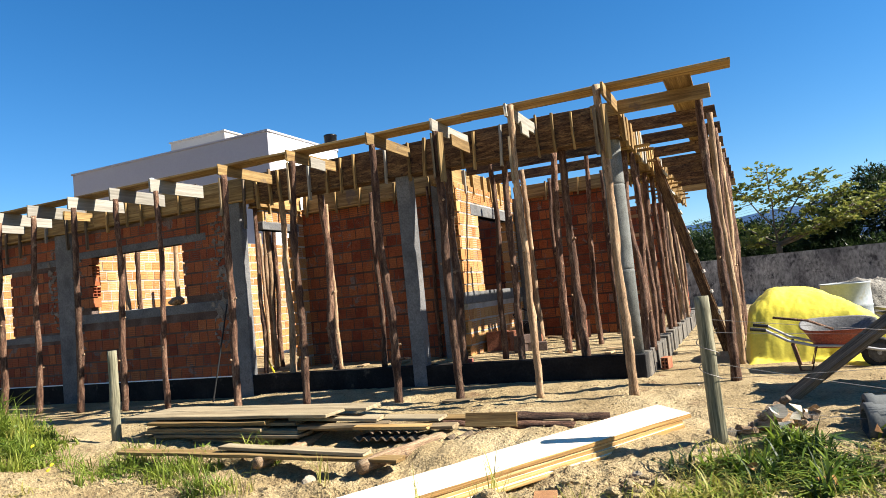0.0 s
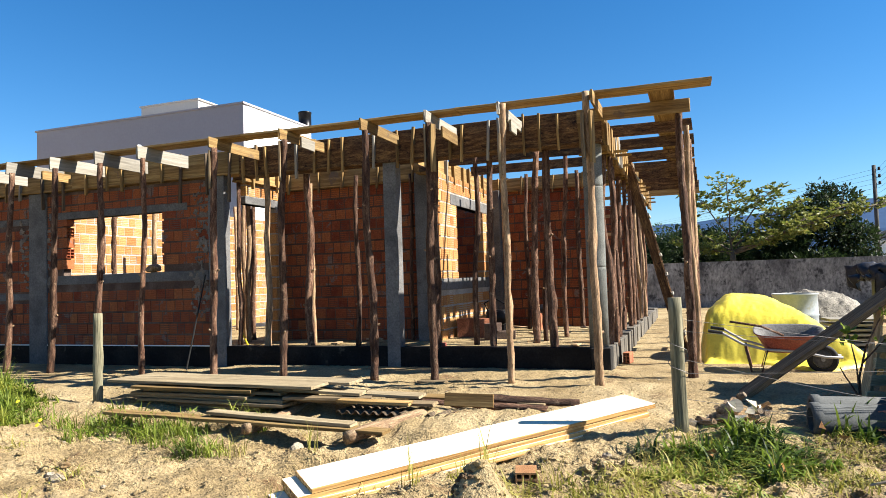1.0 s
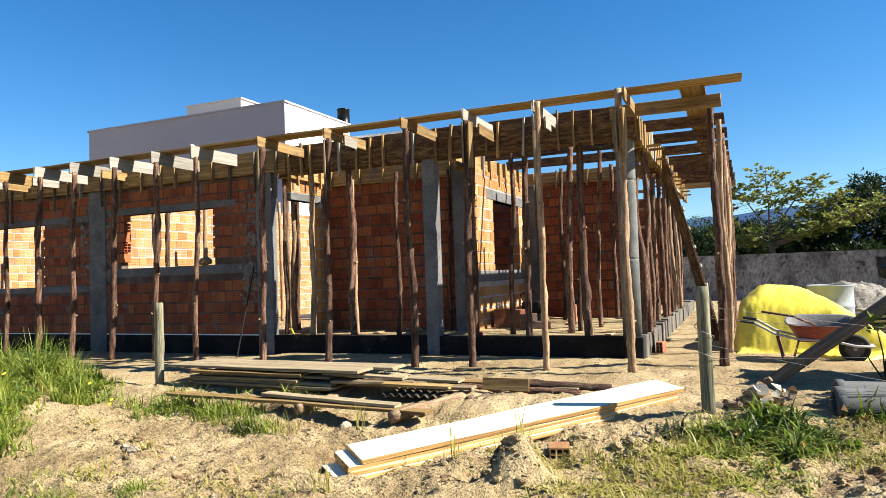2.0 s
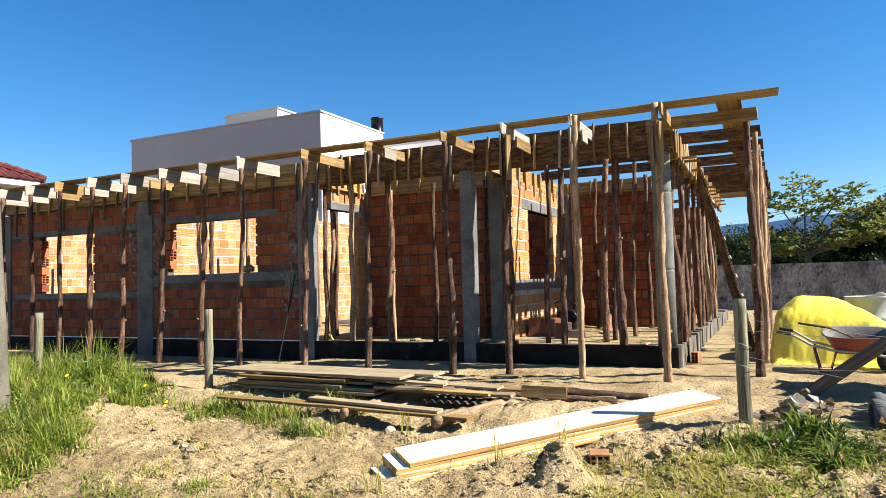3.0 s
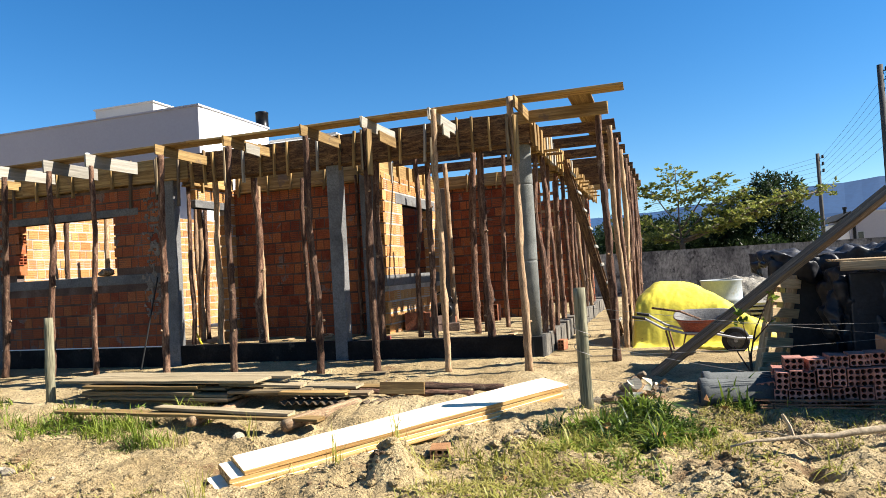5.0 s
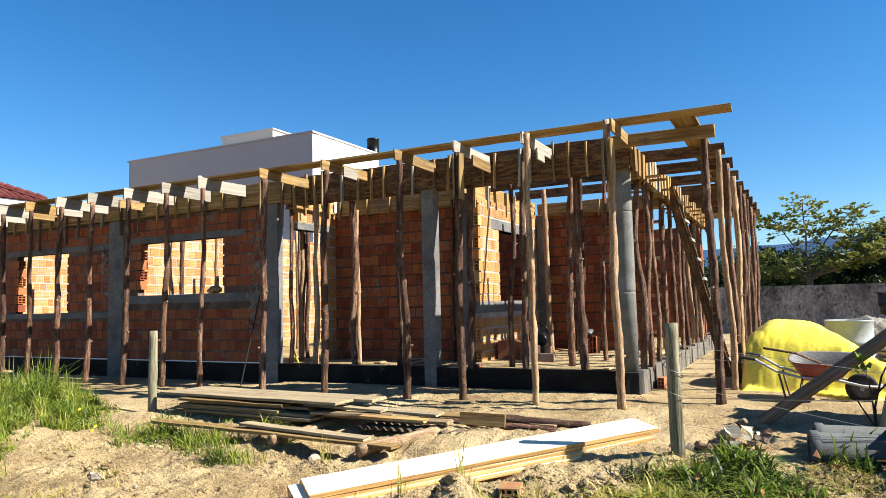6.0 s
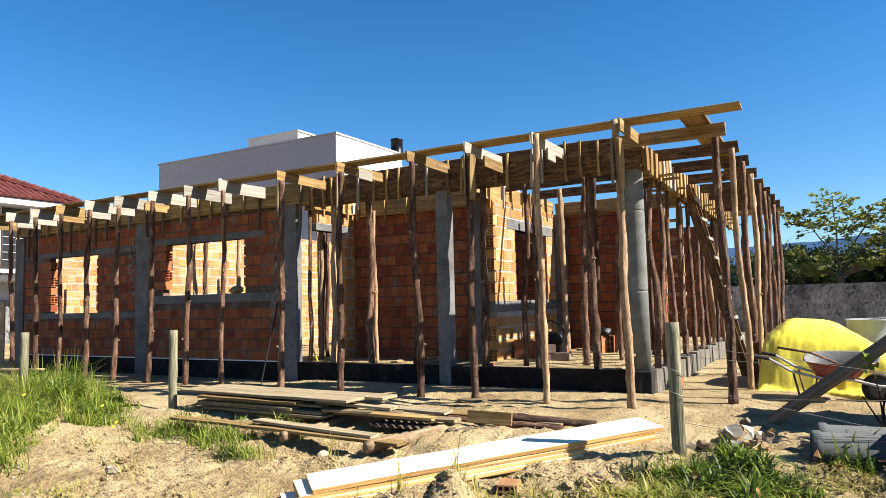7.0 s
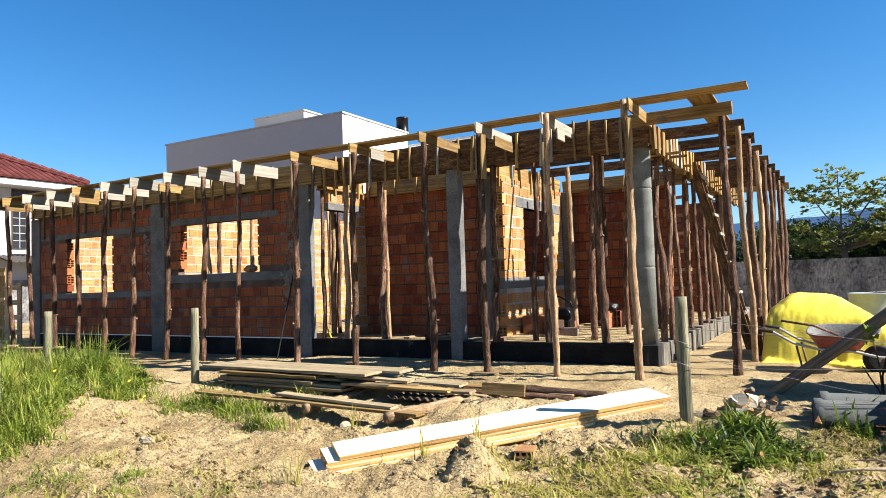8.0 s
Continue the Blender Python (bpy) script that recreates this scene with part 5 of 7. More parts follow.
def loose_bricks():
    rng = random.Random(14)
    for r in range(2):
        for c in range(8):
            x = 2.36 + 0.097 * c + (0.02 if r else 0) + rng.uniform(-.006, .006)
            for d in range(2):
                ob = new("hollow_brick", LOOSE)
                ob.matrix_basis = pose(x, -2.74 + 0.195 * d + rng.uniform(-.025, .025), ground_z(x, -2.7) + 0.066 + 0.140 * r, rng.uniform(-4, 4), rng.uniform(-3, 3), 90 + rng.uniform(-8, 8))
                tagged(ob, "hollow red clay brick in a rough stack", "brick", "stack of hollow bricks")
    for x, z, roll in ((2.235, 0.045, 88), (2.25, 0.14, 82), (2.47, 0.325, 90), (2.63, 0.325, 87), (2.78, 0.325, 92), (2.93, 0.325, 90), (3.05, 0.325, 88)):
        ob = new("hollow_brick", LOOSE)
        ob.matrix_basis = pose(x, -2.68, ground_z(x, -2.68) + z, 0, 0, 90 + rng.uniform(-8, 8)) @ Matrix.Rotation(radians(roll), 4, 'X')
        tagged(ob, "hollow red clay brick lying on its side at the stack", "brick", "stack of hollow bricks")
    for k, (x, y, z, a) in enumerate(((1.25, 1.35, 0.1, 20), (1.2, 1.55, 0.1, 5), (0.1, 1.05, 0.11, 80), (-0.10, -4.03, ground_z(-0.10, -4.03) - 0.012, 104), (-2.05, 2.2, 0.4, 100), (-1.9, 2.3, 0.42, 80))):
        ob = new("hollow_brick", SUNK if k == 3 else SINGLE)
        ob.matrix_basis = pose(x, y, z, 90 if k in (2, 4, 5) else 0, 0, a)
        tagged(ob, "yellowish hollow clay brick half sunk in the sand" if k == 3 else "single hollow red clay brick lying loose", "brick", "loose bricks")


loose_bricks()


# ---------------------------------------------------------------- beyond the site
def boundary_wall():
    bm = bmesh.new()
    box(bm, (-9, 16.0, -0.3), (30, 16.16, 1.54))
    structure("boundary_wall", bm, M_WALL, "grey rendered boundary wall blackened by mould", "wall")


boundary_wall()


def white_house():
    e = thing("white_house", "modern white flat-roofed house behind the site", "house", Matrix.Translation((-16, 12, 0)))
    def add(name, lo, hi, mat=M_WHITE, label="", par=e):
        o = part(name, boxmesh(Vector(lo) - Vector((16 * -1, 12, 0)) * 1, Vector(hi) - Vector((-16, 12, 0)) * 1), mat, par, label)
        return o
    # Front as its own slab, so its grey can carry the facade's shade.
    add("front_wall", (-20.6, 9.03, 2.9), (-11.884, 9.2, 6.86), M_GREYSHADE, "white front wall, its shade put into a light grey")
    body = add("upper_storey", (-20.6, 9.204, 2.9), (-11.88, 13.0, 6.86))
    add("parapet_cap", (-20.65, 8.99, 6.86), (-11.84, 13.04, 6.92), M_GREYSHADE)
    add("ground_storey", (-21.5, 8.5, -0.1), (-10.5, 18.0, 2.9))
    add("side_wing", (-11.88, 13.05, 2.9), (-9.2, 18.0, 6.35))
    add("wing_cap", (-11.9, 13.0, 6.35), (-9.15, 18.05, 6.42), M_TRIM)
    add("roof_box", (-17.4, 10.6, 6.9), (-14.9, 12.6, 7.72), M_BEIGE, "beige rendered roof box")
    add("box_cap", (-17.45, 10.55, 7.72), (-14.85, 12.65, 7.77), M_BEIGE)
    bm = bmesh.new()
    lathe(bm, [(0.185, 5.9), (0.185, 7.02), (0.25, 7.03), (0.25, 7.08), (0.238, 7.09), (0.238, 7.62), (0.25, 7.63), (0.25, 7.68), (0.22, 7.70)], 20, Matrix.Translation((-12.55 + 16, 13.7 - 12, 0)))
    part("flue", bm, M_FLUE, e, "black metal chimney flue", smooth=True)


white_house()


def red_house():
    e = thing("red_roof_house", "white two-storey house with a red tiled hip roof", "house", Matrix.Translation((-30, 2, 0)))
    ox, oy = -30.0, 2.0
    def loc(p):
        return Vector(p) - Vector((ox, oy, 0))
    part("wall", boxmesh(loc((-36, -8, -0.1)), loc((-26.9, 8.35, 5.55))), M_HOUSE, e)
    part("base_course", boxmesh(loc((-36.05, -8.05, -0.1)), loc((-26.85, 8.40, 1.78))), M_WALL, e, "grey stone base course")
    part("eaves_board", boxmesh(loc((-36.8, -8.8, 5.55)), loc((-25.98, 9.12, 5.80))), M_HOUSE, e, "white eaves soffit")
    bm = bmesh.new()
    z0, z1 = 5.82, 8.37
    q = [loc((-36.9, -8.9, z0)), loc((-25.9, -8.9, z0)), loc((-25.9, 9.2, z0)), loc((-36.9, 9.2, z0)), loc((-31.4, -3.4, z1)), loc((-31.4, 3.7, z1))]
    v = [bm.verts.new(p) for p in q]
    for f in ((0, 1, 4), (1, 2, 5, 4), (2, 3, 5), (3, 0, 4, 5)):
        bm.faces.new([v[k] for k in f])
    bm.faces.new((v[3], v[2], v[1], v[0]))
    roof = part("roof", bm, M_TILE, e, "dark red clay tile roof")
    # rows of round tiles running down the visible slope
    bm = bmesh.new()
    a, b = q[1], q[2]
    n = 62
    for k in range(n + 1):
        f = k / n
        p = a.lerp(b, f)
        lim = min(1.0, f * 18.1 / 5.5, (1 - f) * 18.1 / 5.5)
        if lim <= 0.03:
            continue
        t = p + Vector((-5.5, 0, 2.55)) * lim
        d = (t - p)
        nrm = Vector((2.55, 0, 5.5)).normalized()
        s = Vector((0, 1, 0))
        ring = []
        for pt in (p + nrm * 0.0, t):
            ring.append([bm.verts.new(pt + s * 0.13 * math.cos(w) + nrm * (0.075 * math.sin(w))) for w in (0, math.pi / 4, math.pi / 2, 3 * math.pi / 4, math.pi)])
        for w in range(4):
            bm.faces.new((ring[0][w], ring[0][w + 1], ring[1][w + 1], ring[1][w]))
        bm.faces.new(ring[0])
    part("tile_course", bm, M_TILE, roof)
    part("ridge_capping", tube_bm([q[2] + Vector((0, 0, .06)), q[5] + Vector((0, 0, .06)), q[4] + Vector((0, 0, .06))], 0.16, 8), M_TILE, roof, "rounded ridge tiles")
    cap = mesh_of(tube_bm([(0, 0, 0), (0.4, 0, 0.02)], 0.13, 7, 1.25), "ridge_tile", M_TILE)
    hip = q[5] - q[2]
    for k in range(21):
        part("ridge_tile", cap, None, roof, "", along(q[2] + hip * (k / 21) + Vector((0, 0, 0.10)), q[5] + Vector((0, 0, 0.10))))
    def window(y0, y1, za, zb, cols, rows, bar):
        w = part("window", boxmesh(loc((-26.93, y0, za)), loc((-26.85, y1, zb)), 0.01), M_FRAME, e, "brown framed window with small panes")
        dy, dz = (y1 - y0 - .06) / cols, (zb - za - .06) / rows
        for c in range(cols):
            for r in range(rows):
                ya, zc = y0 + .03 + dy * c, za + .03 + dz * r
                part("pane", boxmesh(loc((-26.86, ya + .02, zc + .02)), loc((-26.83, ya + dy - .02, zc + dz - .02))), M_GLASS, w)
        for c in range(1, cols):
            part("glazing_bar", boxmesh(loc((-26.855, y0 + .03 + dy * c - .012, za + .03)), loc((-26.815, y0 + .03 + dy * c + .012, zb - .03))), bar, w)
        for r in range(1, rows):
            part("glazing_bar", boxmesh(loc((-26.855, y0 + .03, za + .03 + dz * r - .011)), loc((-26.818, y1 - .03, za + .03 + dz * r + .011))), bar, w)
    window(6.53, 8.0, 4.68, 5.5, 3, 1, M_FRAME)
    window(6.53, 7.1, 3.05, 4.66, 2, 5, M_TRIM)
    window(4.9, 5.92, 4.86, 5.5, 2, 1, M_FRAME)
    part("sill", boxmesh(loc((-26.89, 4.8, 4.72)), loc((-26.78, 6.05, 4.85)), 0.01), M_TRIM, e, "pale grey window surround")
    part("sill", boxmesh(loc((-26.89, 6.45, 2.84)), loc((-26.72, 7.2, 2.96)), 0.01), M_HOUSE, e, "white sill")
    bm = bmesh.new()
    rows = []
    for k in range(57):
        y = 5.8 + 0.05 * k
        z = 0.025 * math.cos(k * math.pi / 2)
        rows.append([bm.verts.new(loc((x, y, h + z))) for x, h in ((-26.86, 2.80), (-25.7, 2.50), (-25.7, 2.46), (-26.86, 2.76))])
    for p, q2 in zip(rows, rows[1:]):
        for k in range(4):
            bm.faces.new((p[k], p[(k + 1) % 4], q2[(k + 1) % 4], q2[k]))
    part("canopy", bm, M_DARKPOLE, e, "dark corrugated canopy")


red_house()


def far_house():
    e = thing("far_house", "small pale house with a dark lean-to roof beyond the wall", "house", Matrix.Translation((12.95, 40, 0)))
    part("wall", boxmesh((0.0, 0.0, -0.1), (7.0, 6.0, 3.45)), M_GREYSHADE, e, "pale painted wall")
    part("porch_wall", boxmesh((-0.5, 0.3, -0.1), (-0.004, 5.0, 2.85)), M_WHITE, e)
    board("roof", (12.95 - 0.85, 42.0, 2.98), (12.95 + 0.02, 42.0, 3.52), 5.0, 0.10, M_CABLE, (-0.4, 0, 1), e, "dark lean-to roof")
    part("roof_edge", boxmesh((-0.02, -0.06, 3.45), (7.1, 6.05, 3.55)), M_TRIM, e)
    bm = bmesh.new()
    lathe(bm, [(0.10, 3.2), (0.10, 3.75), (0.14, 3.76), (0.14, 3.9)], 12, Matrix.Translation((-0.1, 0.6, 0)))
    part("flue", bm, M_FLUE, e, "black metal flue")
    w = part("window", boxmesh((0.35, -0.04, 1.7), (0.75, 0.02, 2.3)), M_TRIM, e)
    part("pane", boxmesh((0.40, -0.05, 1.75), (0.70, -0.03, 2.25)), M_GLASS, w)
    part("drainpipe", boxmesh((0.12, -0.1, 0.0), (0.28, -0.002, 3.44)), M_FLUE, e, "dark downpipe")


far_house()


def reinforcing_bars():
    rng = random.Random(17)
    for k in range(9):
        y = -2.72 - 0.035 * k
        z = ground_z(2.6, y) + 0.018 + 0.012 * (k % 2)
        a = Vector((2.2 + rng.uniform(-.1, .1), y + rng.uniform(-.02, .02), z + 0.02))
        pts = [a + Vector((0.4 * t, rng.uniform(-.02, .02), rng.uniform(-.008, .008))) for t in range(6)]
        tagged(part("steel_rod", tube_bm(pts, 0.006, 6), M_RUST), "rusty reinforcing rod lying before the brick stack", "rod", "bundle of rusty rods")


reinforcing_bars()


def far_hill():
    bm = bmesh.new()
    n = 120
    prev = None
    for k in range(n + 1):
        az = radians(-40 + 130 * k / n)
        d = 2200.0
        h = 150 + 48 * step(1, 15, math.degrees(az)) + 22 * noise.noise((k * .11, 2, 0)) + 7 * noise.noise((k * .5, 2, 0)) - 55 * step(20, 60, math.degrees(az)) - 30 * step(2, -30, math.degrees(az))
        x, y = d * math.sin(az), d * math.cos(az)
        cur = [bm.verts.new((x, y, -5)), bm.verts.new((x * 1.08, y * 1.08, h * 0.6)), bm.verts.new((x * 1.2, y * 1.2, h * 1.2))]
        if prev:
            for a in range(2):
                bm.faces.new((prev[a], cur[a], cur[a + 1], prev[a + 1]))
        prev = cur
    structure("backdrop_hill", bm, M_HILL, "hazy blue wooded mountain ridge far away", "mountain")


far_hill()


def street_poles():
    P = []
    for i, (x, y, h, r) in enumerate(((9.4, 30.0, 6.15, 0.11), (10.2, 22.0, 8.4, 0.14))):
        bm = bmesh.new()
        lathe(bm, [(r, -0.2), (r * .8, h)], 12)
        e = part("street_pole", bm, M_DARKPOLE, None, "", Matrix.Translation((x, y, 0)), smooth=True)
        tagged(e, "tall dark utility pole with insulators and cables", "utility pole", "street poles")
        for k in range(3):
            bm = bmesh.new()
            lathe(bm, [(0.05, 0), (0.07, 0.03), (0.05, 0.07), (0.07, 0.1), (0.04, 0.16)], 10, Matrix.Translation((0.22, 0, h - 0.25 - 0.35 * k)))
            part("insulator", bm, M_CABLE, e)
            part("arm", boxmesh((0, -.02, h - 0.26 - 0.35 * k), (0.24, .02, h - 0.23 - 0.35 * k)), M_CABLE, e)
        P.append((x, y, h))
    for k in range(8):
        a = Vector((P[0][0] + .2, P[0][1], P[0][2] - 0.15 - 0.24 * k))
        b = Vector((P[1][0] + .2, P[1][1], P[1][2] - 0.3 - 0.38 * k))
        c = b + (b - a) * 1.5 + Vector((0, 0, 0.3))
        f = a + Vector((-14, 30, -0.3 + 0.1 * k))
        pts = []
        for p, q in ((f, a), (a, b), (b, c)):
            for t in range(12):
                pts.append(p.lerp(q, t / 12) - Vector((0, 0, 0.12 * math.sin(math.pi * t / 12))))
        pts.append(c)
        tagged(part("cable", tube_bm(pts, 0.0055, 5), M_CABLE), "thin black overhead cable between the poles", "cable", "overhead cables")


street_poles()


# ---------------------------------------------------------------- clutter on the porch and at the house
def block_bm():
    bm = bmesh.new()
    box(bm, (-0.145, -0.06, -0.062), (0.145, 0.06, 0.062), None, 0.006)
    return bm


def porch_clutter():
    rng = random.Random(23)
    me = mesh_of(block_bm(), "concrete_block", M_MORTAR)
    for x, y, z, a in ((-1.9, 1.42, 0.37, 80), (-1.88, 1.42, 0.495, 70), (-1.72, 1.55, 0.37, 15)):
        ob = new("concrete_block", me)
        ob.matrix_basis = pose(x, y, z, 0, 0, a)
        tagged(ob, "grey concrete building block on the sandy floor", "block", "concrete blocks")
    e = thing("engine", "dark grey site engine with a handle beside the blocks", "engine", Matrix.Translation((-1.98, 2.05, FLOOR - 0.03)))
    part("body", boxmesh((-0.16, -0.14, 0.05), (0.16, 0.14, 0.42), 0.03), M_FLUE, e)
    bm = bmesh.new()
    lathe(bm, [(0.10, -0.06), (0.115, -0.04), (0.115, 0.04), (0.10, 0.06)], 20, Matrix.Translation((0.1, -0.17, 0.3)) @ Matrix.Rotation(radians(90), 4, 'X'))
    part("flywheel", bm, M_FLUE, e, smooth=True)
    part("handle", tube_bm([(-0.16, 0, 0.4), (-0.22, 0, 0.52), (-0.05, -0.02, 0.60), (0.14, 0, 0.5), (0.17, 0, 0.4)], 0.014, 8), M_FLUE, e, smooth=True)
    part("base", boxmesh((-0.22, -0.16, 0.0), (0.22, 0.16, 0.05), 0.005), M_STEEL, e)
    b2 = hollow_mesh(0.19, 0.14, 0.29, M_BRICKMID, 2, 3)
    for x, y, a in ((-2.48, 1.82, 15), (-2.34, 1.86, 8), (-2.12, 1.75, 40), (-1.55, 3.2, 70), (-1.4, 3.3, 85)):
        ob = new("hollow_brick", b2)
        ob.matrix_basis = pose(x, y, FLOOR + 0.12, 0, 0, a)
        tagged(ob, "hollow orange clay block standing on the porch floor", "brick", "loose bricks")
    bm = stone_like(0.12, 4)
    tagged(part("black_bag", bm, M_PLASTIC, None, "", pose(-1.5, 3.25, FLOOR + 0.33), smooth=True), "crumpled black plastic bag on the clay blocks", "bag")
    for k in range(26):
        x, y = rng.uniform(-5.0, -0.4), rng.uniform(0.3, 3.6)
        a = rng.uniform(0, 3.14)
        L = rng.uniform(.12, .5)
        p = Vector((x, y, FLOOR - 0.012))
        ob = board("offcut", p, p + Vector((math.cos(a) * L, math.sin(a) * L, 0.01)), rng.uniform(.04, .1), 0.02, M_PALLET, seed=k)
        tagged(ob, "short sawn offcut lying on the sandy porch floor", "offcut", "offcuts on the floor")
    for k, x in enumerate((FEET[2],)):
        ob = board("sole_board", (x - 0.16, -1.0, ground_z(x, -1) + 0.006), (x + 0.17, -1.01, ground_z(x, -1) + 0.006), 0.13, 0.02, M_OLD, seed=k)
        tagged(ob, "small sole board under the foot of a prop", "board", "sole boards")
    tagged(part("red_tin", boxmesh((-2.3, 0.1, FLOOR), (-2.17, 0.17, FLOOR + 0.05), 0.006), M_RED), "small red tin lying on the porch edge", "tin")
    tagged(board("spirit_level", (-5.53, 0.42, FLOOR - 0.02), (-5.71, 0.47, FLOOR + 0.24), 0.022, 0.022, M_YPAINT, (0, -1, 0.5)), "yellow spirit level leaning in the doorway", "spirit level")
    tagged(part("rag", stone_like(0.10, 9), M_PEEL, None, "", pose(-6.98, 0.02, 1.55), smooth=True), "crumpled brown rag on the window sill", "rag")
    bm = bmesh.new()
    lathe(bm, [(0.036, 0.0), (0.04, 0.012), (0.028, 0.03), (0.008, 0.036)], 14)
    tagged(part("plastic_cup", bm, M_WHITE, None, "", pose(-6.17, -1.09, RAFT + 0.0), smooth=True), "white plastic cup upside down on a prop", "cup")
    # leaning dark bar beside the doorway column
    tagged(part("steel_bar", tube_bm([(-6.05, -0.35, 0.03), (-5.92, -0.06, 1.42)], 0.011, 6), M_CABLE), "thin dark bar leaning against the front wall", "bar")
    for k in range(9):
        y, x = rng.uniform(-2.0, -1.3), -12.3 - rng.uniform(0, 1.4)
        a = rng.uniform(-.5, .5)
        L = rng.uniform(.7, 1.5)
        ob = board("old_board", (x, y, 0.06 + 0.035 * k), (x + L * math.cos(a), y + L * math.sin(a), 0.06 + 0.035 * k + rng.uniform(-.02, .03)), 0.16, 0.028, M_PALLET, seed=k)
        tagged(ob, "pale offcut board in a heap at the house end", "board", "heap of boards at the house end")
    e = thing("trestle", "yellow-brown wooden trestle standing beyond the house end", "trestle", Matrix.Translation((-15.9, 0.6, 0)))
    for k, (dx, dy) in enumerate(((0, 0), (0.55, 0), (0, 0.7), (0.55, 0.7))):
        board("leg", (-15.9 + dx, 0.6 + dy, 0.0), (-15.9 + dx, 0.6 + dy, 1.5), 0.18, 0.03, M_PALLET, (0, -1, 0), e, seed=k)
    for k in range(4):
        board("rail", (-16.0, 0.58, 0.3 + 0.36 * k), (-15.25, 0.58, 0.3 + 0.36 * k), 0.12, 0.025, M_PALLET, (0, -1, 0), e, seed=k)
    e = thing("formwork_panel", "tall yellow-brown plank formwork panel beyond the house end", "formwork", Matrix.Translation((-16.9, 0.7, 0)))
    for k in range(4):
        board("plank", (-16.85 + 0.2 * k, 0.7, 0.05), (-16.85 + 0.2 * k, 0.7, 1.9), 0.18, 0.025, M_FORM, (0, -1, 0), e, seed=k)
    for z in (0.4, 1.1, 1.75):
        board("batten", (-16.95, 0.67, z), (-16.15, 0.67, z), 0.09, 0.025, M_PALLET, (0, -1, 0), e, seed=int(z * 9))
    for x in (-14.2, -14.9):
        prop((x, -0.9, 0.0), (x + 0.05, -1.0, 3.1), 0.05, M_BARK, int(-x * 10), DARK, "front row of props", 0.02)


def stone_like(r, seed):
    rng = random.Random(seed)
    bm = bmesh.new()
    bmesh.ops.create_icosphere(bm, subdivisions=3, radius=r)
    o = rng.uniform(0, 50)
    for v in bm.verts:
        c = v.co / r
        v.co *= 1 + 0.5 * noise.noise(c * 1.4 + Vector((o, 0, 0))) + 0.5 * abs(noise.noise(c * 3.5 + Vector((0, o, 0)))) - 0.1
        v.co.z *= 0.6
    return bm


porch_clutter()


# ---------------------------------------------------------------- plants
def leaf_cloud(points, size, seed, droop=0.3, aspect=0.5, fold=0.15):
    """Many small folded leaves as one mesh: points are (place, outward direction)."""
    rng = random.Random(seed)
    verts, faces = [], []
    for p, out in points:
        d = (Vector(out) + Vector((rng.uniform(-.9, .9), rng.uniform(-.9, .9), rng.uniform(-.7, .7) - droop * 0.2))).normalized()
        s = d.cross(Vector((rng.uniform(-1, 1), rng.uniform(-1, 1), rng.uniform(-.4, 1)))).normalized()
        n = d.cross(s)
        L = size * rng.uniform(0.6, 1.25)
        w = L * aspect * 0.5
        b = len(verts)
        p = Vector(p)
        for q in (p, p + d * L * .45 + s * w + n * L * fold, p + d * L - n * L * 0.06, p + d * L * .45 - s * w + n * L * fold, p + d * L * .5):
            verts.append(tuple(q))
        faces += [(b, b + 1, b + 4), (b + 1, b + 2, b + 4), (b, b + 4, b + 3), (b + 4, b + 2, b + 3)]
    me = bpy.data.meshes.new("crown")
    me.from_pydata(verts, [], faces)
    return me


def rosette(out, p, rng):
    """A whorl of big leaves round a twig end."""
    a0 = rng.uniform(0, 6.28)
    for k in range(rng.randint(6, 9)):
        a = a0 + k * 0.8 + rng.uniform(-.25, .25)
        out.append((p + Vector((rng.gauss(0, .04), rng.gauss(0, .04), rng.gauss(0, .03))), Vector((math.cos(a) * 1.6, math.sin(a) * 1.6, rng.uniform(-.3, .9)))))


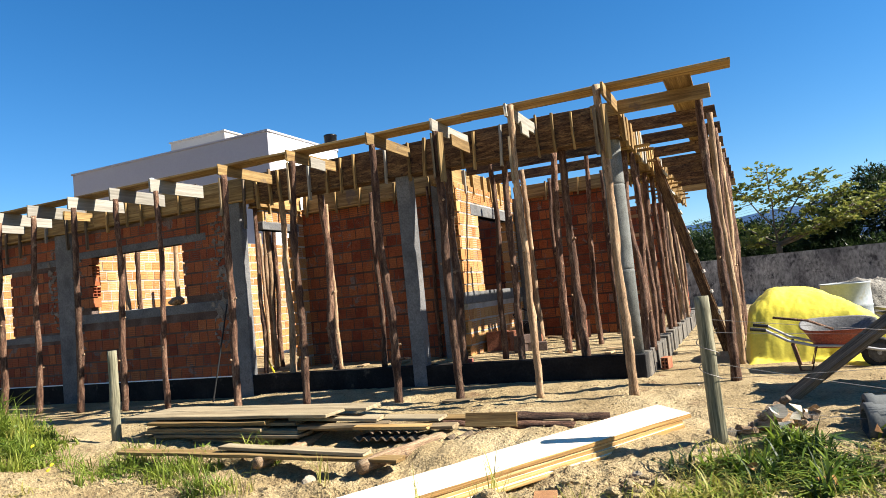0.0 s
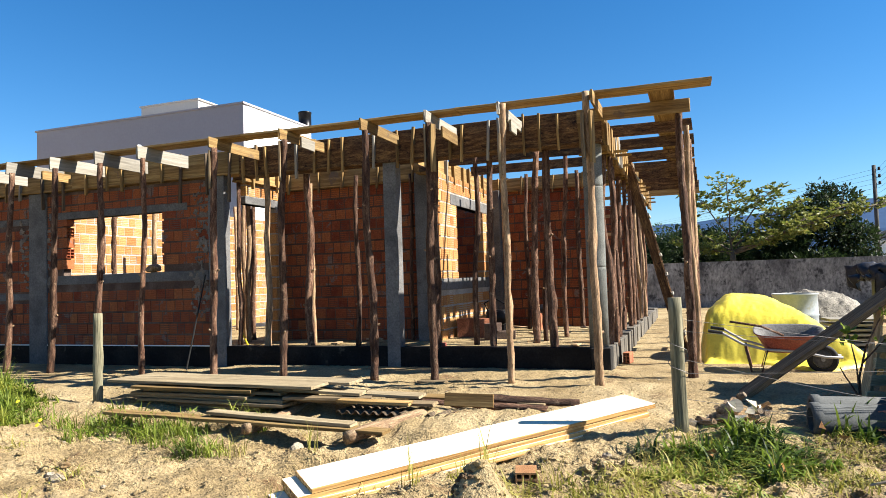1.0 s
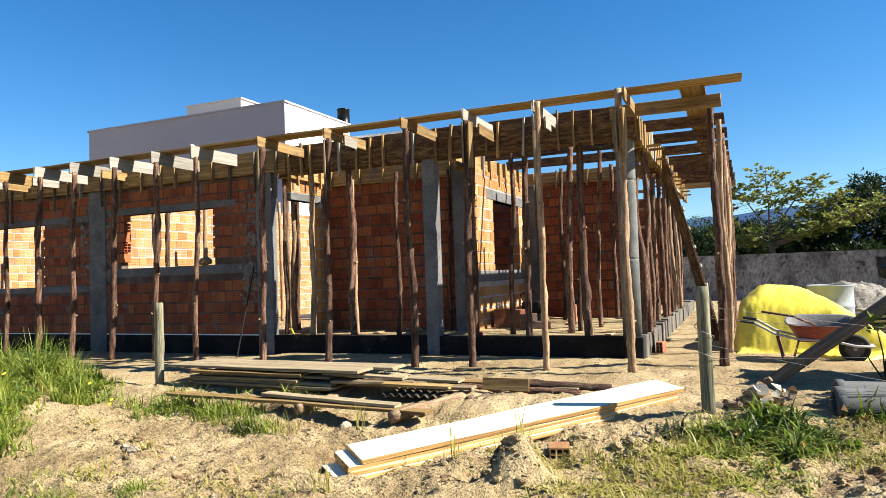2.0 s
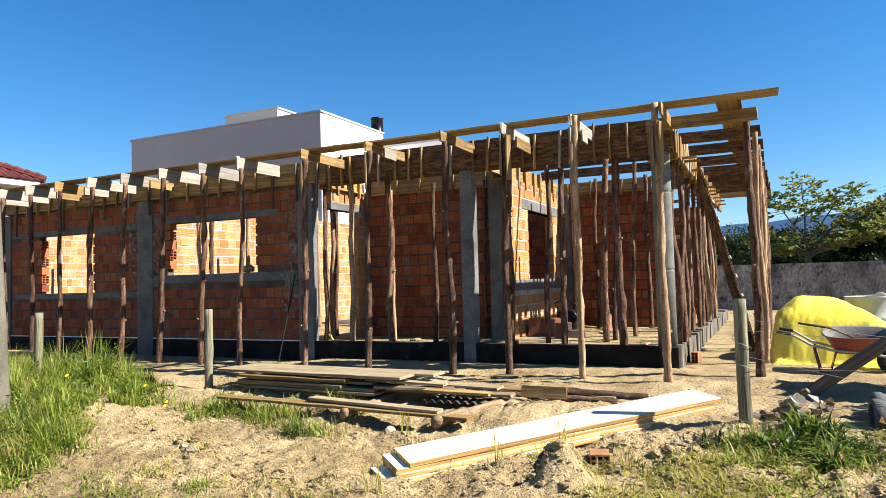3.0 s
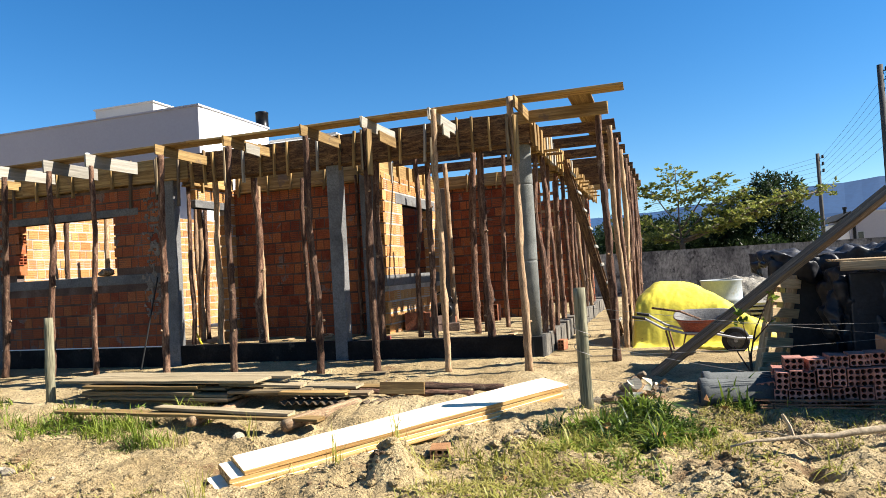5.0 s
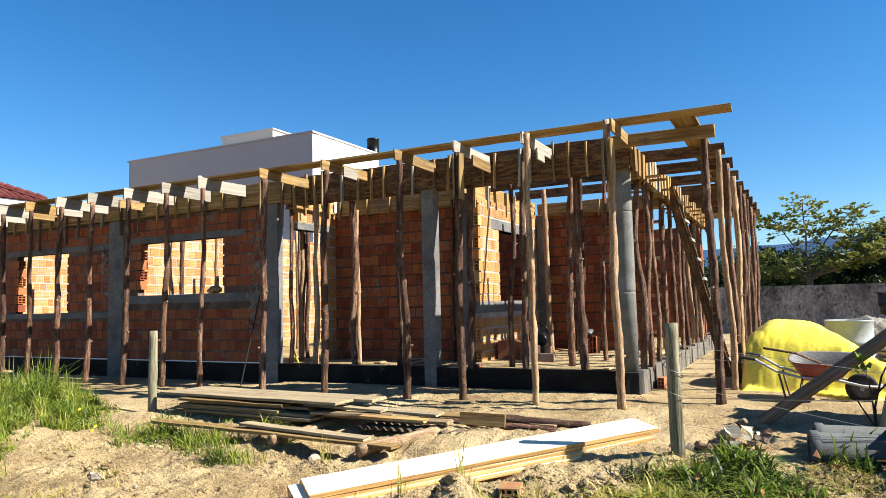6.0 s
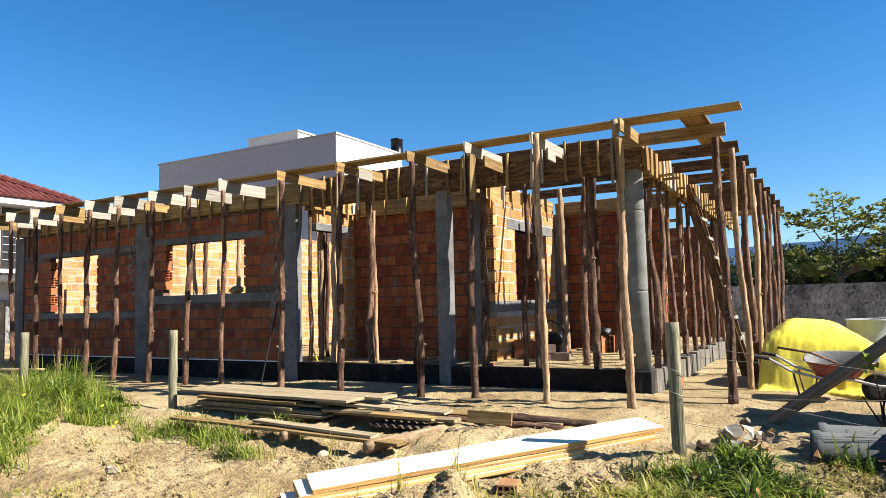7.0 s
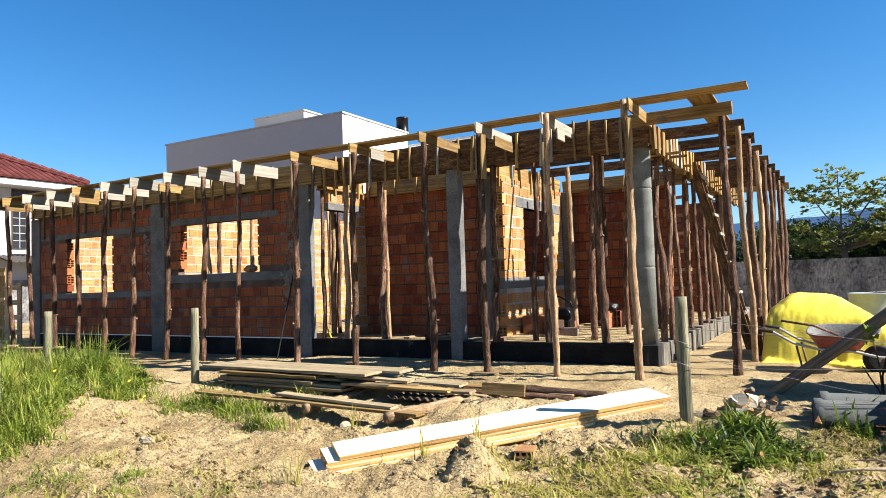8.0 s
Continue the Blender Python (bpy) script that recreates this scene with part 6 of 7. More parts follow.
def tiered_tree():
    """A young tree with a thin leader and long, nearly level limbs that carry whorls of large leaves."""
    rng = random.Random(31)
    e = thing("spreading_tree", "spreading broad-leaved tree with pale limbs and sparse yellowish-green leaves", "tree", Matrix.Translation((2.28, 18.4, -0.12)))
    part("trunk", tube_bm([(0.02, 0, -0.3), (0.03, 0, 1.0), (0.02, 0.0, 1.75), (0.0, 0, 2.1)], 0.12, 9, 0.8), M_TWIG, e, smooth=True)
    limbs = [([(0, 0, 2.0), (-0.05, 0, 2.7), (-0.02, 0.05, 3.5), (-0.08, 0, 4.2), (-0.05, 0, 4.75)], 0.04, 0.40, 0.75),
             ([(0, 0, 2.4), (0.5, 0.1, 3.1), (0.95, 0.1, 3.75), (1.6, 0.1, 4.3)], 0.035, 0.5, 0.6),
             ([(-0.03, 0, 2.6), (-0.5, -0.1, 3.2), (-0.85, 0, 3.8), (-1.2, 0, 4.2)], 0.03, 0.5, 0.6),
             ([(0, 0, 1.95), (-0.5, -0.1, 2.1), (-1.0, 0, 2.12), (-1.8, 0.1, 2.5)], 0.06, 0.35, 0.55),
             ([(0, 0, 2.05), (-0.6, 0.3, 2.45), (-1.3, 0.3, 2.9)], 0.045, 0.3, 0.6),
             ([(0, 0, 1.95), (0.6, -0.1, 2.15), (1.4, -0.2, 2.5), (2.6, -0.2, 2.95), (3.8, -0.1, 3.25), (4.9, 0, 3.5)], 0.075, 0.28, 0.8),
             ([(0, 0, 2.0), (0.7, 0.3, 2.35), (1.6, 0.4, 2.75), (2.8, 0.5, 3.25), (3.9, 0.4, 3.5)], 0.06, 0.25, 0.85),
             ([(0.05, 0, 2.05), (0.8, -0.4, 2.3), (1.7, -0.6, 2.65), (2.6, -0.6, 2.9)], 0.05, 0.3, 0.75),
             ([(0.1, 0, 2.2), (0.7, 0.1, 2.8), (1.5, 0.0, 3.3), (2.3, 0.1, 3.75)], 0.045, 0.4, 0.7)]
    leaves = []
    for pts, r, start, spread in limbs:
        P = [Vector(p) for p in pts]
        limb = part("limb", tube_bm(pts, r, 7, 0.35), M_TWIG, e, smooth=True)
        n = int(22 * sum((b - a).length for a, b in zip(P, P[1:])))
        for k in range(n):
            f = (start + (1 - start) * (k + rng.random()) / n) * (len(P) - 1)
            q = P[min(int(f), len(P) - 2)].lerp(P[min(int(f), len(P) - 2) + 1], f - min(int(f), len(P) - 2))
            a = rng.uniform(0, 6.28)
            t = q + Vector((math.cos(a) * spread, math.sin(a) * spread, rng.uniform(-0.34, 0.36) * spread)) * rng.uniform(.3, 1.0)
            if k % 3 == 0:
                part("twig", tube_bm([q, q.lerp(t, .5) + Vector((0, 0, .03)), t], 0.013, 5, 0.5), M_TWIG, limb)
            rosette(leaves, t, rng)
    me = leaf_cloud(leaves, 0.185, 31, aspect=0.52, fold=0.10)
    me.materials.append(M_GREEN1)
    part("crown", me, None, e, "large glossy yellowish-green leaves")


def plants():
    tiered_tree()
    for i, (x, y, h, w, sd) in enumerate(((6.1, 20.5, 4.5, 0.75, 1), (4.6, 21.0, 4.1, 0.9, 2), (2.4, 20.5, 2.3, 1.4, 3), (0.6, 20.5, 2.7, 1.3, 4), (6.6, 20.8, 2.9, 0.8, 5), (-1.0, 21, 2.9, 1.5, 6), (3.5, 19.9, 1.9, 1.2, 8), (5.2, 19.9, 2.1, 1.2, 9), (1.5, 19.8, 2.3, 1.2, 10), (1.2, 20.9, 3.1, 1.0, 11), (3.0, 20.9, 3.2, 0.9, 12), (-0.4, 20.2, 2.4, 1.0, 13), (2.0, 21.2, 2.9, 1.1, 14), (3.9, 20.6, 2.8, 1.0, 15), (0.2, 21.3, 3.1, 1.2, 16))):
        rng = random.Random(sd)
        e = thing("bush", "dense dark green leafy tree behind the wall", "bush", Matrix.Translation((x, y, 0)), "trees behind the wall")
        part("trunk", tube_bm([(0, 0, -0.2), (0.05, 0, h * .4), (-0.03, 0.03, h * .8)], 0.07, 7, 0.4), M_TWIG, e)
        pts = []
        clumps = [(rng.uniform(-w, w) * .8, rng.uniform(-.7, .7), rng.uniform(0.7, h - .35), rng.uniform(.3, .6)) for _ in range(30)]
        for cx, cy, cz, cr in clumps:
            for k in range(150):
                v = Vector((rng.gauss(0, 1), rng.gauss(0, 1), rng.gauss(0, 1))).normalized()
                pts.append((Vector((cx, cy, cz)) + v * cr * rng.uniform(.6, 1.05), v))
        me = leaf_cloud(pts, 0.17, sd, aspect=.45)
        me.materials.append(M_GREEN2)
        part("crown", me, None, e)


plants()


def blades(spots, seed, mat, name, label, h0, h1, width=0.008, lean=0.5):
    """Grass blades as one mesh; spots are (x, y, radius, count)."""
    rng = random.Random(seed)
    verts, faces = [], []
    for cx, cy, rad, cnt, *tall in spots:
        for _ in range(cnt):
            a, r = rng.uniform(0, 6.28), rad * math.sqrt(rng.random())
            x, y = cx + r * math.cos(a), cy + r * math.sin(a)
            z = ground_z(x, y) - 0.01
            h = rng.uniform(h0, h1) * (1.1 - 0.5 * (r / rad) ** 2) * (tall[0] if tall else 1.0)
            b = rng.uniform(0, 6.28)
            dx, dy = math.cos(b), math.sin(b)
            l = h * rng.uniform(.15, 1.0) * lean
            w = width * rng.uniform(.6, 1.3)
            o = len(verts)
            for f, ww in ((0, 1), (0.4, .85), (0.75, .55), (1, 0.05)):
                px, py = x + dx * l * f * f, y + dy * l * f * f
                pz = z + h * (f - 0.35 * f * f * lean * l / h)
                verts += [(px - dy * w * ww, py + dx * w * ww, pz), (px + dy * w * ww, py - dx * w * ww, pz)]
            faces += [(o, o + 1, o + 3, o + 2), (o + 2, o + 3, o + 5, o + 4), (o + 4, o + 5, o + 7, o + 6)]
    me = bpy.data.meshes.new(name)
    me.from_pydata(verts, [], faces)
    me.materials.append(mat)
    tagged(new(name, me), label, "grass", kind="stuff")


def grass():
    rng = random.Random(77)
    def patchy(n, x0, x1, y0, y1, r, count, cut):
        out = []
        while len(out) < n:
            x, y = rng.uniform(x0, x1), rng.uniform(y0, y1)
            if noise.noise((x * 0.9, y * 0.9, 11)) + 0.5 * noise.noise((x * 2.7, y * 2.7, 4)) > cut:
                out.append((x, y, r * rng.uniform(.5, 1.3), int(count * rng.uniform(.4, 1.3))))
        return out

    def edge(y):
        """How far the tall grass reaches to the open sand."""
        pts = ((-7.0, -3.6), (-5.6, -4.0), (-5.3, -4.1), (-4.6, -4.9), (-4.25, -5.35), (-3.6, -5.1), (-3.1, -5.7), (-2.4, -6.9), (-1.9, -8.0))
        for (ya, xa), (yb, xb) in zip(pts, pts[1:]):
            if ya <= y <= yb:
                return xa + (xb - xa) * (y - ya) / (yb - ya)
        return -9.0

    def meadow(n, y0, y1, depth, r, count):
        out = []
        while len(out) < n:
            y = rng.uniform(y0, y1)
            x = edge(y) - depth * rng.random() ** 1.3 + rng.uniform(-.25, .12)
            k = 1 + 0.9 * noise.noise((x * 1.4, y * 1.4, 2))
            tall = min(1.12, 0.46 + 0.62 * max(0.0, edge(y) - x)) * (0.85 + 0.5 * noise.noise((x * 1.1, y * 1.1, 7)))
            if math.hypot(x + 5.6, y + 5.22) < 0.5:
                tall *= 0.4
            out.append((x, y, r * rng.uniform(.4, 1.3), int(count * max(.15, k)), tall))
        return out

    blades(meadow(150, -6.6, -2.2, 4.2, 0.24, 90), 1, M_GRASS, "tall_grass", "tall fresh green grass round the pole and posts", 0.14, 0.46, 0.0075, 1.3)
    blades(meadow(85, -6.4, -2.4, 3.2, 0.10, 46), 11, M_GRASS, "tall_grass", "high clumps of bright green grass", 0.35, 0.7, 0.006, 0.8)
    blades(meadow(80, -6.6, -2.2, 4.0, 0.26, 70), 12, M_GRASSY, "yellowing_grass", "yellowing stems mixed into the tall grass", 0.15, 0.5, 0.004, 1.3)
    blades(meadow(40, -6.6, -2.6, 2.5, 0.22, 60), 13, M_STRAW, "dry_grass", "dry straw at the foot of the tall grass", 0.05, 0.3, 0.004, 2.0)
    # leafy weeds among the grass
    pts = []
    for x, y, r, c, t in meadow(105, -6.3, -2.5, 3.0, 0.13, 55) + [(-6.3 + rng.gauss(0, .22), -3.3 + rng.gauss(0, .15), 0.14, 60, 1.7) for _ in range(7)] + [(-3.9 + rng.uniform(-.5, .8), -3.5 + rng.uniform(-.35, .2), 0.1, 26, .6) for _ in range(7)]:
        h = rng.uniform(.12, .38) * t
        for _ in range(c):
            a, q = rng.uniform(0, 6.28), r * math.sqrt(rng.random())
            px, py = x + q * math.cos(a), y + q * math.sin(a)
            pts.append((Vector((px, py, ground_z(px, py) + h * rng.random() ** .7)), Vector((math.cos(a), math.sin(a), .5))))
    me = leaf_cloud(pts, 0.05, 5, aspect=.36)
    me.materials.append(M_WEED)
    tagged(new("leafy_weed", me), "leafy bright green weeds among the tall grass", "weeds", kind="stuff")
    mid = [(-3.9 + rng.gauss(0, .55), -3.5 + rng.gauss(0, .16), 0.13, 30) for _ in range(30)] + [(-2.85 + rng.gauss(0, .18), -3.95 + rng.gauss(0, .1), 0.1, 26) for _ in range(8)]
    blades(mid, 5, M_GRASS, "green_grass", "patches of green grass in front of the boards", 0.08, 0.3, 0.006, 1.3)
    blades([(x + rng.uniform(-.2, .2), y + rng.uniform(-.15, .1), 0.2, 40) for x, y, _, _ in mid], 15, M_STRAW, "dry_grass", "dry straw round the green patches", 0.04, 0.16, 0.004, 2.2)
    near = patchy(46, -4.6, -1.4, -6.5, -5.5, 0.15, 34, -0.2)
    blades(near, 16, M_GRASS, "short_grass", "short green grass on the near edge of the bank", 0.04, 0.16, 0.0045, 1.8)
    right = [(1.24 + rng.gauss(0, .21), -3.34 + rng.gauss(0, .17), 0.10, 34) for _ in range(27)]
    blades(right[::2], 23, M_WEED, "green_grass", "lighter broad green blades in the tuft", 0.10, 0.30, 0.010, 1.9)
    blades(right[1::2], 2, M_GRASSD, "green_grass", "tuft of broad-bladed green grass at the fence post", 0.10, 0.30, 0.0105, 1.8)
    right = [(1.25 + rng.uniform(-.55, .7), -3.5 + rng.uniform(-.45, .35), 0.2, 40) for _ in range(22)]
    blades(right, 6, M_GRASSY, "yellowing_grass", "yellowing grass mixed into the green tuft", 0.06, 0.2, 0.005, 1.6)
    wide = [(2.0 + rng.uniform(-.3, .25), -2.75 + rng.uniform(-.2, .2), 0.09, 13) for _ in range(6)]
    blades(wide, 7, M_GRASSD, "green_grass", "clump of broad green blades by the drain pipes", 0.14, 0.34, 0.011, 1.2)
    lobe = [(0.78 + rng.gauss(0, .2), -3.82 + rng.gauss(0, .12), 0.12, 22) for _ in range(12)] + [(1.05 + rng.gauss(0, .28), -4.2 + rng.gauss(0, .16), 0.13, 18) for _ in range(12)]
    blades(lobe[::2], 34, M_GRASS, "green_grass", "lighter yellow-green blades spreading from the tuft", 0.08, 0.24, 0.007, 2.0)
    blades(lobe[1::2], 35, M_GRASSY, "yellowing_grass", "yellowing blades spreading from the tuft", 0.08, 0.24, 0.007, 2.2)
    low = patchy(100, -.6, 1.3, -5.7, -3.7, 0.15, 26, -0.05) + patchy(28, 1.3, 3.2, -5.7, -3.6, 0.12, 20, 0.0) + patchy(50, -4.5, -.5, -6.3, -4.3, 0.12, 12, 0.1)
    blades(low, 3, M_GRASSY, "short_grass", "sparse short yellow-green grass on the sandy bank", 0.06, 0.22, 0.0055, 2.0)
    litter = [(rng.uniform(1.7, 3.5), rng.uniform(-3.7, -2.75), 0.2, 60) for _ in range(60)]
    blades(litter, 31, M_STRAW, "dry_grass", "dry straw and litter before the brick stack", 0.02, 0.12, 0.004, 3.0)
    blades(litter[::2], 32, M_BARK, "dead_roots", "dark twigs and litter before the brick stack", 0.02, 0.1, 0.004, 2.6)
    blades(litter[::3], 33, M_GRASSY, "short_grass", "short green-yellow grass before the brick stack", 0.04, 0.14, 0.004, 1.8)
    few = [(x, y, 0.07, 16) for x, y in ((-0.75, -4.45), (-0.4, -4.3), (-0.2, -4.6), (-1.9, -3.75), (-2.4, -4.0), (0.1, -4.1), (-1.3, -5.2))]
    blades(few, 8, M_GRASSY, "grass_tuft", "thin tufts of upright grass beside the planks", 0.15, 0.36, 0.004, 0.6)
    dry = patchy(330, -4.8, 1.5, -6.3, -3.3, 0.24, 70, 0.0) + patchy(40, 1.5, 3.4, -6.3, -3.3, 0.2, 40, 0.0)
    blades(dry, 4, M_STRAW, "dry_grass", "dry straw-coloured grass and litter on the sand", 0.02, 0.12, 0.0036, 3.4)
    blades([(1.2 + rng.gauss(0, .25), -3.38 + rng.gauss(0, .18), 0.1, 26) for _ in range(9)], 21, M_GREEN2, "green_grass", "dark green blades deep in the tuft", 0.08, 0.28, 0.008, 1.5)
    blades(meadow(110, -6.4, -2.4, 3.5, 0.16, 60), 22, M_GRASSD, "tall_grass", "dark green blades deep in the tall grass", 0.12, 0.4, 0.007, 1.2)
    swept = [(rng.uniform(-6.9, -4.9), -1.9 - 0.9 * rng.random(), 0.22, 40) for _ in range(46)]
    blades(swept, 36, M_BARK, "dead_roots", "brown litter trodden into the sand before the house", 0.01, 0.045, 0.005, 3.5)
    blades(swept[::2], 37, M_STRAW, "dry_grass", "dry straw trodden into the sand before the house", 0.01, 0.05, 0.004, 3.5)
    dark = patchy(150, -3.9, 3.0, -5.9, -3.4, 0.13, 40, 0.05)
    blades(dark, 9, M_BARK, "dead_roots", "dark dead roots and twigs in the dug soil", 0.02, 0.08, 0.0035, 2.8)


grass()


def flowers():
    bm = bmesh.new()
    lathe(bm, [(0.003, -0.004), (0.018, 0.0), (0.02, 0.004), (0.012, 0.009), (0.002, 0.01)], 10)
    me = mesh_of(bm, "flower", M_YPAINT)
    for x, y, h in ((-4.55, -3.95, 0.12), (-4.5, -4.02, 0.09), (-5.6, -4.3, 0.3), (-5.15, -3.7, 0.22)):
        ob = new("flower", me)
        ob.matrix_basis = pose(x, y, ground_z(x, y) + h, 35, 10, 0)
        tagged(ob, "small yellow flower head in the grass", "flower", "flowers in the grass")


flowers()


def stone_bm(r, seed):
    rng = random.Random(seed)
    bm = bmesh.new()
    bmesh.ops.create_icosphere(bm, subdivisions=2, radius=r)
    o = rng.uniform(0, 50)
    for v in bm.verts:
        v.co *= 1 + 0.5 * noise.noise(v.co / r * 1.3 + Vector((o, 0, 0))) + 0.25 * noise.noise(v.co / r * 3.1 + Vector((0, o, 0)))
        v.co.z *= 0.7
    return bm


def clods():
    """Crumbled lumps of damp sand, thickest round the dug hollows, as one mesh."""
    rng = random.Random(44)
    shapes = []
    for k in range(12):
        bm = bmesh.new()
        bmesh.ops.create_icosphere(bm, subdivisions=1 if k > 5 else 2, radius=1.0)
        for v in bm.verts:
            v.co *= 1 + 0.6 * noise.noise(v.co * 1.7 + Vector((k * 9.0, 0, 0))) + 0.35 * noise.noise(v.co * 4.5 + Vector((0, k * 9.0, 0)))
            v.co.z *= 0.75
        bm.verts.index_update()
        shapes.append(([v.co.copy() for v in bm.verts], [tuple(v.index for v in f.verts) for f in bm.faces]))
        bm.free()
    hollows = ((-1.45, -4.35, .7), (-0.5, -4.66, .3), (-1.88, -5.19, .25), (-2.25, -5.25, .25), (-3.5, -4.6, .4), (-0.05, -3.9, .35), (0.35, -3.75, .4), (1.9, -4.3, .5), (2.1, -4.8, .4), (-2.3, -4.4, .5))
    spots = []
    for cx, cy, r in hollows:
        spots += [(cx + rng.gauss(0, r * .6), cy + rng.gauss(0, r * .5), rng.uniform(.004, .013) * (2.6 if rng.random() < .06 else 1)) for _ in range(80)]
    for cx, cy, n, r in ((-3.55, -4.58, 16, .22), (-3.2, -4.55, 8, .1), (-1.9, -5.18, 14, .1), (-2.25, -5.25, 16, .14), (-0.3, -4.72, 30, .2), (-0.02, -3.9, 18, .2), (0.45, -3.75, 18, .2), (2.0, -4.3, 20, .3), (-1.5, -4.5, 12, .4), (-4.3, -4.5, 10, .2), (1.2, -4.3, 14, .35), (-2.6, -4.9, 8, .3)):
        spots += [(cx + rng.gauss(0, r), cy + rng.gauss(0, r * .6), rng.uniform(.014, .04)) for _ in range(n)]
    while len(spots) < 5600:
        x, y = rng.uniform(-5, 3.4), rng.uniform(-6.2, -3.2)
        if noise.noise((x * 1.3, y * 1.3, 21)) + 0.4 * noise.noise((x * 4, y * 4, 4)) > rng.uniform(-.3, .4):
            spots.append((x, y, rng.uniform(.003, .010)))
    dug = [(-0.42 + rng.gauss(0, .08), -4.68 + rng.gauss(0, .08), rng.uniform(.005, .02)) for _ in range(330)]
    dug += [(cx + rng.gauss(0, .1), cy + rng.gauss(0, .06), rng.uniform(.005, .016)) for cx, cy in ((-1.9, -5.2), (-2.25, -5.27), (-3.6, -4.5), (0.4, -3.75), (1.75, -3.1), (1.9, -4.3)) for _ in range(26)]
    for _ in range(900):
        x, y = rng.uniform(-6, 3.2), rng.uniform(-3.0, -0.1)
        spots.append((x, y, rng.uniform(.004, .012)))
    for name, mat, label, group in (("sand_clods", M_SAND, "crumbled clods of sandy soil on the bank", spots), ("soil_clods", M_SOIL, "dark clods of dug soil on the bank", dug)):
        lumps(name, mat, label, group, shapes[:6], rng)
    crumbs = []
    while len(crumbs) < 14000:
        x, y = rng.uniform(-5, 3.4), rng.uniform(-6.2, -3.0)
        if noise.noise((x * 1.7, y * 1.7, 31)) + 0.5 * noise.noise((x * 5, y * 5, 14)) > rng.uniform(-.4, .5):
            crumbs.append((x, y, rng.uniform(.003, .007)))
    lumps("sand_crumbs", M_SAND, "fine crumbs of dry sandy soil on the bank", crumbs, shapes[6:], rng)


def lumps(name, mat, label, spots, shapes, rng):
    verts, faces = [], []
    for x, y, s in spots:
        vs, fs = rng.choice(shapes)
        a = rng.uniform(0, 6.28)
        c, d = math.cos(a) * s, math.sin(a) * s
        z = ground_z(x, y) + s * .25
        o = len(verts)
        verts += [(x + c * v.x - d * v.y, y + d * v.x + c * v.y, z + s * v.z) for v in vs]
        faces += [tuple(o + i for i in f) for f in fs]
    me = bpy.data.meshes.new("clods")
    me.from_pydata(verts, [], faces)
    me.materials.append(mat)
    tagged(new(name, me), label, "soil", kind="stuff")


clods()


def sapling():
    e = thing("sapling", "thin dark sapling with a few bright leaves by the pipes", "sapling", Matrix.Translation((2.26, -1.8, 0.0)))
    stems = [[(0, 0, -0.05), (0.0, 0, 0.3), (0.06, 0, 0.55), (0.18, 0, 0.8)], [(0, 0, 0.12), (-0.1, 0.02, 0.3), (-0.14, 0, 0.38)], [(0.0, 0, 0.05), (-0.02, -0.02, 0.4), (-0.06, 0, 0.66)], [(0.03, 0, 0.42), (0.2, -0.02, 0.62)]]
    for k, p in enumerate(stems):
        part("stem", tube_bm(p, 0.009 if k else 0.012, 6, 0.5), M_BARK, e)
    rng = random.Random(3)
    for cx, cz, n in ((-0.06, 0.68, 7), (0.19, 0.82, 9), (-0.07, 0.58, 4), (0.17, 0.6, 3)):
        me = leaf_cloud([((cx + rng.uniform(-.03, .03), rng.uniform(-.03, .03), cz + rng.uniform(-.05, .03)), (rng.uniform(-1, 1), -.3, .6)) for _ in range(n)], 0.085, n, aspect=.6)
        me.materials.append(M_WEED)
        part("leaf_sprig", me, None, e, "bright yellow-green leaves")


sapling()


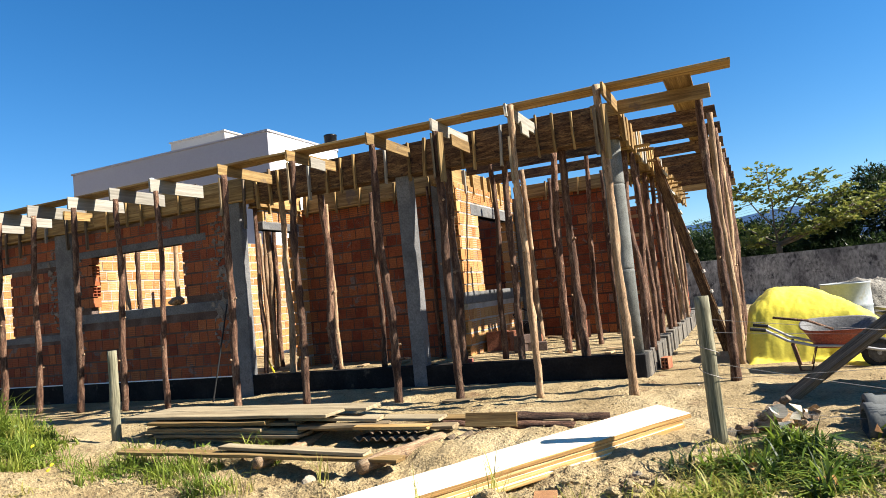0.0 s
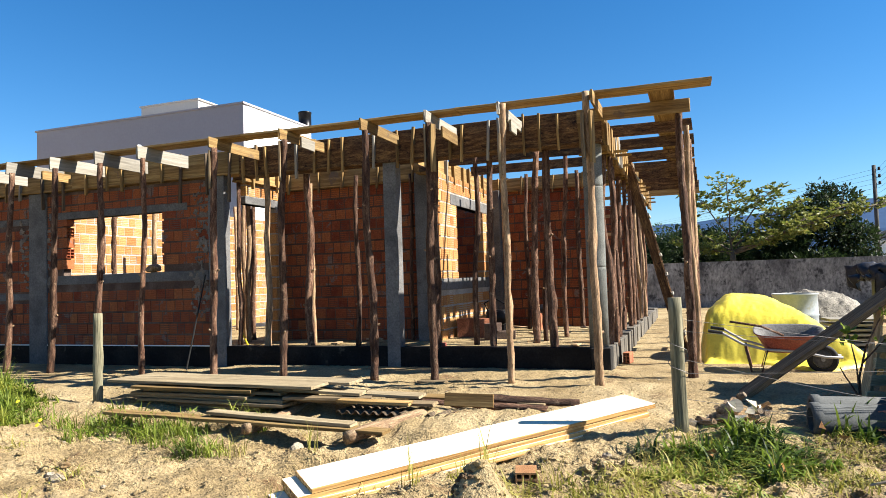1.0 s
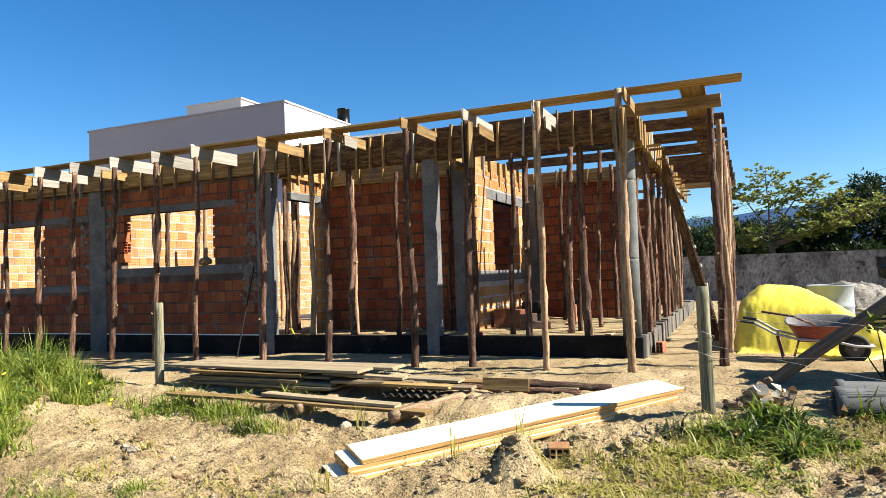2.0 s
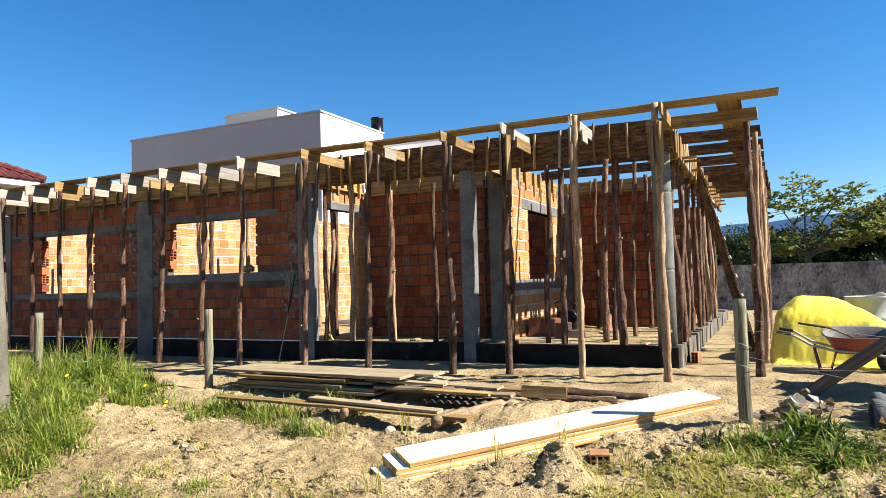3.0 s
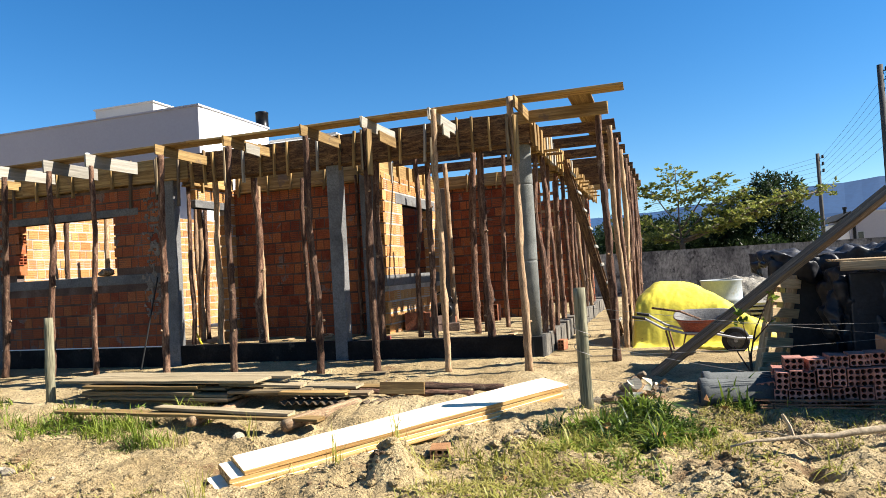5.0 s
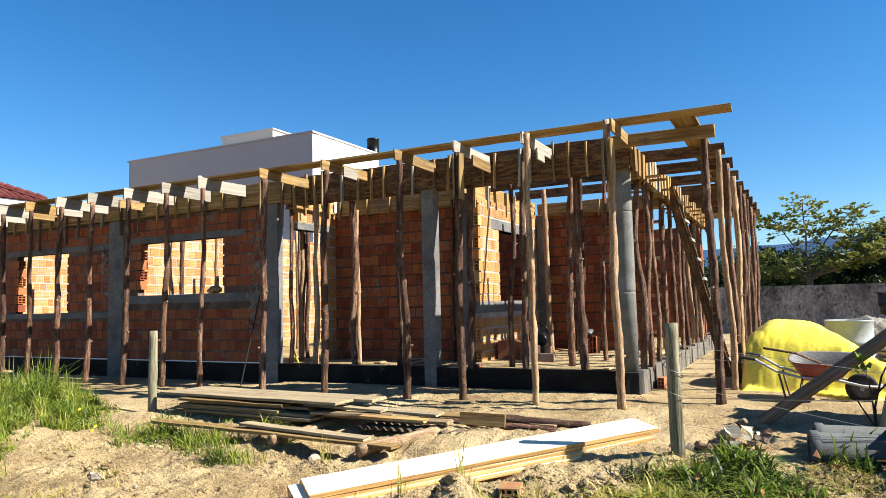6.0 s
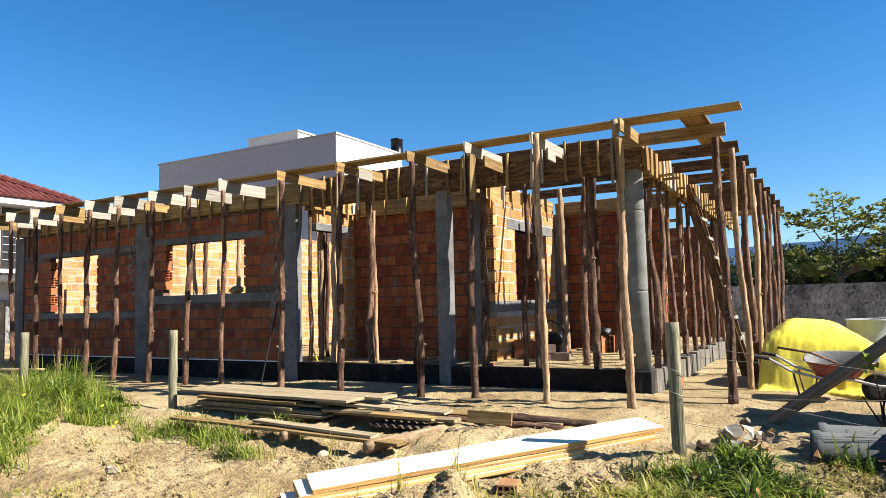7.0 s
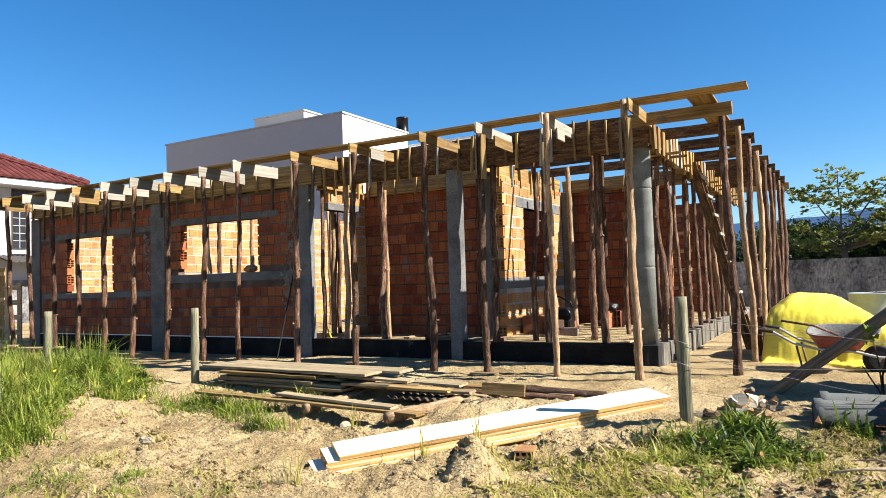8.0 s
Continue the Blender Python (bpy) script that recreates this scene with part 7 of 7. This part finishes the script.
def rubble():
    rng = random.Random(6)
    kinds = [mesh_of(stone_bm(0.05, k), "stone", M_STONE) for k in range(5)]
    spots = [(-3.25, -4.88, 1.0), (-3.4, -4.8, .8), (-3.2, -4.57, .6), (-2.12, -3.6, 1.2), (0.35, -3.4, .9), (0.8, -2.72, 1.0), (0.92, -2.8, .9), (1.2, -2.85, .9)]
    spots += [(rng.uniform(-5, 3), rng.uniform(-5.8, -3.5), rng.uniform(.12, .4)) for _ in range(45)]
    spots += [(rng.uniform(-6, 1.2), rng.uniform(-2.4, -0.2), rng.uniform(.1, .3)) for _ in range(36)]
    for i, (x, y, s) in enumerate(spots):
        ob = new("stone", kinds[i % 5])
        ob.matrix_basis = pose(x, y, ground_z(x, y) + 0.012 * s, 0, 0, rng.uniform(0, 360)) @ Matrix.Diagonal((s, s * rng.uniform(.7, 1.2), s, 1))
        tagged(ob, "pale lump of stone or dry mortar on the sand", "stone", "stones on the sand")
    for i in range(16):
        layer = i // 7
        x, y = 0.98 + 0.066 * (i % 7) + 0.09 * layer + rng.uniform(-.03, .03), -2.64 + rng.uniform(-.10, .10)
        r = rng.uniform(.022, .048)
        a = Vector((x, y, ground_z(x, y) + 0.03 + 0.055 * layer))
        b = a + Vector((rng.uniform(-.16, .16), rng.uniform(-.18, .04), rng.uniform(-.02, .10)))
        tagged(part("log_end", log_bm((b - a).length, r, r * rng.uniform(.6, .95), i, 0.015, 7, .22, 2), M_CHUNK if i % 2 else M_PEEL, None, "", upright(a, b)), "split grey-brown wood chunk in a small heap", "log", "heap of wood chunks")
    a, b = Vector((1.22, -2.66, 0.17)), Vector((1.25, -2.78, 0.205))
    tagged(part("log_end", log_bm((b - a).length, 0.05, 0.05, 77, 0.0, 14, .03, 0), M_PALE, None, "", upright(a, b)), "pale round log slice on top of the small heap", "log", "heap of wood chunks")
    for k, (x, y, s) in enumerate(((1.01, -3.48, .19), (1.37, -3.67, .17), (1.81, -3.02, .17), (1.95, -3.05, .1), (1.35, -3.4, .09), (2.2, -3.5, .07), (0.5, -4.6, .06), (1.18, -2.84, .17), (1.30, -2.86, .19), (1.42, -2.8, .16), (1.24, -2.9, .15), (1.38, -2.9, .15))):
        me = leaf_cloud([((0, 0, 0), (1, 0, 0.1))], s * 0.85, k + 3, aspect=.6, fold=.25)
        me.materials.append(M_FALLEN if k < 7 else M_NEW)
        ob = new("fallen_leaf", me)
        ob.matrix_basis = pose(x, y, ground_z(x, y) + (0.10 if k < 3 else 0.05 if k < 7 else 0.13), 35 if k < 3 else 0 if k < 7 else 40, 0, 50 * k)
        tagged(ob, "curled orange-brown fallen leaf in the grass" if k < 7 else "pale dry curled leaf on the small log heap", "leaf", "fallen leaves")
    for k in range(9):
        x, y = 1.05 + 0.05 * k, -2.62 + rng.uniform(-.1, .1)
        a = Vector((x, y, ground_z(x, y) + 0.05 + 0.011 * k))
        ob = board("offcut", a, a + Vector((rng.uniform(-.1, .1), rng.uniform(-.07, .0), rng.uniform(.02, .06))), 0.035, 0.007, M_PALLET, (0.3, -1, .3), seed=k)
        tagged(ob, "pale sawn offcut in the small heap by the post", "offcut", "heap of wood chunks")
    pts = [(1.87, -3.98, 0.0), (2.02, -3.9, 0.02), (2.15, -3.84, 0.015), (2.28, -3.80, 0.02), (2.42, -3.76, 0.025), (2.52, -3.74, 0.02), (2.62, -3.70, 0.035), (2.9, -3.6, 0.05), (3.3, -3.35, 0.1)]
    e = tagged(part("dead_branch", tube_bm(pts, 0.007, 8, 4.2), M_DEADWOOD, smooth=True), "bare pale dead branch lying on the sand", "branch")
    part("twig", tube_bm([(2.30, -3.8, 0.02), (2.36, -3.9, -.01), (2.39, -4.0, -.06)], 0.008, 6, .4), M_DEADWOOD, e)
    part("twig", tube_bm([(2.30, -3.62, -.04), (2.28, -3.6, .05), (2.24, -3.6, .13)], 0.016, 7, .7), M_DEADWOOD, e, "broken upright stub")
    part("twig", tube_bm([(2.28, -3.79, 0.02), (2.12, -3.74, .045), (1.98, -3.72, 0.02)], 0.008, 6, .5), M_DEADWOOD, e)
    part("twig", tube_bm([(2.52, -3.74, 0.02), (2.53, -3.78, -.02), (2.52, -3.8, -.05)], 0.008, 6, .5), M_DEADWOOD, e)


rubble()
